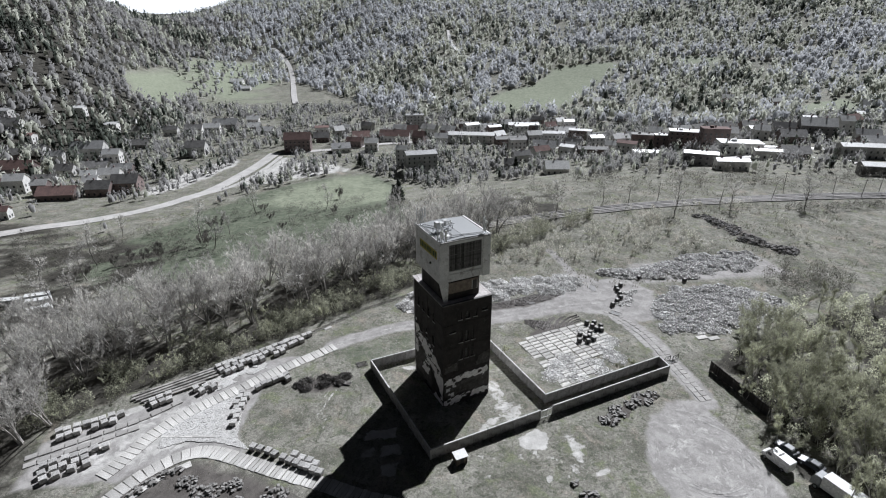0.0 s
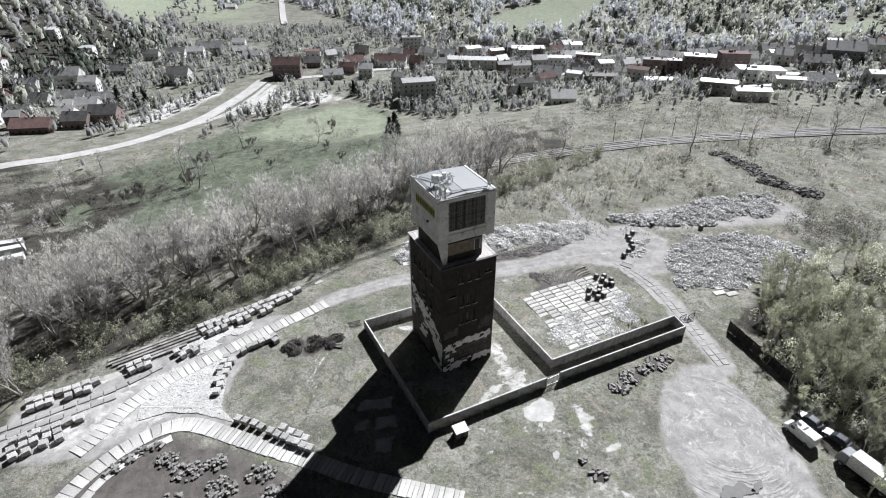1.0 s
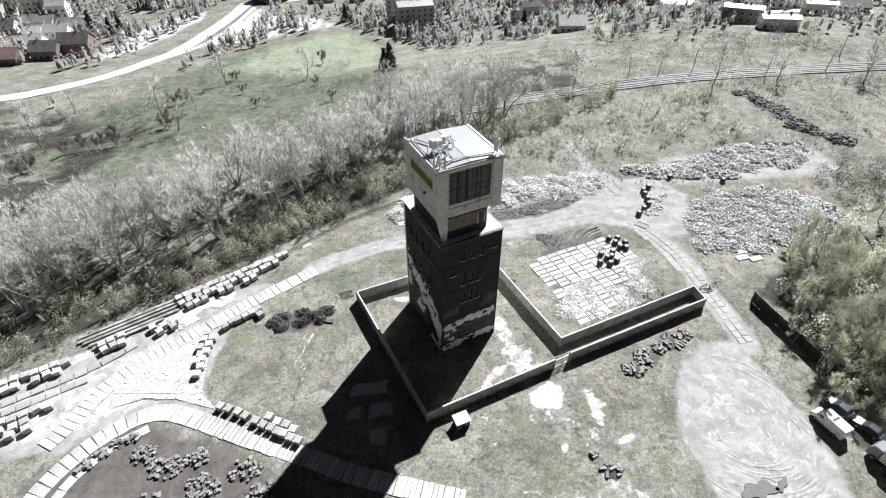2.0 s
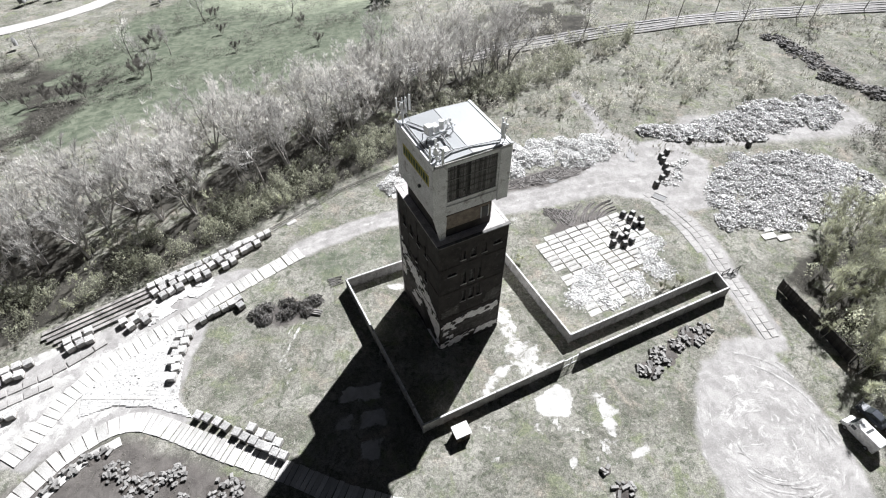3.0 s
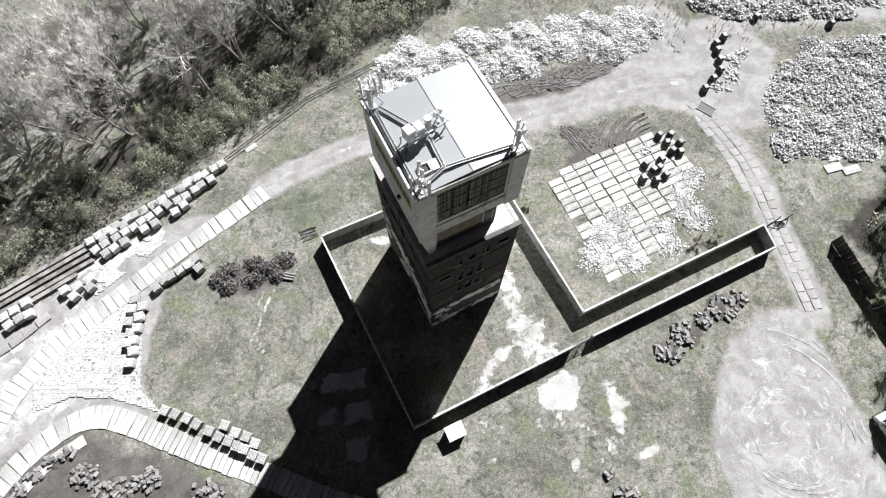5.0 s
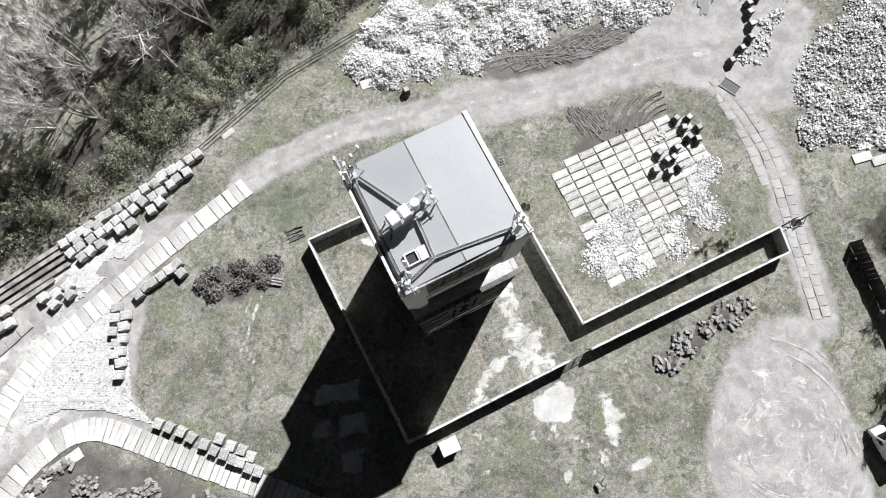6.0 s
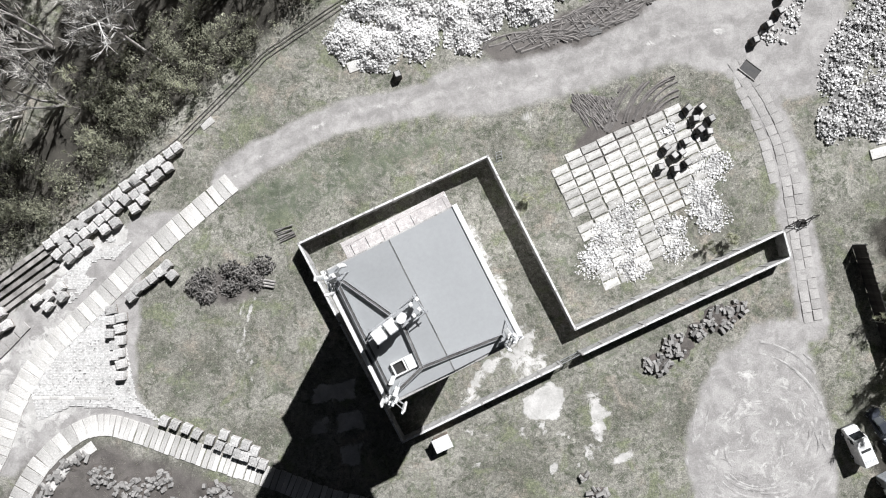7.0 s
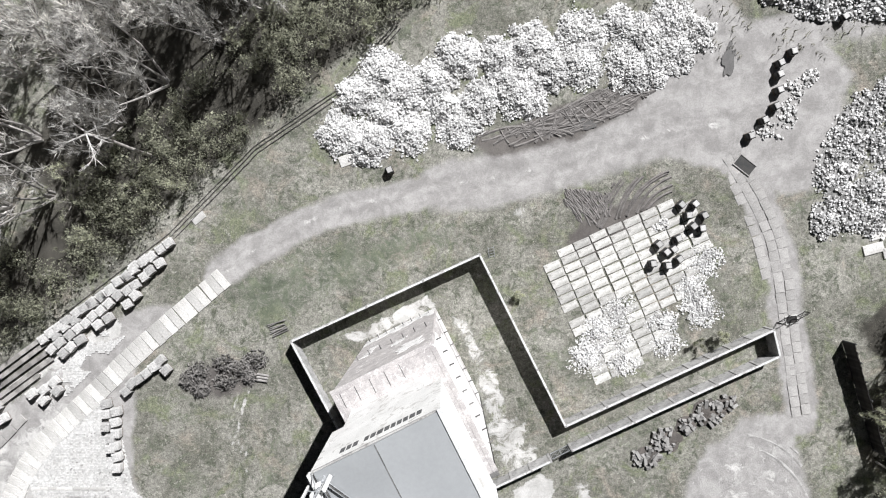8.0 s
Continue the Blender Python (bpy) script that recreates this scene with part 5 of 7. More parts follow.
# ---- trees and scrub ----
def grow(seed, tall, stems, limbs, twigs, twig_len, droop=0.0, leaf=0.0, reach=1.0):
    """A tree as two triangle soups: woody limbs, and the fine crown of twigs or young leaves."""
    rng = random.Random(seed)
    wood_v, wood_f, fine_v, fine_f = [], [], [], []

    def limb(a, b, r0, r1, sides, pointed):
        way = (b - a)
        side = way.orthogonal().normalized()
        other = way.normalized().cross(side)
        n = len(wood_v)
        for p, r in ((a, r0),) if pointed else ((a, r0), (b, r1)):
            for k in range(sides):
                c, s = math.cos(k * math.tau / sides), math.sin(k * math.tau / sides)
                wood_v.append(p + side * (c * r) + other * (s * r))
        if pointed:
            wood_v.append(b)
        for k in range(sides):
            j = (k + 1) % sides
            if pointed:
                wood_f.append((n + k, n + j, n + sides))
            else:
                wood_f.extend(((n + k, n + j, n + sides + j), (n + k, n + sides + j, n + sides + k)))

    def spray(p, way, count):
        for _ in range(count):
            d = (way + Vector((rng.gauss(0, 0.6), rng.gauss(0, 0.6), rng.gauss(0.15 - droop, 0.5)))).normalized()
            q = p + d * twig_len * rng.uniform(0.35, 1.0)
            side = d.cross(Vector((rng.gauss(0, 1), rng.gauss(0, 1), rng.gauss(0, 1)))).normalized()
            n = len(fine_v)
            w = (0.03 if leaf else 0.026) * rng.uniform(0.5, 1.5)
            fine_v.extend((p + side * w, p - side * w, q))
            fine_f.append((n, n + 1, n + 2))
            if leaf:
                for _ in range(2 + (rng.random() < 0.4)):
                    c = p.lerp(q, rng.uniform(0.35, 1.0)) + Vector((rng.gauss(0, 0.12), rng.gauss(0, 0.12), rng.gauss(0, 0.12)))
                    u = Vector((rng.gauss(0, 1), rng.gauss(0, 1), rng.gauss(0, 1))).normalized() * leaf * rng.uniform(0.5, 1.2)
                    v = u.orthogonal() * rng.uniform(0.5, 0.9)
                    n = len(fine_v)
                    fine_v.extend((c - u, c + v, c + u))
                    fine_f.append((n, n + 1, n + 2))

    def branch(p, way, length, r, level):
        steps = (4, 3, 2)[level]
        for k in range(steps):
            way = (way + Vector((rng.gauss(0, 0.16), rng.gauss(0, 0.16), rng.gauss(0.06, 0.08)))).normalized()
            q = p + way * (length / steps)
            r2 = r * (0.74 if level == 0 else 0.62)
            limb(p, q, max(r, 0.03), max(r2, 0.025), 5 if level == 0 else 3, level == 2 and k == 1)
            if level < 2 and (k > 0 or level == 1):
                for _ in range(limbs if level == 0 else 2):
                    a = rng.uniform(0, math.tau)
                    out = Vector((math.cos(a), math.sin(a), rng.uniform(0.35, 1.1) - droop)).normalized()
                    branch(p.lerp(q, rng.uniform(0.1, 0.95)), (way * 0.5 + out).normalized(), reach * length * rng.uniform(0.34, 0.52) * (1 - 0.10 * k), r2 * 0.62, level + 1)
            if level >= 1:
                spray(q, way, twigs)
            p, r = q, r2
        spray(p, way, twigs * 2)

    if stems > 2:
        limb(Vector((0, 0, -0.4)), Vector((0, 0, tall * 0.12)), tall * 0.02, tall * 0.015, 6, False)
    for k in range(stems):
        a = rng.uniform(0, math.tau) if stems < 3 else math.tau * (k + rng.uniform(-0.2, 0.2)) / stems
        tilt = 0.0 if stems == 1 else rng.uniform(0.1, 0.35) + 0.1 * (stems > 2)
        off = Vector((math.cos(a), math.sin(a), 0)) * (0.0 if stems == 1 else 0.25)
        branch(off + Vector((0, 0, -0.2)), Vector((math.cos(a) * tilt, math.sin(a) * tilt, 1)).normalized(), tall * rng.uniform(0.72, 0.95), tall * (0.016 if stems < 3 else 0.026) / stems ** 0.4, 0)
    return wood_v, wood_f, fine_v, fine_f


def tree_kind(name, label, category, group, seed, wood, fine, tall, stems, limbs, twigs, twig_len, droop=0.0, leaf=0.0, reach=1.0):
    wv, wf, fv, ff = grow(seed, tall, stems, limbs, twigs, twig_len, droop, leaf, reach)
    ob = thing(name, pose(0, 0, 0), label, category, group)
    trunk = new("trunk", raw_mesh("trunk", wv, wf, wood))
    trunk.parent = ob
    crown = new("crown", raw_mesh("crown", fv, ff, fine))
    crown.parent = ob
    return ob


def plant(kinds, places, rng, low=0.75, high=1.2):
    """Each place gets a copy of one of the kinds; the first places take the originals."""
    used = set()
    for x, y in places:
        k = rng.randrange(len(kinds))
        s = rng.uniform(low, high)
        m = pose(x, y, float(height(x, y)) - 0.05, rng.uniform(-4, 4), rng.uniform(-4, 4), rng.uniform(0, 360)) @ Matrix.Diagonal((s, s, s * rng.uniform(0.9, 1.12), 1))
        if k in used:
            ob = copy_thing(kinds[k], m)
            ob.matrix_basis = m
        else:
            kinds[k].matrix_basis = m
            used.add(k)
    for k, ob in enumerate(kinds):
        if k not in used:
            for o in (*ob.children_recursive, ob):
                bpy.data.objects.remove(o)


def sprinkle(rng, count, x0, x1, y0, y1, test, apart):
    """Random places in a rectangle that pass the test and keep their distance."""
    out, tries = [], 0
    while len(out) < count and tries < count * 60:
        tries += 1
        x, y = rng.uniform(x0, x1), rng.uniform(y0, y1)
        if test(x, y) and all((x - a) ** 2 + (y - b) ** 2 > apart * apart for a, b in out):
            out.append((x, y))
    return out


def slope_way(x, y):
    return -(x + 34) * 0.64 + (y - 115) * 0.77


def trees():
    rng = random.Random(17)
    bare = [tree_kind("bare_tree", "leafless grey tree with a fine spreading crown", "tree", "bare trees on the slope", 100 + k, M_LIMB, M_TWIG, 12.5, 3 + k % 2, 2 - k % 2, 8, 1.5, -0.35, 0.0, 1.15) for k in range(5)]
    line = [(-81.2, 99.2), (-74.2, 107.9), (-71.2, 113.5), (-67, 118.6), (-62.6, 122.9), (-59.9, 127), (-52.1, 129.6), (-45.3, 140.5), (-38, 147), (-31.7, 152.7), (-24, 156), (-16.2, 159.7), (-12.1, 162.1), (-80.3, 78.2), (-78.1, 83), (-88.2, 92.7), (-84, 86), (-91, 98), (-95, 88), (-98, 106), (-87, 104), (-92, 80), (-84, 72)]
    plant(bare, line + sprinkle(rng, 48, -112, 34, 76, 205, lambda x, y: 15 < slope_way(x, y) < 40 and y < 192 and all((x - a) ** 2 + (y - b) ** 2 > 20 for a, b in line), 5.5), rng, 0.95, 1.35)
    pale = [tree_kind("bare_tree", "pale silvery leafless tree with fine twigs", "tree", "bare trees on the slope", 140 + k, M_BIRCH, M_TWIG, 12.0, 1, 3, 7, 1.4, 0.1) for k in range(3)]
    plant(pale, sprinkle(rng, 26, -100, 0, 90, 190, lambda x, y: 14 < slope_way(x, y) < 50, 6), rng, 0.7, 1.1)
    young = [tree_kind("young_tree", "slender young tree with sparse yellow-green spring leaves", "tree", "young trees at the yard's edge", 200 + k, M_BIRCH, M_LEAF, 9.5, 1 + k % 2, 3 - k % 2, 2, 1.2, -0.25, 0.095, 0.62) for k in range(5)]
    plant(young, sprinkle(rng, 150, 60, 160, 28, 128, lambda x, y: x > 62.5 + 0.10 * abs(y - 80) + (8 if y > 104 else 0) + max(0, y - 112) * 1.5 and x < 66 + 0.95 * (y + 5), 2.9), rng, 0.55, 1.15)
    plant([tree_kind("young_tree", "dense young tree in yellow-green spring leaf", "tree", "young trees at the yard's edge", 230 + k, M_BIRCH, M_LEAF, 10, 2, 2, 2, 1.2, -0.25, 0.10, 0.75) for k in range(3)],
          sprinkle(rng, 70, 69, 100, 30, 84, lambda x, y: x < 66 + 0.95 * (y + 5), 2.6)
          + sprinkle(rng, 75, 64.5, 88, 70, 118, lambda x, y: x > 66 + 0.55 * max(0, y - 98) + 0.55 * max(0, 86 - y), 2.0), rng, 0.6, 1.05)
    shrub = [tree_kind("shrub", "low many-stemmed shrub just coming into leaf", "shrub", "shrubs along the ditch", 300 + k, M_BARK, M_LEAF, 3.4, 3, 1, 1, 0.8, -0.2, 0.045, 0.8) for k in range(4)]
    plant(shrub, sprinkle(rng, 55, -85, 20, 80, 160, lambda x, y: 3.5 < slope_way(x, y) < 17 and x < 10, 2.2), rng, 0.6, 1.25)
    plant([tree_kind("shrub", "low dry shrub standing in rough grass", "shrub", "shrubs in the rough grass", 330 + k, M_BARK, M_SCRUB, 2.4, 3, 1, 1, 0.9, -0.3, 0.07, 0.8) for k in range(4)],
          sprinkle(rng, 60, -5, 125, 148, 212, lambda x, y: slope_way(x, y) < 34 and y > 153 + 0.12 * x and not (95 < x < 125 and y < 205) and float(fbm(np.array(x / 12), np.array(y / 12), 91)) > 0.42, 2.2), rng, 0.4, 1.2)
    plant([tree_kind("bare_tree", "lone leafless tree beside the railway", "tree", "", 400 + k, M_BARK, M_TWIG, 11, 1, 3, 4, 1.2) for k in range(2)],
          [(46.2, 204.1), (120, 210), (-97, 226), (-117, 150.7), (-121.4, 145.8), (-138, 193.4), (-150, 232), (-93, 200), (-103, 213), (-97, 264), (-128, 172), (-60, 262), (95, 205), (150, 208)], rng, 1.15, 1.6)


def yard_shrubs():
    """A few young shrubs that stand alone beside the yard wall and on the storage floor's edge."""
    rng = random.Random(78)
    kinds = [tree_kind("shrub", "small yellow-green shrub beside the concrete wall", "shrub", "", 520 + k, M_BARK, M_LEAF, 2.2, 3, 1, 2, 0.6, -0.2, 0.06, 0.8) for k in range(2)]
    plant(kinds, [(15.4, 107.4), (43.5, 101.2), (40.6, 100.2)], rng, 0.8, 1.2)


yard_shrubs()


def field_bushes():
    """Large grey bushes, each on its own in the green field."""
    rng = random.Random(77)
    kinds = [tree_kind("shrub", "large grey leafless bush standing in the green field", "shrub", "bushes in the green field", 500 + k, M_BARK, M_BRAMBLE, 5.0, 4, 1, 6, 1.1, -0.2, 0.0, 0.9) for k in range(3)]
    plant(kinds, [(-109.3, 235), (-106, 237), (-97.2, 272), (-95, 271), (-127.5, 188), (-122, 190), (-117, 191), (-111.5, 192), (-98.8, 206), (-101, 207), (-40, 216), (-70.6, 221), (-133, 173), (-130, 176), (-84, 246), (-60, 300), (-52, 245)], rng, 0.8, 1.3)


field_bushes()


def tufts(name, label, category, places, material, tall, blades, seed, spread=0.8, thick=0.10):
    """Upright fans of thin blades in one mesh, for growth that nobody could count."""
    rng = np.random.default_rng(seed)
    x, y = (np.array(c) for c in zip(*places))
    count = x.size
    z = height(x, y)
    bx = np.repeat(x, blades) + rng.normal(0, 0.3 * spread, count * blades)
    by = np.repeat(y, blades) + rng.normal(0, 0.3 * spread, count * blades)
    bz = np.repeat(z, blades) - 0.05
    h = tall * rng.uniform(0.4, 1.2, count * blades) * np.repeat(rng.uniform(0.6, 1.3, count), blades)
    a = rng.uniform(0, math.tau, count * blades)
    w = thick * tall * rng.uniform(0.5, 1.3, count * blades)
    lx, ly = rng.normal(0, 0.33, count * blades) * h, rng.normal(0, 0.33, count * blades) * h
    v = np.stack([np.stack([bx - np.cos(a) * w, by - np.sin(a) * w, bz], -1), np.stack([bx + np.cos(a) * w, by + np.sin(a) * w, bz], -1), np.stack([bx + lx, by + ly, bz + h], -1)], 1)
    faces = np.arange(count * blades * 3).reshape(-1, 3)
    return tagged(new(name, raw_mesh(name, v.reshape(-1, 3), faces, material)), label, category, kind="stuff")


def woodland(name, label, material, x, y, tall, cards, seed, slim=1.0, card=0.125, category="woods", spread=0.30, uneven=0.22):
    """Far woods: every tree a loose crown of many small ragged cards of twigs."""
    rng = np.random.default_rng(seed)
    count = x.size
    z = height(x, y)
    t = tall * rng.uniform(0.65, 1.25, count)
    n = count * cards
    f = rng.uniform(0.12, 1.0, n)
    r = np.repeat(t, cards) * spread * slim * np.sin(np.clip(f * 0.92 + 0.08, 0, 1) * math.pi) ** 0.6 * np.sqrt(rng.random(n))
    a = rng.uniform(0, math.tau, n)
    c = np.stack([np.repeat(x, cards) + r * np.cos(a), np.repeat(y, cards) + r * np.sin(a), np.repeat(z, cards) + f * np.repeat(t, cards)], -1)
    size = np.repeat(t, cards)[:, None] * card
    u, v = rng.normal(0, 1, (n, 3)), rng.normal(0, 1, (n, 3))
    u[:, 2] = np.abs(u[:, 2]) * 1.3
    tri = np.stack([c - size * v * 0.32, c + size * v * 0.32, c + size * u * 0.8], 1)
    # the crown is shaded as one rounded mass: normals point out of its middle
    middle = np.stack([np.repeat(x, cards), np.repeat(y, cards), np.repeat(z + 0.45 * t, cards)], -1)
    out = tri - middle[:, None, :]
    out /= np.linalg.norm(out, axis=2, keepdims=True) + 1e-6
    out[..., 2] += 0.25
    face = np.cross(tri[:, 1] - tri[:, 0], tri[:, 2] - tri[:, 0])
    wrong = (face * out.mean(1)).sum(1) < 0
    tri[wrong] = tri[wrong][:, ::-1]
    out[wrong] = out[wrong][:, ::-1]
    out += rng.normal(0, uneven, out.shape)
    out /= np.linalg.norm(out, axis=2, keepdims=True) + 1e-6
    verts, faces, normals = tri.reshape(-1, 3), np.arange(n * 3).reshape(-1, 3), out.reshape(-1, 3)
    mesh = raw_mesh(name, verts, faces, material)
    mesh.shade_smooth()
    mesh.normals_split_custom_set_from_vertices(normals)
    return tagged(new(name, mesh), label, category, kind="stuff")


def far_trees(name, label, material, x, y, tall, wide, fringe, seed, category="woods", card=0.13, core=1.0):
    """Distant trees: each a lumpy uneven crown of its own, frayed by a fringe of twig cards."""
    rng = np.random.default_rng(seed)
    count, sides = x.size, 5
    z = height(x, y)
    t = tall * rng.uniform(0.6, 1.3, count)
    w = t * wide * rng.uniform(0.75, 1.25, count)
    lean = rng.normal(0, 0.06, (count, 2)) * t[:, None]
    rings = ((0.22, 0.62), (0.6, 0.66))
    a = (np.arange(sides) * math.tau / sides)[None] + rng.uniform(0, math.tau, count)[:, None]
    verts, normals = [], []
    for f, q in rings:
        rad = core * w[:, None] * q * rng.uniform(0.62, 1.3, (count, sides))
        up = z[:, None] + t[:, None] * (f + rng.uniform(-0.1, 0.1, (count, sides)))
        verts.append(np.stack([x[:, None] + lean[:, :1] * f + rad * np.cos(a), y[:, None] + lean[:, 1:] * f + rad * np.sin(a), up], -1))
        normals.append(np.stack([np.cos(a), np.sin(a), np.full(a.shape, 1.9 * (f - 0.42))], -1))
    verts.append(np.stack([x + lean[:, 0], y + lean[:, 1], z + 0.85 * t], -1)[:, None])
    normals.append(np.tile(np.array([0.0, 0.0, 1.0]), (count, 1, 1)))
    per = sides * len(rings) + 1
    v, n = np.concatenate(verts, 1).reshape(-1, 3), np.concatenate(normals, 1).reshape(-1, 3)
    tris = []
    for k in range(len(rings)):
        for i in range(sides):
            j = (i + 1) % sides
            lo, hi = k * sides, (k + 1) * sides
            if k < len(rings) - 1:
                tris += [(lo + i, lo + j, hi + j), (lo + i, hi + j, hi + i)]
            else:
                tris.append((lo + i, lo + j, per - 1))
    faces = (np.array(tris)[None] + per * np.arange(count)[:, None, None]).reshape(-1, 3)
    m = count * fringe
    f = rng.uniform(0.12, 1.05, m)
    r, b = np.repeat(w, fringe) * np.sqrt(np.clip(1.08 - (2 * f - 0.95) ** 2, 0.05, 1)) * rng.uniform(0.45, 1.15, m), rng.uniform(0, math.tau, m)
    out = np.stack([np.cos(b), np.sin(b), 1.9 * (f - 0.42)], -1)
    c = np.stack([np.repeat(x, fringe) + r * np.cos(b), np.repeat(y, fringe) + r * np.sin(b), np.repeat(z, fringe) + f * np.repeat(t, fringe)], -1)
    size = np.repeat(t, fringe)[:, None] * card * rng.uniform(0.6, 1.3, (m, 1))
    side, tip = rng.normal(0, 0.42, (m, 3)), rng.normal(0, 0.45, (m, 3)) + 0.5 * out + (0, 0, 0.9)
    tri = np.stack([c - size * side, c + size * side, c + size * tip], 1)
    wrong = (np.cross(tri[:, 1] - tri[:, 0], tri[:, 2] - tri[:, 0]) * out).sum(1) < 0
    tri[wrong] = tri[wrong][:, ::-1]
    v, n = np.concatenate([v, tri.reshape(-1, 3)]), np.concatenate([n, np.repeat(out, 3, 0)])
    faces = np.concatenate([faces, count * per + np.arange(m * 3).reshape(-1, 3)])
    n[:, 2] += 1.1
    n = n + rng.normal(0, 0.10, n.shape)
    n /= np.linalg.norm(n, axis=1, keepdims=True) + 1e-6
    mesh = raw_mesh(name, v, faces, material)
    mesh.shade_smooth()
    mesh.normals_split_custom_set_from_vertices(n)
    return tagged(new(name, mesh), label, category, kind="stuff")


def hill_woods():
    rng = np.random.default_rng(12)
    n = 64000
    th, d = rng.uniform(-43, 43, n), rng.uniform(430, 1750, n)
    x, y = d * np.sin(np.radians(th)), d * np.cos(np.radians(th))
    d0, d1 = hill_line(th)[:2]
    keep = (d > d0 - 25 + 70 * (fbm(x / 60, y / 60, 3) - 0.4)) & (d < d1 * 1.12) & (rng.random(n) < np.clip(d / 2600, 0.2, 0.5)) & (fbm(x / 45, y / 45, 67) > 0.22)
    keep &= (area(x, y, MEADOW, 4) < 0.5) & (area(x, y, MEADOW_LEFT, 6) < 0.5) & (area(x, y, MEADOW_RIGHT, 6) < 0.5) & ((area(x, y, ALLOTMENTS, 6) < 0.5) | (rng.random(n) < 0.25)) & (to_line(x, y, HILL_ROAD) > 5.5) & (to_line(x, y, FAR_ROAD) > 7.5)
    # orchards and gardens thin the valley that runs up to the pass
    keep &= ~((area(x, y, ORCHARDS, 20) > 0.5) & (rng.random(n) < 0.62))
    x, y = x[keep], y[keep]
    # the left hill gets added firs that darken it in place of shade
    kind = fbm(x / 90, y / 90, 61) + rng.normal(0, 0.10, x.size) + 0.16 * (th[keep] < -22)
    left = th[keep] < -21 + rng.normal(0, 2, x.size)
    for name, label, m, pick, tall, slim in (("bare_woods", "leafless woods covering the hills, haze put into their pale colour", M_FAR_BARE, (kind < 0.55) & ~left, 11.0, 0.34),
                                             ("bare_woods", "leafless woods on the nearer hill, darkened in place of shade", M_FAR_DARK, (kind < 0.62) & left, 11.0, 0.34),
                                             ("spring_woods", "green birch woods on the hillsides, paled to hold haze", M_FAR_GREEN, (kind >= np.where(left, 0.62, 0.55)) & (kind < 0.76), 11.0, 0.29),
                                             ("fir_woods", "dark conifers among the bare woods, extra ones standing in for hill shade", M_CONIFER, kind >= 0.76, 13.0, 0.2)):
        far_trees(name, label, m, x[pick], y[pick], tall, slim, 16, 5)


VALLEY_ROAD = [(-240, 215), (-200, 243), (-187, 249), (-172, 262.6), (-157, 286), (-145, 320), (-140.5, 356), (-136, 391), (-133, 424)]
FAR_ROAD = [(-177, 665), (-195, 728), (-227, 852), (-258, 965), (-284, 1034), (-307, 1080), (-328, 1112)]
HILL_ROAD = [(11, 962), (13, 903), (23, 848), (41, 813)]
RAIL = [(-30, 176), (0, 187), (21.8, 195), (49.8, 203), (75, 210), (101, 215.5), (127, 219), (153, 221.5), (200, 225), (330, 232)]
# distance haze is painted in: bluish and paler than real twigs
M_FAR_BARE = foliage("far_hazed_bare_wood", (0.62, 0.63, 0.65), (0.50, 0.51, 0.53), 16.0, 0.5, 0.0, 0.1, False, 0.0, 2.2)
# darker copy of the bare woods: the left hill's shade in colour
M_FAR_DARK = foliage("far_dark_wood", (0.42, 0.415, 0.41), (0.29, 0.285, 0.28), 16.0, 0.45, 0.0, 0.1, False, 0.0, 2.2)
# spring green, paled with the same painted haze
M_FAR_GREEN = foliage("far_hazed_spring_wood", (0.62, 0.63, 0.55), (0.50, 0.51, 0.44), 14.0, 0.5, 0.0, 0.1, False, 0.0, 2.2)
M_GRASS = foliage("dry_grass", (0.36, 0.345, 0.29), (0.22, 0.225, 0.175), 4.0, 0.4, 0.0, 0.4, False)

trees()
hill_woods()


def grasses():
    rng = np.random.default_rng(6)
    n = 42000
    x, y = rng.uniform(-70, 75, n), rng.uniform(50, 160, n)
    bare = np.maximum.reduce([band(x, y, DIRT_ROAD, 3.2), area(x, y, TURNING, 1), area(x, y, WEST_YARD, 1), area(x, y, EAST_YARD, 1), band(x, y, BAND_A, 2.2, 0.4), band(x, y, BAND_B, 2.2, 0.4), band(x, y, EAST_LANE, 2.5)])
    keep = (bare < 0.3) & (fbm(x / 4, y / 4, 15) > 0.47)
    keep &= ~inside(x, y, [(0.0, 87.2), (10.6, 92.2), (3.9, 105.6), (-6.6, 100.8)])
    tufts("grass_tufts", "tussocks of dry yellowed grass", "grass", list(zip(x[keep], y[keep])), M_GRASS, 0.32, 4, 2)
    n = 26000
    x, y = rng.uniform(-150, 160, n), rng.uniform(140, 270, n)
    s = -(x + 34) * 0.64 + (y - 115) * 0.77
    keep = (fbm(x / 7, y / 7, 19) > 0.5) & (area(x, y, GREEN_FIELD, 6) < 0.5) & (to_line(x, y, RAIL) > 4)
    tufts("grass_tufts", "tall dead grass over the waste ground", "grass", list(zip(x[keep], y[keep])), M_GRASS, 0.9, 3, 3)


grasses()


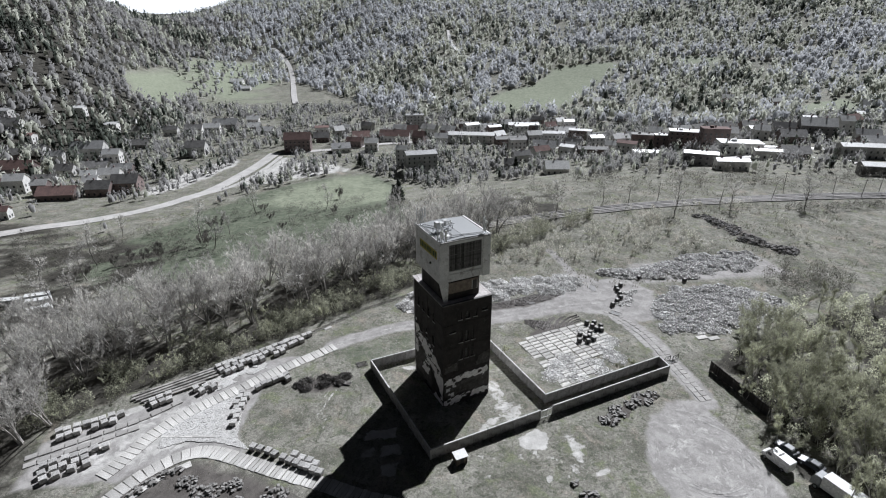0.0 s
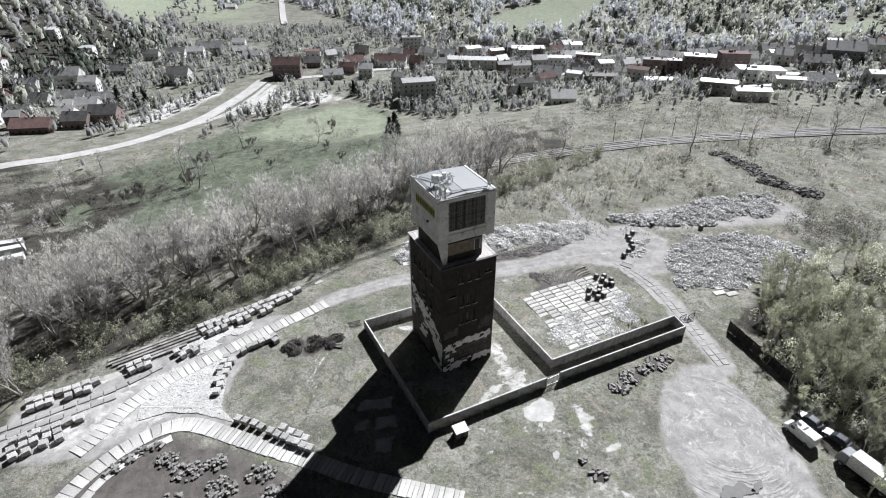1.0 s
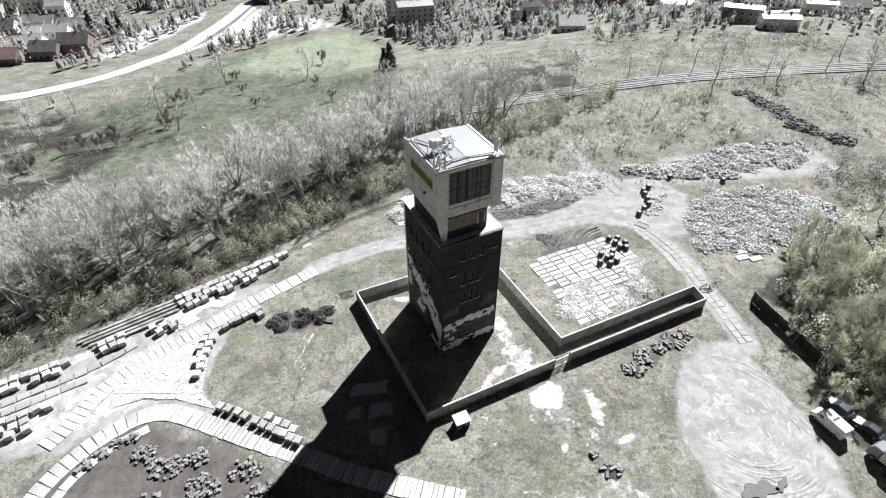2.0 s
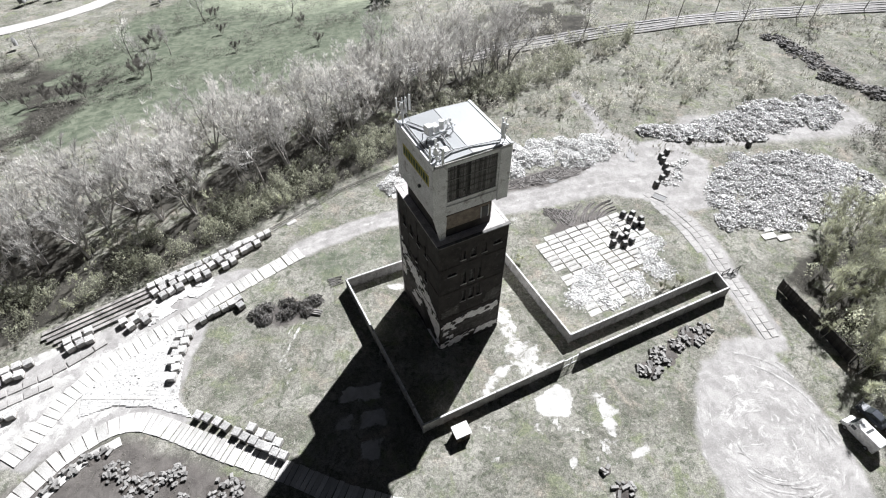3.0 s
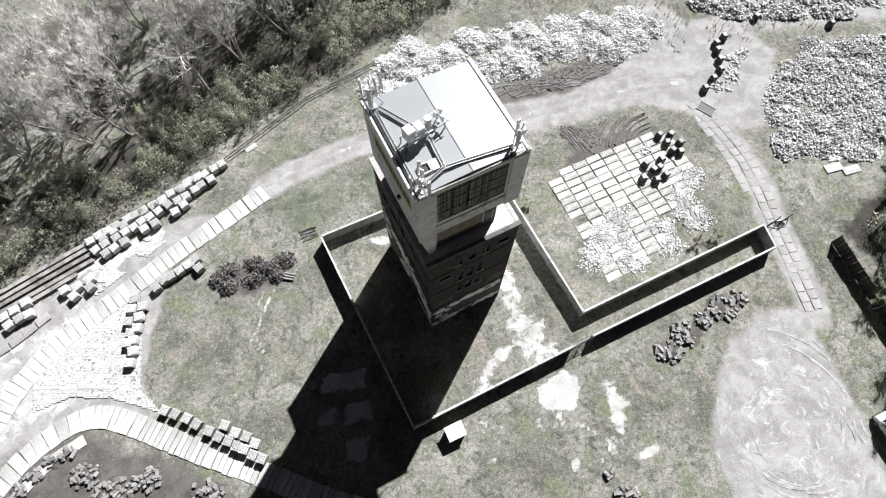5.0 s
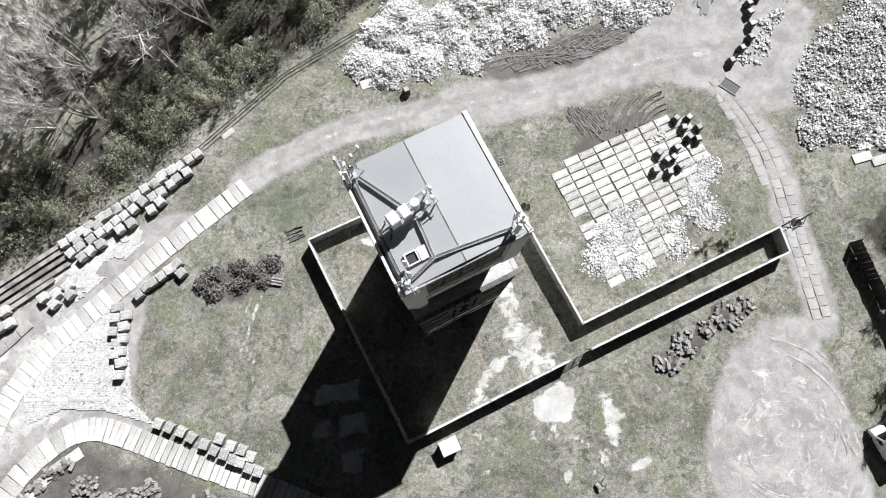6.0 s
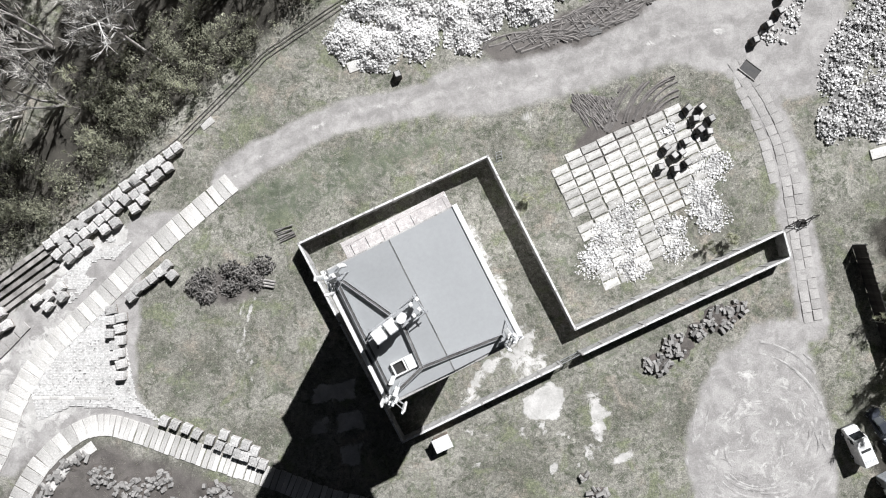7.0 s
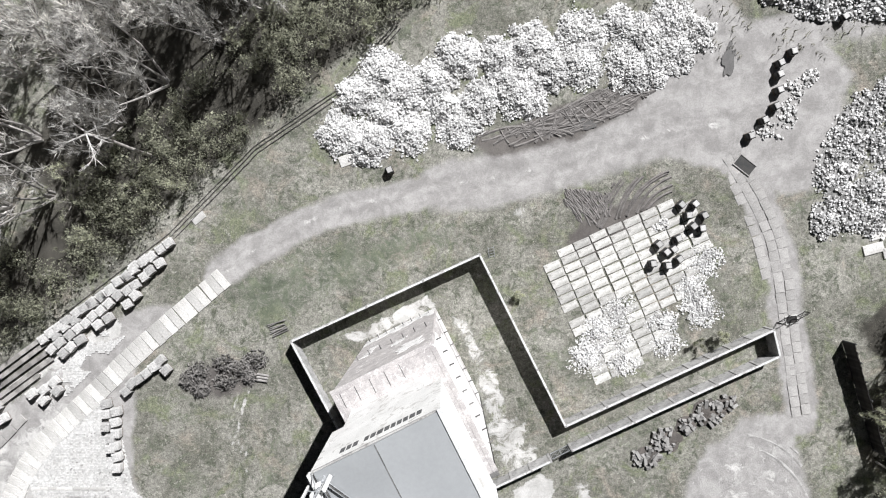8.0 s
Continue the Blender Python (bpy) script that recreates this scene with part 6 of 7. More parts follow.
def undergrowth():
    """Brambles, saplings and dead stalks below the trees and over the waste ground."""
    rng = np.random.default_rng(16)
    n = 17000
    x, y = rng.uniform(-115, 60, n), rng.uniform(75, 215, n)
    s = -(x + 34) * 0.64 + (y - 115) * 0.77
    keep = (s > 3.0) & (s < 52) & (fbm(x / 5, y / 5, 51) > 0.46) & (to_line(x, y, RAIL) > 4) & (rng.random(n) < np.where(s < 14, 1.0, 0.25))
    tall = keep & (s < 15)
    woodland("saplings", "thicket of thin saplings just coming into leaf", M_LEAF, x[tall], y[tall], 3.7, 110, 4, 1.1, 0.048, "thicket")
    low = keep & (s >= 16)
    woodland("brambles", "tangle of dry stalks and brambles under the bare trees", M_BRAMBLE, x[low], y[low], 1.4, 40, 5, 2.0, 0.075, "thicket")
    n = 9000
    x, y = rng.uniform(-8, 130, n), rng.uniform(146, 214, n)
    s = -(x + 34) * 0.64 + (y - 115) * 0.77
    keep = (s < 36) & (y > 152 + 0.12 * x) & (fbm(x / 7, y / 7, 57) > 0.50) & (to_line(x, y, RAIL) > 3.5) & ~((x > 92) & (x < 128) & (y < 206)) & (rng.random(n) < 0.4)
    woodland("saplings", "feathery young birch scrub over the waste ground", M_SCRUB, x[keep], y[keep], 3.0, 60, 6, 0.9, 0.06, "thicket")
    x, y = rng.uniform(57, 160, n), rng.uniform(30, 130, n)
    keep = (x > 64.5 + 0.10 * np.abs(y - 80) + np.where(y > 104, 6, 0) + np.maximum(0, y - 112) * 1.5) & (fbm(x / 5, y / 5, 59) > 0.45) & (rng.random(n) < 0.3)
    keep &= ~inside(x, y, [(57, 80), (64, 82), (72, 68), (71, 58), (62, 56), (57, 60)])
    woodland("saplings", "thicket of young trees coming into leaf beside the yard", M_LEAF, x[keep], y[keep], 4.6, 110, 7, 1.0, 0.05, "thicket")

    a, f = rng.uniform(0, math.tau, 70), np.sqrt(rng.random(70))
    woodland("saplings", "dark thicket of young trees behind the stone field", M_HEDGE, 110 + 13 * f * np.cos(a), 141 + 9 * f * np.sin(a), 4.6, 100, 27, 1.2, 0.05, "thicket")
    x, y = rng.uniform(45, 330, 900), rng.uniform(232, 292, 900)
    keep = (fbm(x / 14, y / 14, 135) > 0.5) & (to_line(x, y, RAIL) > 7) & (np.abs(x - 228 - 0.3 * (y - 262)) > 8)
    woodland("scrub_bushes", "grey-green bushes over the rough ground below the town", M_HEDGE, x[keep], y[keep], 4.2, 70, 28, 1.6, 0.06, "bushes")

    # overgrown hedge lines and lone bushes across the green field
    lines = ([(-128, 205), (-100, 212), (-62, 222)], [(-70, 232), (-40, 236), (-16, 250)], [(-120, 176), (-92, 190), (-60, 192)], [(-112, 268), (-88, 262)], [(-150, 196), (-136, 182)])
    px, py = [], []
    for line in lines:
        for qx, qy, _ in along(list(line), 0.9):
            if rng.random() < 0.8:
                px.append(qx + rng.normal(0, 2.2))
                py.append(qy + rng.normal(0, 2.2))
    woodland("hedges", "dark overgrown hedge lines across the green field", M_HEDGE, np.array(px), np.array(py), 2.6, 70, 21, 2.4, 0.075, "hedge")
    x, y = rng.uniform(-150, -10, 3000), rng.uniform(150, 330, 3000)
    keep = (area(x, y, GREEN_FIELD, 4) > 0.5) & (fbm(x / 16, y / 16, 83) > 0.60) & (rng.random(3000) < 0.35)
    woodland("field_bushes", "grey leafless bushes scattered over the green field", M_BRAMBLE, x[keep], y[keep], 2.6, 80, 22, 2.2, 0.07, "bushes")
    x, y = rng.uniform(-150, -10, 16000), rng.uniform(150, 330, 16000)
    keep = (area(x, y, GREEN_FIELD, 4) > 0.3) & (fbm(x / 6, y / 6, 85) > 0.45)
    tufts("grass_tufts", "uneven tussocks of green grass over the field", "grass", list(zip(x[keep], y[keep])), M_TUSSOCK, 0.35, 4, 23, 1.6, 0.16)

    px, py = [], []
    for qx, qy, _ in along([(140, 206), (165, 208), (190, 211), (222, 215)], 1.2):
        for _ in range(2):
            px.append(qx + rng.normal(0, 1.5))
            py.append(qy + rng.normal(0, 2.0))
    woodland("hedges", "dark leafless hedge running beside the railway", M_HEDGE, np.array(px), np.array(py), 3.0, 60, 25, 1.6, 0.08, "hedge")
    # allotment gardens below the slope
    x, y = rng.uniform(-240, -104, 2600), rng.uniform(96, 235, 2600)
    keep = (fbm(x / 9, y / 9, 87) > 0.47) & (to_line(x, y, VALLEY_ROAD) > 12) & (slope_way(x, y) > 60)
    woodland("garden_bushes", "dark bushes and small trees in the allotments", M_HEDGE, x[keep], y[keep], 3.8, 64, 24, 1.4, 0.065, "bushes")


M_TUSSOCK = foliage("field_tussock", (0.25, 0.265, 0.20), (0.15, 0.16, 0.115), 6.0, 0.3, 0.0, 0.4, False)
M_HEDGE = foliage("dark_hedge", (0.20, 0.19, 0.165), (0.12, 0.115, 0.10), 3.0, 0.35, 0.0, 0.3, False)
undergrowth()


# ---- roads, railway and the valley town ----
# backlit glare is partly put into this road colour, beyond the gloss
M_PALE_ROAD = surface("sunlit_road", (0.58, 0.56, 0.54), (0.46, 0.445, 0.43), 6.0, 0.5, rough=0.5, local=False, bump=0.1)
M_BALLAST = surface("track_ballast", (0.27, 0.26, 0.248), (0.19, 0.182, 0.175), 3.0, 0.3, local=False, bump=0.7, depth=0.06)
M_RAIL = surface("worn_rail", (0.28, 0.27, 0.265), (0.2, 0.195, 0.19), 2.0, 0.2, rough=0.55, metal=0.3)
# brick, grey and dark walls, and dark felt below, are lightened to imitate haze
WALLS = {"brick": surface("town_brick", (0.24, 0.19, 0.18), (0.18, 0.145, 0.14), 3.0, 0.4, vary=0.2), "white": surface("town_render", (0.78, 0.77, 0.75), (0.66, 0.65, 0.63), 3.0, 0.4, vary=0.12),
         "grey": surface("grey_render", (0.52, 0.515, 0.50), (0.42, 0.415, 0.405), 3.0, 0.4, vary=0.15), "dark": surface("dark_cladding", (0.24, 0.23, 0.225), (0.17, 0.163, 0.158), 3.0, 0.4, vary=0.2)}
# the white sheet roofs carry the sun's glare in their base colour
ROOFS = {"red": surface("red_tiles", (0.25, 0.165, 0.15), (0.19, 0.13, 0.12), 2.5, 0.35, vary=0.2), "grey": surface("grey_sheet_roof", (0.40, 0.40, 0.40), (0.30, 0.30, 0.30), 2.5, 0.35, rough=0.5, vary=0.15),
         "dark": surface("dark_felt_roof", (0.24, 0.235, 0.23), (0.17, 0.167, 0.163), 2.5, 0.35, rough=0.7, vary=0.2), "white": surface("glare_white_roof", (0.74, 0.74, 0.73), (0.64, 0.64, 0.63), 2.5, 0.35, rough=0.45, vary=0.1)}
M_GLASS = surface("window_glass", (0.035, 0.04, 0.045), (0.05, 0.055, 0.06), 1.0, 0.3, rough=0.15, bump=0.0)


def ribbon(name, label, pts, half, material, lift, category="road", kind="structure", thick=0.12):
    """A strip laid over the ground along a line."""
    pts = rounded(pts)
    places = along(pts, 2.5)
    bm = bmesh.new()
    last = None
    for x, y, turn in places:
        n = Vector((-math.sin(radians(turn)), math.cos(radians(turn))))
        ring = []
        for s, z in ((-half, 0.0), (half, 0.0), (half + thick, -0.8), (-half - thick, -0.8)):
            px, py = x + n.x * s, y + n.y * s
            ring.append(bm.verts.new((px, py, float(height(px, py) if half > 3 else height(x, y)) + lift + z)))
        if last:
            for k in range(4):
                bm.faces.new((last[k], last[(k + 1) % 4], ring[(k + 1) % 4], ring[k]))
        last = ring
    bmesh.ops.recalc_face_normals(bm, faces=bm.faces[:])
    ob = part(name, bm, material)
    return tagged(ob, label, category, kind=kind)


WINDOW_MESH = part("window", box(-0.55, 0.55, -0.04, 0.06, -0.7, 0.7), M_GLASS)
SILL_MESH = part("sill", box(-0.65, 0.65, -0.09, 0.0, -0.80, -0.71), WALLS["white"])


def house(x, y, w, d, h, turn, kind, wall, roof):
    """A town house: walls with a gable, overhanging roof, chimney and windows on the two sides that show."""
    rng = random.Random(int(x * 31 + y * 7))
    w, d, h = w * 0.86, d * 0.86, h * 0.95
    if x < -100:
        turn, wall = abs(turn) * 0.4, {"grey": "white"}.get(wall, wall)
    style = {"gable": "pitched", "hip": "shallow hipped", "block": "flat", "long": "low-pitched"}[kind]
    tone = {"brick": "dark red brick", "white": "white rendered", "grey": "grey rendered", "dark": "dark clad"}[wall]
    cover = {"red": "red tile", "grey": "grey sheet", "dark": "dark felt", "white": "glare-white sheet metal"}[roof]
    ob = thing("house", pose(x, y, float(height(x, y)) - 0.6, 0, 0, turn), f"{tone} town house with a {style} {cover} roof", "house", "houses of the valley town")
    rise = {"gable": min(0.38 * d, 0.45 * h), "hip": 0.12 * d, "block": 0.4, "long": min(1.6, 0.16 * d)}[kind]
    eave = max(2.6, h - rise)
    bm = bmesh.new()
    x0, x1, y0, y1 = -w / 2, w / 2, -d / 2, d / 2
    ridge = [(x0, 0, eave + rise), (x1, 0, eave + rise)]
    if kind == "block":
        cuboid(bm, x0, x1, y0, y1, 0, eave)
    else:
        low = [bm.verts.new(p) for p in ((x0, y0, 0), (x1, y0, 0), (x1, y1, 0), (x0, y1, 0))]
        up = [bm.verts.new(p) for p in ((x0, y0, eave), (x1, y0, eave), (x1, y1, eave), (x0, y1, eave))]
        peak = [bm.verts.new(p) for p in ((x0, 0, eave + rise - 0.06), (x1, 0, eave + rise - 0.06))]
        bm.faces.new((low[0], low[1], up[1], up[0]))
        bm.faces.new((low[2], low[3], up[3], up[2]))
        bm.faces.new((low[1], low[2], up[2], peak[1], up[1]))
        bm.faces.new((low[3], low[0], up[0], peak[0], up[3]))
        bm.faces.new((up[0], up[1], peak[1], peak[0]))
        bm.faces.new((up[2], up[3], peak[0], peak[1]))
    part("wall", bm, WALLS[wall], ob)
    bm = bmesh.new()
    if kind == "block":
        cuboid(bm, x0 - 0.3, x1 + 0.3, y0 - 0.3, y1 + 0.3, eave + 0.005, eave + 0.35)
        cuboid(bm, x0 + w * 0.3, x0 + w * 0.42, -1, 1, eave + 0.352, eave + 1.6)
    else:
        for s in (-1, 1):
            slope = math.degrees(math.atan2(rise, d / 2))
            run = math.hypot(rise, d / 2) + 0.45
            m = pose(0, 0, eave + rise + 0.02, -s * slope if s > 0 else slope, 0, 0)
            if s > 0:
                cuboid(bm, x0 - 0.45, x1 + 0.45, 0.0, run, 0.0, 0.22, 0, m)
            else:
                cuboid(bm, x0 - 0.45, x1 + 0.45, -run, 0.0, 0.0, 0.22, 0, m)
    top = part("roof", bm, ROOFS[roof], ob)
    for k in range(1 if w < 16 else 2):
        cx = rng.uniform(-w * 0.35, w * 0.35)
        part("chimney", box(cx - 0.4, cx + 0.4, 0.4, 1.2, eave + rise * 0.5, eave + rise + 1.3), WALLS["brick"], top)
    floors = max(1, int((eave - 0.8) / 3.0))
    cols = max(2, min(7, int(w / 3.2)))
    for f in range(floors):
        z = 2.2 + f * 3.0
        for c in range(cols):
            cx = x0 + w * (c + 0.5) / cols
            win = share("window", WINDOW_MESH.data, ob, pose(cx, y0, z))
            if w > 14:
                share("sill", SILL_MESH.data, win, pose(0, 0, 0))
        for cy in (-d * 0.22, d * 0.22):
            share("window", WINDOW_MESH.data, ob, pose(x0 if x > 0 else x1, cy, z, 0, 0, -90 if x > 0 else 90))
    return ob


def town():
    house(-283, 348, 26, 14, 14, 10, "gable", "brick", "red")
    house(-280, 384, 12, 9, 10, 12, "gable", "white", "grey")
    house(-269, 404, 27, 14, 14, 24, "gable", "grey", "grey")
    house(-239, 383, 13, 9, 15, 18, "gable", "white", "white")
    house(-248, 375, 22, 14, 8, 7, "gable", "grey", "dark")
    house(-197, 323, 18, 13, 12, 14, "gable", "brick", "dark")
    house(-228, 305, 24, 14, 9, 18, "gable", "brick", "red")
    house(-209, 315, 16, 12, 10, 9, "gable", "brick", "dark")
    house(-227, 261, 7, 6, 8, 26, "gable", "white", "red")
    house(-300, 392, 16, 12, 8, 9, "gable", "grey", "dark")
    house(-308, 379, 16, 12, 8, 17, "gable", "brick", "dark")
    house(-194, 420, 17, 13, 13, 13, "gable", "grey", "dark")
    house(-206, 516, 26, 14, 12, 9, "gable", "dark", "grey")
    house(-232, 505, 18, 13, 9, 14, "gable", "grey", "dark")
    house(-117, 434, 24, 14, 16, 13, "gable", "brick", "red")
    house(-82, 431, 17, 13, 8, 16, "gable", "white", "grey")
    house(-57, 433, 12, 9, 11, -1, "gable", "white", "white")
    house(-71, 473, 17, 13, 9, 8, "gable", "brick", "red")
    house(-26, 527, 20, 10, 14, 6, "block", "grey", "grey")
    house(-41, 471, 30, 14, 10, -3, "gable", "white", "red")
    house(-29, 387, 9, 7, 16, -10, "gable", "grey", "white")
    house(-15, 372, 25, 14, 16, 13, "hip", "grey", "grey")
    house(0, 463, 13, 10, 9, -5, "gable", "white", "white")
    house(26, 465, 46, 14, 9, -6, "long", "white", "white")
    house(58, 449, 30, 11, 9, 6, "long", "brick", "dark")
    house(78, 513, 33, 12, 8, -2, "long", "brick", "white")
    house(94, 464, 28, 10, 10, -6, "long", "white", "grey")
    house(113, 489, 24, 14, 9, 0, "gable", "brick", "grey")
    house(124, 478, 23, 8, 9, -19, "long", "brick", "white")
    house(74, 336, 17, 13, 9, -1, "gable", "white", "white")
    house(50, 374, 12, 9, 8, -7, "gable", "dark", "dark")
    house(83, 428, 21, 14, 10, -15, "gable", "grey", "grey")
    house(112, 392, 25, 9, 8, -4, "long", "brick", "dark")
    house(155, 455, 15, 12, 8, 1, "gable", "grey", "white")
    house(151, 401, 18, 9, 13, -17, "block", "brick", "dark")
    house(160, 389, 10, 6, 12, -8, "block", "brick", "white")
    house(173, 380, 24, 12, 14, -17, "block", "brick", "white")
    house(184, 360, 20, 10, 16, -8, "block", "brick", "red")
    house(142, 363, 23, 8, 5, -5, "long", "white", "white")
    house(145, 294, 20, 7, 9, -20, "long", "dark", "white")
    house(154, 277, 19, 7, 7, -7, "long", "white", "white")
    house(189, 336, 29, 14, 9, -11, "block", "white", "white")
    house(192, 310, 17, 6, 7, -12, "long", "white", "white")
    house(241, 367, 19, 14, 9, -9, "gable", "brick", "dark")
    house(261, 373, 25, 14, 16, -19, "gable", "dark", "white")
    house(212, 317, 18, 14, 8, -11, "gable", "brick", "dark")
    house(250, 314, 28, 10, 10, -10, "long", "grey", "white")
    house(222, 262, 22, 9, 7, -14, "long", "dark", "white")
    house(284, 346, 24, 14, 9, -11, "gable", "brick", "grey")
    house(371, 466, 23, 14, 11, -22, "gable", "grey", "grey")
    house(174, 629, 17, 13, 9, -8, "gable", "white", "white")
    house(192, 619, 14, 10, 8, -17, "gable", "white", "white")
    house(161, 448, 13, 10, 9, -5, "gable", "brick", "grey")
    house(43, 515, 22, 14, 7, -7, "gable", "brick", "grey")
    house(-105, 468, 15, 12, 9, 15, "gable", "brick", "dark")
    house(-165, 503, 17, 13, 7, 4, "gable", "grey", "grey")
    house(-305, 831, 21, 14, 9, 12, "gable", "grey", "white")
    house(-280, 794, 16, 12, 7, 7, "gable", "grey", "white")
    house(-262, 364, 14, 11, 9, 11, "gable", "grey", "dark")
    house(-251, 443, 16, 12, 8, 7, "gable", "dark", "dark")
    house(247, 426, 21, 14, 9, -9, "gable", "brick", "dark")
    rng = random.Random(44)
    taken = [(o.location.x, o.location.y) for o in scene.objects if o.name.startswith("house") and o.parent is None]

    def free(x, y):
        return all((x - a) ** 2 + (y - b) ** 2 > 17 ** 2 for a, b in taken)

    def street(count, ax, ay, bx, by, deep):
        done, tries = 0, 0
        while done < count and tries < 200:
            tries += 1
            f = rng.random()
            x, y = ax + (bx - ax) * f, ay + (by - ay) * f + rng.uniform(-deep, deep)
            if free(x, y):
                taken.append((x, y))
                w = rng.uniform(10, 17)
                house(round(x), round(y), round(w), round(rng.uniform(8, 11)), round(rng.uniform(8, 13)), rng.uniform(-30, 30), rng.choice(("gable", "gable", "gable", "long")),
                      rng.choice(("white", "white", "grey", "brick", "grey")), rng.choice(("white", "grey", "red", "white", "dark", "white")))
                done += 1

    street(16, -360, 405, -215, 330, 40)
    street(8, -330, 470, -160, 520, 30)
    street(22, -110, 480, 140, 490, 40)
    street(24, 60, 430, 260, 410, 40)
    street(16, 220, 400, 400, 400, 60)
    street(5, 170, 560, 330, 560, 40)


def railway():
    ribbon("railway_bed", "grey ballast bed of a double railway line", RAIL, 3.9, M_BALLAST, 0.35, "railway")
    for side in (-2.6, -1.1, 1.1, 2.6):
        pts = rounded(RAIL)
        shifted = []
        for (ax, ay), (bx, by) in zip(pts, pts[1:]):
            n = Vector((-(by - ay), bx - ax)).normalized() * side
            shifted.append((ax + n.x, ay + n.y))
        ribbon("rail", "worn bright steel rail", shifted, 0.07, M_RAIL, 0.55, "rail", thick=0.02)
    for k, (x, y) in enumerate(((68, 213), (78.4, 212.8), (93.7, 220), (118, 214.5), (142, 218.3), (155.8, 233), (173.6, 226), (183.4, 222), (197.2, 230))):
        ob = thing("utility_pole", pose(x, y, float(height(x, y)) - 0.1, 0, (-3, 2, 0, 4, 6, -2)[k % 6], 0), "weathered wooden pole beside the railway", "pole", "poles along the railway")
        part("post", rods(((0, 0, 0), (0, 0, 8.2), 0.17, 0.11)), M_BARK, ob)
        part("cross_arm", box(-0.8, 0.8, -0.06, 0.06, 7.5, 7.64), M_BARK, ob)


ribbon("valley_road", "pale sunlit road curving along the valley side", VALLEY_ROAD, 4.2, M_PALE_ROAD, 0.25)
ribbon("valley_road", "pale track beside the road", [(-152, 300), (-136, 330), (-130, 362), (-127, 392), (-126, 415)], 1.6, M_PALE_ROAD, 0.2)
ribbon("far_road", "bright road running up the valley to the pass", FAR_ROAD, 3.6, M_PALE_ROAD, 1.2)
ribbon("hill_track", "pale track climbing the wooded hill", HILL_ROAD, 2.4, M_PALE_ROAD, 1.5)
ribbon("street", "pale street between the town houses", [(-118, 424), (-60, 452), (20, 478), (100, 440), (180, 372), (240, 340), (330, 330)], 3.5, M_PALE_ROAD, 0.2)
ribbon("street", "bright street leading to the town", [(228, 262), (235, 290), (250, 330), (262, 352)], 4.0, M_PALE_ROAD, 0.2)
ribbon("street", "paved yard in the town", [(170, 322), (205, 322), (225, 318)], 6.0, M_PALE_ROAD, 0.2)
railway()
town()
for spare in (WINDOW_MESH, SILL_MESH):
    bpy.data.objects.remove(spare)


def gardens():
    """Garden and street trees, kept clear of the houses and of the view into the street."""
    rng = np.random.default_rng(13)
    spots = [(o.location.x, o.location.y) for o in scene.objects if o.name.startswith("house") and o.parent is None]
    n = 15000
    x, y = rng.uniform(-430, 430, n), rng.uniform(225, 640, n)
    th, d = np.degrees(np.arctan2(x, y)), np.hypot(x, y)
    dens = fbm(x / 22, y / 22, 71)
    s = -(x + 34) * 0.64 + (y - 115) * 0.77
    keep = (np.abs(th) < 44) & (d < hill_line(th)[0] + 20) & (dens > 0.44) & (area(x, y, GREEN_FIELD, 6) < 0.4) & (to_line(x, y, VALLEY_ROAD) > 20) & (to_line(x, y, RAIL) > 10) & ((s > 105) | (y > 262))
    keep &= ~((x > -25) & (x < 75) & (y < 318)) & ~((y < 285) & (rng.random(n) < 0.85))
    for hx, hy in spots:
        keep &= ((x - hx) ** 2 + (y - hy) ** 2 > 8.5 ** 2) & ~((np.abs(x - hx * y / hy) < 7) & (y < hy) & (y > hy - 24) & (rng.random(n) < 0.4))
    x, y = x[keep], y[keep]
    kind = rng.random(x.size)
    far_trees("garden_trees", "bare fruit trees and hedges between the houses", M_FAR_DARK, x[kind < 0.66], y[kind < 0.66], 6.6, 0.36, 56, 8, "trees", 0.062, 0.6)
    far_trees("garden_trees", "garden trees in fresh pale leaf between the houses", M_FAR_GREEN, x[(kind >= 0.66) & (kind < 0.88)], y[(kind >= 0.66) & (kind < 0.88)], 6.2, 0.34, 56, 9, "trees", 0.062, 0.6)
    far_trees("garden_firs", "dark garden firs and thujas between the houses", M_CONIFER, x[kind >= 0.88], y[kind >= 0.88], 7.5, 0.2, 14, 10, "trees")


gardens()


def conifer(x, y, tall, seed):
    rng = np.random.default_rng(seed)
    ob = thing("conifer", pose(x, y, float(height(x, y)) - 0.1), "dark spreading conifer at the field's edge", "tree")
    part("trunk", rods(((0, 0, 0), (0, 0, tall * 0.95), 0.22, 0.03)), M_BARK, ob)
    n = 900
    f = rng.uniform(0.08, 1, n)
    r = (1 - f) * tall * 0.33 * np.sqrt(rng.random(n))
    a = rng.uniform(0, math.tau, n)
    c = np.stack([r * np.cos(a), r * np.sin(a), f * tall], -1)
    u, v = rng.normal(0, 0.33, (n, 3)), rng.normal(0, 0.22, (n, 3))
    u[:, 2] -= 0.15
    crown = new("crown", raw_mesh("crown", np.stack([c - v, c + v, c + u * 2], 1).reshape(-1, 3), np.arange(n * 3).reshape(-1, 3), M_CONIFER))
    crown.parent = ob


for k, (x, y, tall) in enumerate(((-22, 262, 12), (-25, 268, 9), (-60, 385, 10), (-212, 365, 12), (-186, 350, 13), (-196, 356, 10), (52, 366, 9), (150, 380, 9))):
    conifer(x, y, tall, k)


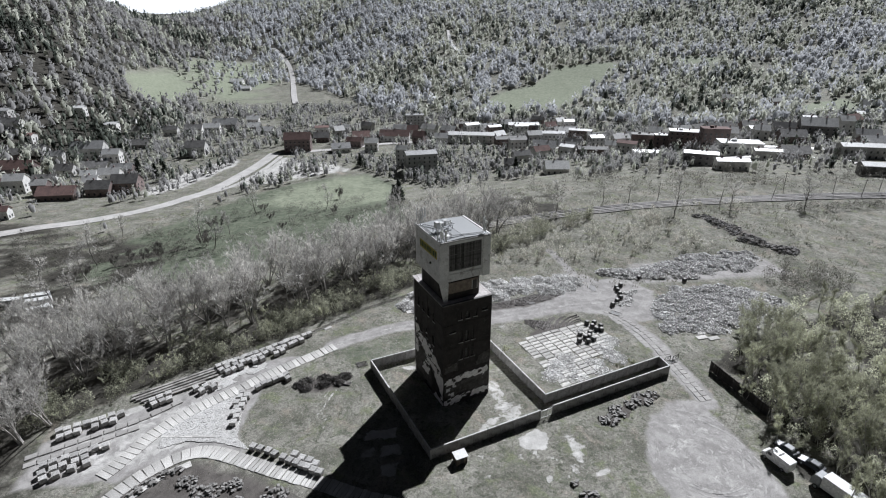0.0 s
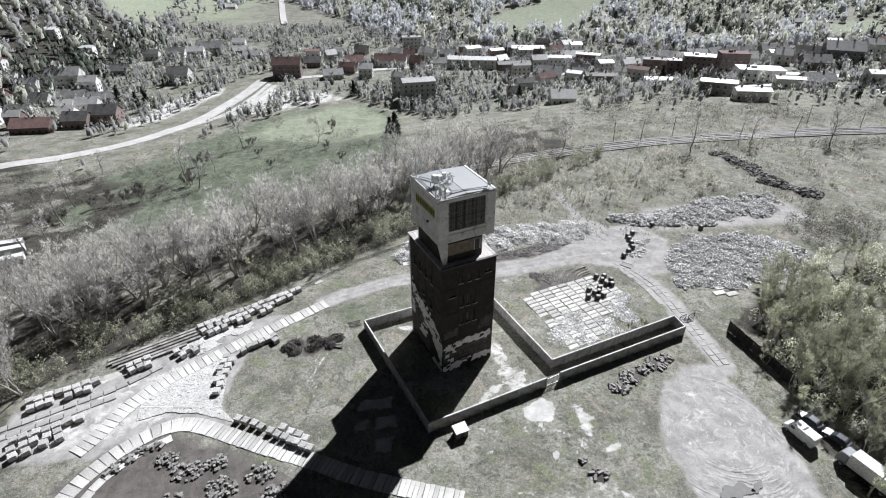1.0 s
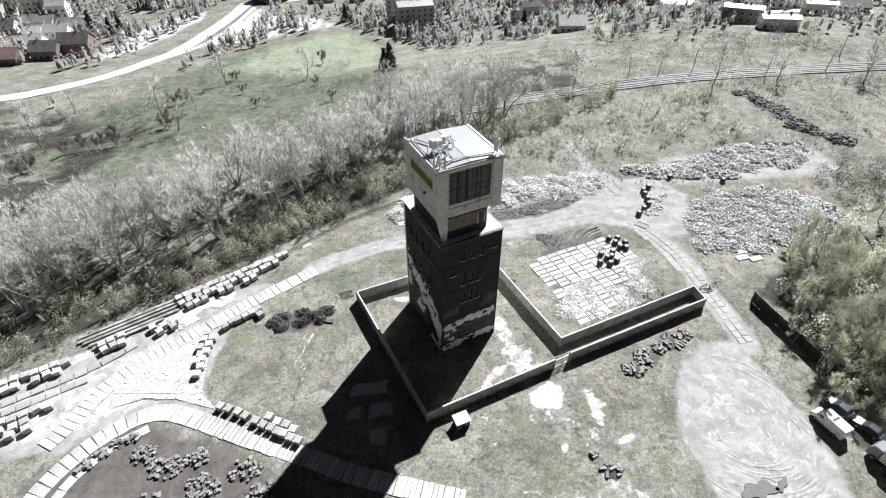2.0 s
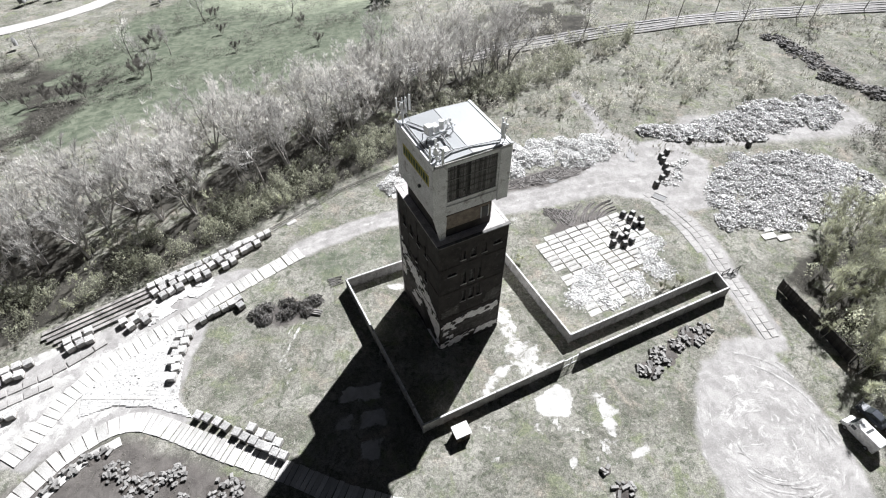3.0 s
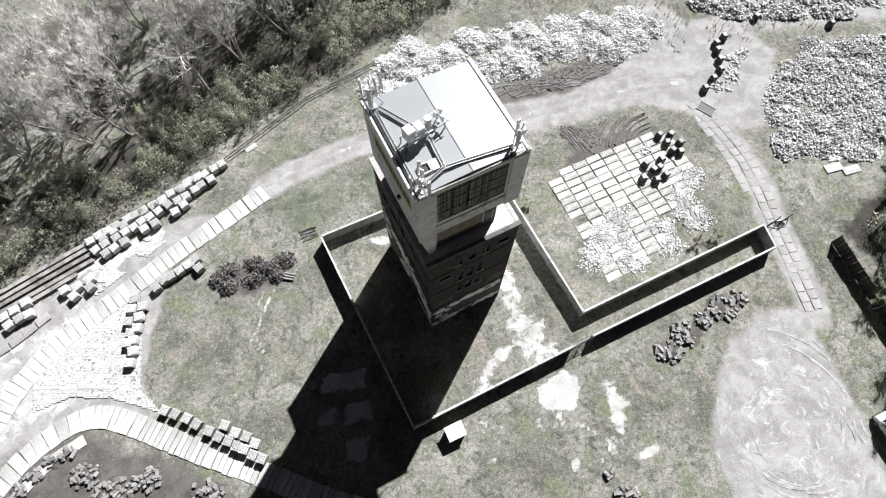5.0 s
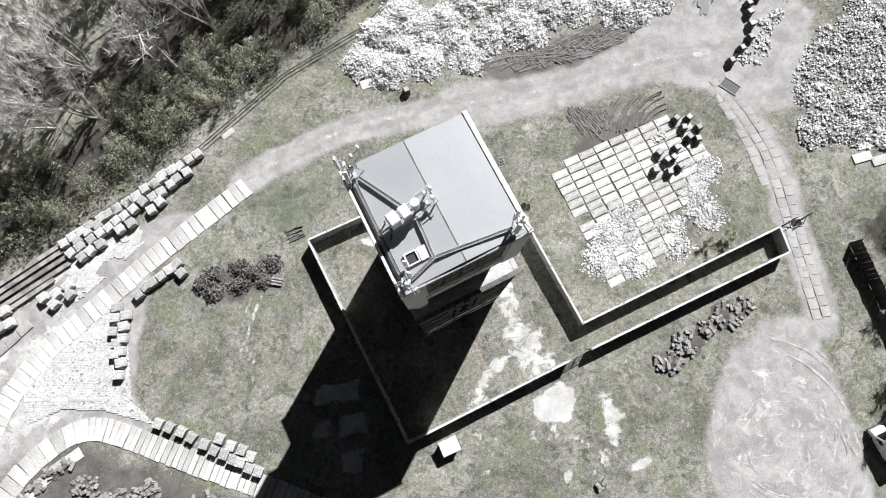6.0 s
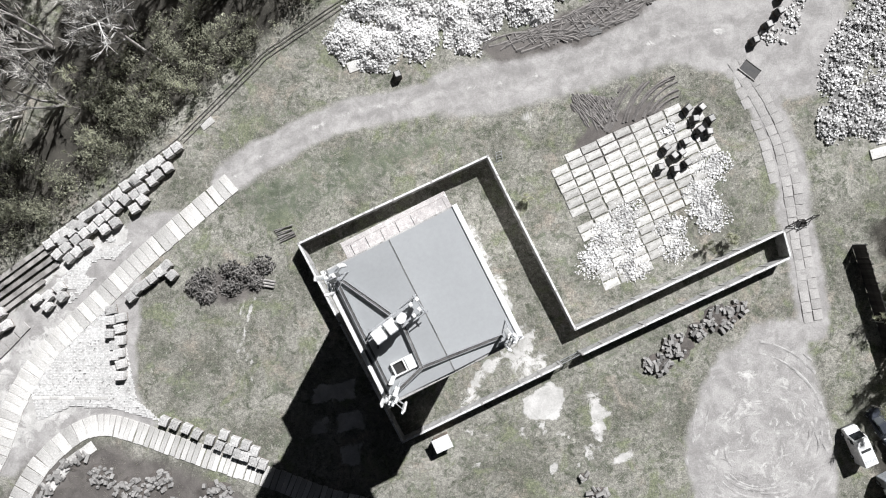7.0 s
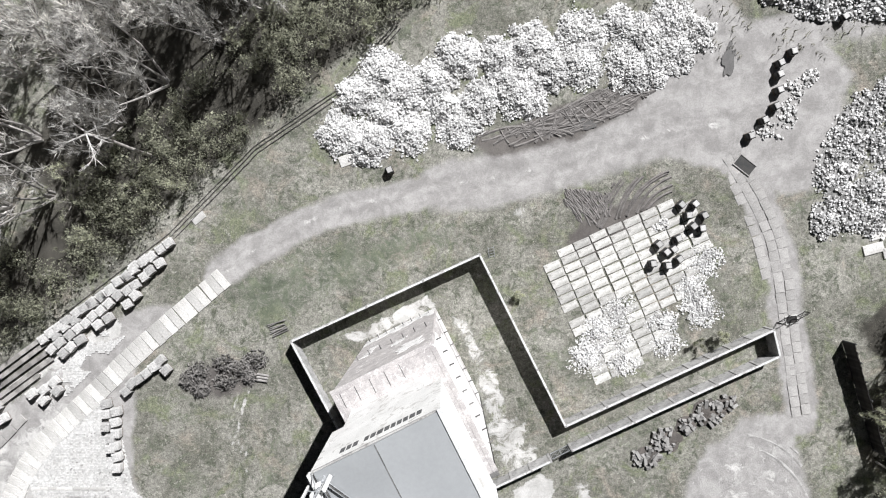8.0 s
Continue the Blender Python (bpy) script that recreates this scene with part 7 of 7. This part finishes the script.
# ---- vehicles, fences and small things ----
M_VAN = surface("white_paint", (0.78, 0.78, 0.77), (0.72, 0.72, 0.71), 1.5, 0.3, rough=0.35, bump=0.02)
M_CARBLUE = surface("dark_car_paint", (0.05, 0.055, 0.07), (0.035, 0.04, 0.05), 1.0, 0.2, rough=0.3, bump=0.0)
M_CARGREY = surface("silver_car_paint", (0.28, 0.29, 0.30), (0.24, 0.25, 0.26), 1.0, 0.2, rough=0.3, bump=0.0)


def profile(bm, outline, half, bevel=0.06):
    """A body drawn in side view (x, z) and given width."""
    a = [bm.verts.new((x, -half, z)) for x, z in outline]
    b = [bm.verts.new((x, half, z)) for x, z in outline]
    bm.faces.new(a[::-1])
    bm.faces.new(b)
    for i in range(len(a)):
        j = (i + 1) % len(a)
        bm.faces.new((a[i], a[j], b[j], b[i]))
    bmesh.ops.recalc_face_normals(bm, faces=bm.faces[:])
    bmesh.ops.bevel(bm, geom=bm.edges[:], offset=bevel, segments=2, affect="EDGES")


def wheels(ob, xs, half, r):
    for x in xs:
        for s in (-1, 1):
            tyre = part("wheel", rods(((x, s * half - 0.12, r), (x, s * half + 0.12, r), r), sides=14), M_BLACK, ob)
            part("rim", rods(((x, s * (half + 0.125), r), (x, s * (half + 0.14), r), r * 0.55), sides=10), M_STEEL, tyre)


def van(m):
    ob = thing("van", m, "white high-roofed delivery van parked on bare earth", "van")
    bm = bmesh.new()
    profile(bm, [(-2.6, 0.4), (-2.6, 2.4), (1.35, 2.4), (1.95, 1.4), (2.6, 1.15), (2.65, 0.45)], 0.98, 0.06)
    part("body", bm, M_VAN, ob, "white van body")
    bm = bmesh.new()
    q = [bm.verts.new(p) for p in ((1.47, -0.8, 2.28), (1.47, 0.8, 2.28), (1.98, 0.85, 1.43), (1.98, -0.85, 1.43))]
    bm.faces.new(q)
    bmesh.ops.solidify(bm, geom=bm.faces[:], thickness=-0.03)
    part("windscreen", bm, M_GLASS, ob)
    part("roof_vent", box(-0.5, -0.15, -0.7, 0.7, 2.402, 2.43), M_BLACK, ob, "dark strip across the roof")
    for s in (-1, 1):
        part("side_window", box(0.75, 1.45, s * 0.985 - 0.015, s * 0.985 + 0.015, 1.4, 2.0), M_GLASS, ob)
        part("mirror", box(1.5, 1.62, s * 1.1 - 0.1, s * 1.1 + 0.1, 1.4, 1.7, 0.02), M_BLACK, ob)
        part("headlight", box(2.56, 2.67, s * 0.7 - 0.15, s * 0.7 + 0.15, 0.8, 1.0, 0.02), M_ANTENNA, ob)
    part("bumper", box(2.55, 2.75, -0.95, 0.95, 0.35, 0.62, 0.04), M_BLACK, ob)
    for k in range(3):
        part("roof_rib", box(-2.1 + 0.16 * k, -2.04 + 0.16 * k, -0.8, 0.8, 2.402, 2.425), M_STEEL, ob)
    wheels(ob, (-1.6, 1.75), 0.9, 0.36)


def truck(m):
    ob = thing("box_truck", m, "long truck with a white box body under the trees", "truck")
    part("box_body", box(-4.2, 2.6, -1.2, 1.2, 0.95, 3.4, 0.06), M_VAN, ob, "white box body")
    for k in range(7):
        part("roof_bow", box(-3.9 + k, -3.84 + k, -1.15, 1.15, 3.402, 3.43), M_STEEL, ob)
    bm = bmesh.new()
    profile(bm, [(2.7, 0.5), (2.7, 2.7), (3.9, 2.7), (4.3, 1.7), (4.4, 0.5)], 1.1, 0.1)
    part("cab", bm, M_CARGREY, ob)
    part("chassis", box(-4.1, 4.2, -0.5, 0.5, 0.6, 0.94), M_BLACK, ob)
    wheels(ob, (-2.8, -1.6, 3.3), 1.05, 0.48)


def car(m, paint, label):
    ob = thing("car", m, label, "car", "cars under the trees")
    bm = bmesh.new()
    profile(bm, [(-2.1, 0.3), (-2.15, 0.85), (-1.9, 0.95), (1.0, 0.95), (2.0, 0.8), (2.1, 0.35)], 0.86, 0.07)
    part("body", bm, paint, ob)
    bm = bmesh.new()
    profile(bm, [(-1.75, 0.93), (-1.3, 1.42), (0.2, 1.45), (0.95, 0.93)], 0.74, 0.06)
    cabin = part("cabin", bm, M_GLASS, ob, "dark glazed cabin")
    part("roof_panel", box(-1.2, 0.15, -0.62, 0.62, 1.452, 1.48, 0.01), paint, cabin)
    for s in (-1, 1):
        part("headlight", box(2.02, 2.12, s * 0.6 - 0.14, s * 0.6 + 0.14, 0.6, 0.74), M_ANTENNA, ob)
    wheels(ob, (-1.3, 1.3), 0.78, 0.31)


van(pose(60.9, 72.6, 0, 0, 0, 113))
truck(pose(66.6, 64.6, 0, 0, 0, 116))
car(pose(64.2, 75.6, 0, 0, 0, 118), M_CARBLUE, "dark blue car parked in the trees' shade")
car(pose(66.6, 71.8, 0, 0, 0, 122), M_CARBLUE, "dark car parked in the trees' shade")
for k, (x, y, turn) in enumerate(((-131, 152, 20), (-126, 146, 24), (-139, 150, 10), (-120, 138, 30))):
    z = float(height(x, y))
    ob = thing("shipping_trailer", pose(x, y, z, 0, 0, turn), "pale flat-roofed trailer in the scrapyard", "trailer", "trailers in the scrapyard")
    part("body", box(-3.4, 3.4, -1.15, 1.15, 0.8, 2.8, 0.05), M_VAN if k % 2 else M_CARGREY, ob)
    part("roof", box(-3.45, 3.45, -1.2, 1.2, 2.804, 2.88), M_ANTENNA, ob)
    part("chassis", box(-3.2, 3.2, -0.9, 0.9, 0.3, 0.79), M_BLACK, ob)


def dark_fence():
    """The tall dark board fence below the scrub."""
    rng = random.Random(9)
    (ax, ay), (bx, by) = (61.3, 100.3), (66.0, 84.6)
    length, turn = math.hypot(bx - ax, by - ay), math.degrees(math.atan2(by - ay, bx - ax))
    ob = thing("board_fence", pose(ax, ay, 0, 0, 0, turn), "tall dark weathered board fence beside the lane", "fence")
    for k in range(7):
        x = k * length / 6
        part("post", box(x - 0.09, x + 0.09, 0.05, 0.23, 0, 2.5), M_BLACK, ob)
    board = part("board", box(-0.174, 0.174, -0.03, 0.03, 0.02, 2.4), M_CHAR, ob)
    board.matrix_basis = pose(0.2, 0, 0)
    for k in range(1, int(length / 0.35)):
        share("board", board.data, ob, pose(0.2 + k * 0.35, rng.uniform(-0.02, 0.02), rng.uniform(-0.06, 0.06), rng.uniform(-1, 1), rng.uniform(-0.5, 0.5)))


M_CHAR = surface("tarred_board", (0.035, 0.033, 0.032), (0.055, 0.05, 0.048), 0.8, 0.08, vary=0.3)
dark_fence()


def lane_barrier():
    ob = thing("lane_gate", pose(52.0, 103.0, 0, 0, 0, 15), "open steel gate frames across the slab lane", "gate")
    for x in (0.0, 2.2):
        leaf = part("leaf", rods(((x, 0, 0.2), (x + 1.9, 0.5, 0.2), 0.06), ((x, 0, 1.3), (x + 1.9, 0.5, 1.3), 0.06), ((x, 0, 0), (x, 0, 1.4), 0.08), ((x + 1.9, 0.5, 0.1), (x + 1.9, 0.5, 1.35), 0.06), ((x, 0, 0.2), (x + 1.9, 0.5, 1.3), 0.04)), M_CHAR, ob)
    pit = thing("drain_grate", pose(54.0, 103.4, 0.06, 0, 0, 10), "dark drain grate set in the slab lane", "drain")
    bm = bmesh.new()
    for a in ((-0.9, 0.9, -0.6, -0.48), (-0.9, 0.9, 0.48, 0.6), (-0.9, -0.78, -0.48, 0.48), (0.78, 0.9, -0.48, 0.48)):
        cuboid(bm, *a, 0, 0.12)
    part("rim", bm, M_CONCRETE, pit)
    part("pit", box(-0.77, 0.77, -0.47, 0.47, 0.0, 0.04), M_DARK, pit)
    for k in range(8):
        part("bar", box(-0.7 + k * 0.2, -0.66 + k * 0.2, -0.47, 0.47, 0.05, 0.09), M_CHAR, pit)


lane_barrier()


def loading_pit():
    """A shallow open pit with a worn rim at the head of the slab lane."""
    ob = thing("inspection_pit", pose(47.1, 125.2, 0.05, 0, 0, -38), "open concrete pit with a dark inside at the head of the lane", "pit")
    bm = bmesh.new()
    for a in ((-1.5, 1.5, -0.95, -0.8), (-1.5, 1.5, 0.8, 0.95), (-1.5, -1.35, -0.8, 0.8), (1.35, 1.5, -0.8, 0.8)):
        cuboid(bm, *a, 0, 0.14, 0.02)
    part("rim", bm, M_DUSTY, ob)
    # a flat dark sheet stands in for the unlit inside of the pit
    part("water", box(-1.34, 1.34, -0.79, 0.79, 0.0, 0.06), M_DARK, ob, "dark sheet in place of the pit's shade")


loading_pit()


def puddle(x, y, turn, w, d, seed):
    rng = random.Random(seed)
    bm = bmesh.new()
    p, q = rng.uniform(0, 6), rng.uniform(0, 6)
    turns = [k * math.tau / 40 for k in range(40)]
    pts = [(w * math.cos(a) * s, d * math.sin(a) * s) for a, s in [(a, 0.85 + 0.2 * math.sin(2 * a + p) + 0.16 * math.sin(5 * a + q)) for a in turns]]
    ragged(bm, pts, 0.01, lambda u, v, t: Vector((u, v, t)), rng, 0.05, 2)
    ob = part("dark_patch", bm, M_WET)
    ob.matrix_basis = pose(x, y, 0.10, 0, 0, turn)
    tagged(ob, "dark damp patch of silt on the bare yard", "puddle", kind="structure")


M_WET = surface("damp_silt", (0.075, 0.07, 0.067), (0.10, 0.095, 0.09), 0.8, 0.12, rough=0.6)
puddle(44.7, 139.8, 75, 2.8, 0.9, 2)
puddle(45.4, 62.5, 10, 2.6, 1.6, 3)
puddle(49.0, 63.2, 40, 1.4, 0.7, 4)
puddle(25.0, 131.0, 10, 1.4, 0.8, 5)


def brushwood():
    """Cut branches lying in a tangled heap."""
    rng = random.Random(71)
    ob = thing("brush_pile", pose(-26.8, 95.9, 0), "tangled heap of cut dark branches on the grass", "brushwood")
    for cx, cy, r in BUSHES:
        bm = bmesh.new()
        for _ in range(210):
            a, f = rng.uniform(0, math.tau), math.sqrt(rng.random()) * rng.uniform(0.8, 1.25)
            p = Vector((cx + r * f * math.cos(a), cy + 0.8 * r * f * math.sin(a), 0.05 + 1.2 * max(0.1, 1.1 - f) * rng.random()))
            d = Vector((rng.gauss(0, 1), rng.gauss(0, 1), rng.gauss(0.2, 0.7))).normalized() * rng.uniform(0.15, 0.5)
            q = p + d
            q.z = max(0.04, q.z)
            rod(bm, p, q, rng.uniform(0.05, 0.15), rng.uniform(0.02, 0.08), sides=4)
        tagged(part("twig_tangle", bm, M_BRUSH, ob), kind="stuff")
    for k in range(3):
        part("log", rods(((5.0 + 0.1 * k, -0.6 + 0.4 * k, 0.25), (6.6 + 0.1 * k, -0.9 + 0.4 * k, 0.22), 0.16)), M_TIMBER, ob)


BUSHES = ((-4.5, -0.7, 1.5), (-3.1, 0.5, 1.6), (-3.0, -1.9, 1.4), (0.6, -0.8, 1.6), (0.5, 1.6, 1.5), (2.8, 1.0, 1.5), (4.9, 2.2, 1.6), (4.1, -0.2, 1.2))
M_BRUSH = surface("cut_branches", (0.24, 0.228, 0.215), (0.09, 0.085, 0.08), 0.8, 0.06)
brushwood()


def log_rack():
    rng = random.Random(5)
    ob = thing("log_pile", pose(-18.6, 102.6, 0, 0, 0, 20), "small stack of grey poles beside the wall corner", "logs")
    for k in range(8):
        y = -0.9 + 0.26 * k
        part("pole", rods(((-1.2 + rng.uniform(-0.2, 0.2), y, 0.12), (1.2 + rng.uniform(-0.2, 0.2), y + rng.uniform(-0.3, 0.3), 0.14 + 0.12 * (k % 2)), 0.08)), M_TIMBER, ob)


log_rack()
ladder = thing("short_ladder", pose(11.3, 112.3, 0, 0, 0, 15), "small bent steel frame standing against the wall", "ladder")
part("side_rail", rods(((0, 0, 0), (0.2, 1.6, 0.5), 0.04)), M_STEEL, ladder)
part("side_rail", rods(((0.8, 0, 0), (1.0, 1.6, 0.5), 0.04)), M_STEEL, ladder)
for k in range(4):
    part("rung", rods(((0.05 * k + 0.05, 0.4 * k + 0.2, 0.06 + 0.12 * k), (0.85 + 0.05 * k, 0.4 * k + 0.2, 0.06 + 0.12 * k), 0.03)), M_STEEL, ladder)


def leaning_birch():
    """A tall old birch, leaning over the ditch, with long bare white limbs."""
    rng = random.Random(15)
    x, y = -36.2, 127.0
    ob = thing("birch_tree", pose(x, y, float(height(x, y)) - 0.2), "tall leafless birch with long white limbs above the scrub", "tree")
    knots = [Vector(p) for p in ((0, 0, 0), (-0.3, 0.3, 4.0), (-1.0, 0.9, 7.6), (-2.2, 1.3, 10.6))]
    part("trunk", rods(*[(a, b, 0.30 - 0.06 * k, 0.24 - 0.06 * k) for k, (a, b) in enumerate(zip(knots, knots[1:]))], sides=8), M_BARK, ob, "rough dark trunk")
    for k in range(9):
        p = knots[2].lerp(knots[3], rng.uniform(0.1, 1.0))
        a = 0.3 + k * 0.7
        bm = bmesh.new()
        q = p + Vector((math.cos(a), math.sin(a), rng.uniform(0.25, 0.8))).normalized() * rng.uniform(2.8, 5.0)
        rod(bm, p, q, 0.11, 0.035, sides=5)
        for _ in range(11):
            s = p.lerp(q, rng.uniform(0.25, 1))
            rod(bm, s, s + (q - p).normalized() * 0.8 + Vector((rng.gauss(0, 0.6), rng.gauss(0, 0.6), rng.gauss(0.1, 0.4))), 0.045, 0.012, sides=3)
        part("branch", bm, M_WHITE_BARK, ob, "white-barked limb")


M_WHITE_BARK = surface("white_birch_bark", (0.60, 0.585, 0.56), (0.40, 0.385, 0.365), 0.8, 0.08)
leaning_birch()


def tyre_ridges(name, outline, count, seed, turns, label):
    """Soil thrown up between crossing wheel tracks: long low ridges."""
    rng = random.Random(seed)
    bm = bmesh.new()
    xs, ys = [p[0] for p in outline], [p[1] for p in outline]
    made = 0
    while made < count:
        x, y = rng.uniform(min(xs), max(xs)), rng.uniform(min(ys), max(ys))
        turn = radians(rng.choice(turns) + rng.uniform(-6, 6))
        bend = rng.choice((-0.05, 0.03, 0.06))
        if not inside(np.array(x), np.array(y), outline):
            continue
        made += 1
        last = None
        for k in range(22):
            if not inside(np.array(x), np.array(y), outline):
                break
            n = Vector((-math.sin(turn), math.cos(turn), 0))
            w, h = rng.uniform(0.18, 0.27), rng.uniform(0.10, 0.2)
            ring = [bm.verts.new(Vector((x, y, 0.0)) - n * w), bm.verts.new(Vector((x, y, h))), bm.verts.new(Vector((x, y, 0.0)) + n * w)]
            if last:
                bm.faces.new((last[0], last[1], ring[1], ring[0]))
                bm.faces.new((last[1], last[2], ring[2], ring[1]))
            last = ring
            x, y, turn = x + 0.6 * math.cos(turn), y + 0.6 * math.sin(turn), turn + bend
    bmesh.ops.recalc_face_normals(bm, faces=bm.faces[:])
    tagged(part(name, bm, M_RIDGE), label, "soil ridges", kind="stuff")


M_RIDGE = surface("churned_soil", (0.22, 0.205, 0.195), (0.15, 0.14, 0.133), 0.9, 0.1, bump=0.6)
tyre_ridges("soil_ridges", [(7.8, 127.9), (8.7, 129.6), (17.3, 131.4), (24.2, 134.6), (26.7, 135.9), (35.3, 136.3), (31.9, 133.4), (25, 130.0), (16.4, 127.8)], 115, 1, (12, 20, 28, 60, 125), "dark churned soil with crossing wheel ruts")
tyre_ridges("soil_ridges", [(21.9, 122.2), (21.6, 120), (25.4, 115.9), (28.4, 117), (28.6, 121.5)], 75, 2, (120, 128, 55), "dark churned soil with crossing straight ruts")


def curved_ruts(centre, r0, r1, outline, label):
    """Soil pressed up between wheel tracks that sweep round one point."""
    rng = random.Random(8)
    bm = bmesh.new()
    r = r0
    while r < r1:
        r += rng.uniform(0.55, 0.85)
        cx, cy, last = centre[0] + rng.uniform(-0.6, 0.6), centre[1] + rng.uniform(-0.6, 0.6), None
        for k in range(40):
            a = radians(70 + 3.4 * k)
            x, y = cx + r * math.cos(a), cy + r * math.sin(a)
            if not inside(np.array(x), np.array(y), outline):
                last = None
                continue
            n = Vector((math.cos(a), math.sin(a), 0)) * rng.uniform(0.17, 0.24)
            ring = [bm.verts.new(Vector((x, y, 0.0)) - n), bm.verts.new(Vector((x, y, rng.uniform(0.16, 0.26)))), bm.verts.new(Vector((x, y, 0.0)) + n)]
            if last:
                bm.faces.new((last[0], last[1], ring[1], ring[0]))
                bm.faces.new((last[1], last[2], ring[2], ring[1]))
            last = ring
    bmesh.ops.recalc_face_normals(bm, faces=bm.faces[:])
    tagged(part("soil_ridges", bm, M_RIDGE), label, "soil ridges", kind="stuff")


curved_ruts((39.5, 115.5), 2.5, 12.5, [(28.0, 117.6), (28.2, 123), (36.7, 124.5), (37.6, 123.2), (36.5, 120.2), (30, 117.6)], "dark churned soil with curving wheel ruts")


def ditch_rails():
    """Old rails and pipes along the ditch edge."""
    ob = thing("old_pipes", pose(0, 0, 0), "rusty old pipes lying along the ditch", "pipes")
    for k, off in enumerate((0.0, 0.55, 1.0)):
        for a, b in zip(DITCH[2:], DITCH[3:7]):
            n = Vector((-(b[1] - a[1]), b[0] - a[0])).normalized() * (off - 1.5)
            za, zb = float(height(a[0] + n.x, a[1] + n.y)) + 0.15, float(height(b[0] + n.x, b[1] + n.y)) + 0.15
            part("pipe", rods(((a[0] + n.x, a[1] + n.y, za), (b[0] + n.x, b[1] + n.y, zb), 0.06)), M_BRUSH, ob)


ditch_rails()


def tyre_marks(name, centre, radii, count, seed, label):
    """Low smeared tracks that turn round the bare circle."""
    rng = random.Random(seed)
    bm = bmesh.new()
    for _ in range(count):
        r, a = rng.uniform(*radii), rng.uniform(0, math.tau)
        sweep, grow_out = rng.uniform(0.4, 1.5), rng.uniform(-1.5, 2.5)
        cx, cy = centre[0] + rng.gauss(0, 1.5), centre[1] + rng.gauss(0, 2.5)
        for side in (0.0, 1.7):
            last = None
            for k in range(16):
                f = k / 15
                q, b = r + side + grow_out * f, a + sweep * f
                x, y = cx + q * math.cos(b), cy + q * math.sin(b)
                if not inside(np.array(x), np.array(y), TURNING):
                    last = None
                    continue
                n = Vector((math.cos(b), math.sin(b), 0)) * rng.uniform(0.10, 0.24)
                z = 0.012 + rng.uniform(0, 0.012)
                ring = [bm.verts.new(Vector((x, y, 0.0)) - n), bm.verts.new(Vector((x, y, z))), bm.verts.new(Vector((x, y, 0.0)) + n)]
                if last:
                    bm.faces.new((last[0], last[1], ring[1], ring[0]))
                    bm.faces.new((last[1], last[2], ring[2], ring[1]))
                last = ring
    bmesh.ops.recalc_face_normals(bm, faces=bm.faces[:])
    tagged(part(name, bm, M_TRACK), label, "wheel tracks", kind="stuff")


M_TRACK = surface("dusty_track", (0.46, 0.445, 0.43), (0.30, 0.288, 0.278), 1.5, 0.12, bump=0.5)
tyre_marks("wheel_tracks", (47.5, 73.0), (3.0, 12.5), 34, 12, "curving wheel tracks pressed into the bare circle")


def sky_backdrop():
    """Bright haze above the far pass."""
    m, n, l, p_node = graph("hazy_sky")
    e = n.new("ShaderNodeEmission")
    e.inputs["Color"].default_value, e.inputs["Strength"].default_value = (0.97, 0.98, 1.0, 1), 1.0
    l.new(e.outputs[0], n["Material Output"].inputs["Surface"])
    bm = bmesh.new()
    bm.faces.new([bm.verts.new(q) for q in ((-1500, 0, -100), (1500, 0, -100), (1500, 0, 700), (-1500, 0, 700))])
    ob = part("backdrop", bm, m)
    ob.matrix_basis = pose(-1500, 3300, 0, 0, 0, 25)
    tagged(ob, "bright hazy sky beyond the far pass", "sky", kind="structure")


sky_backdrop()
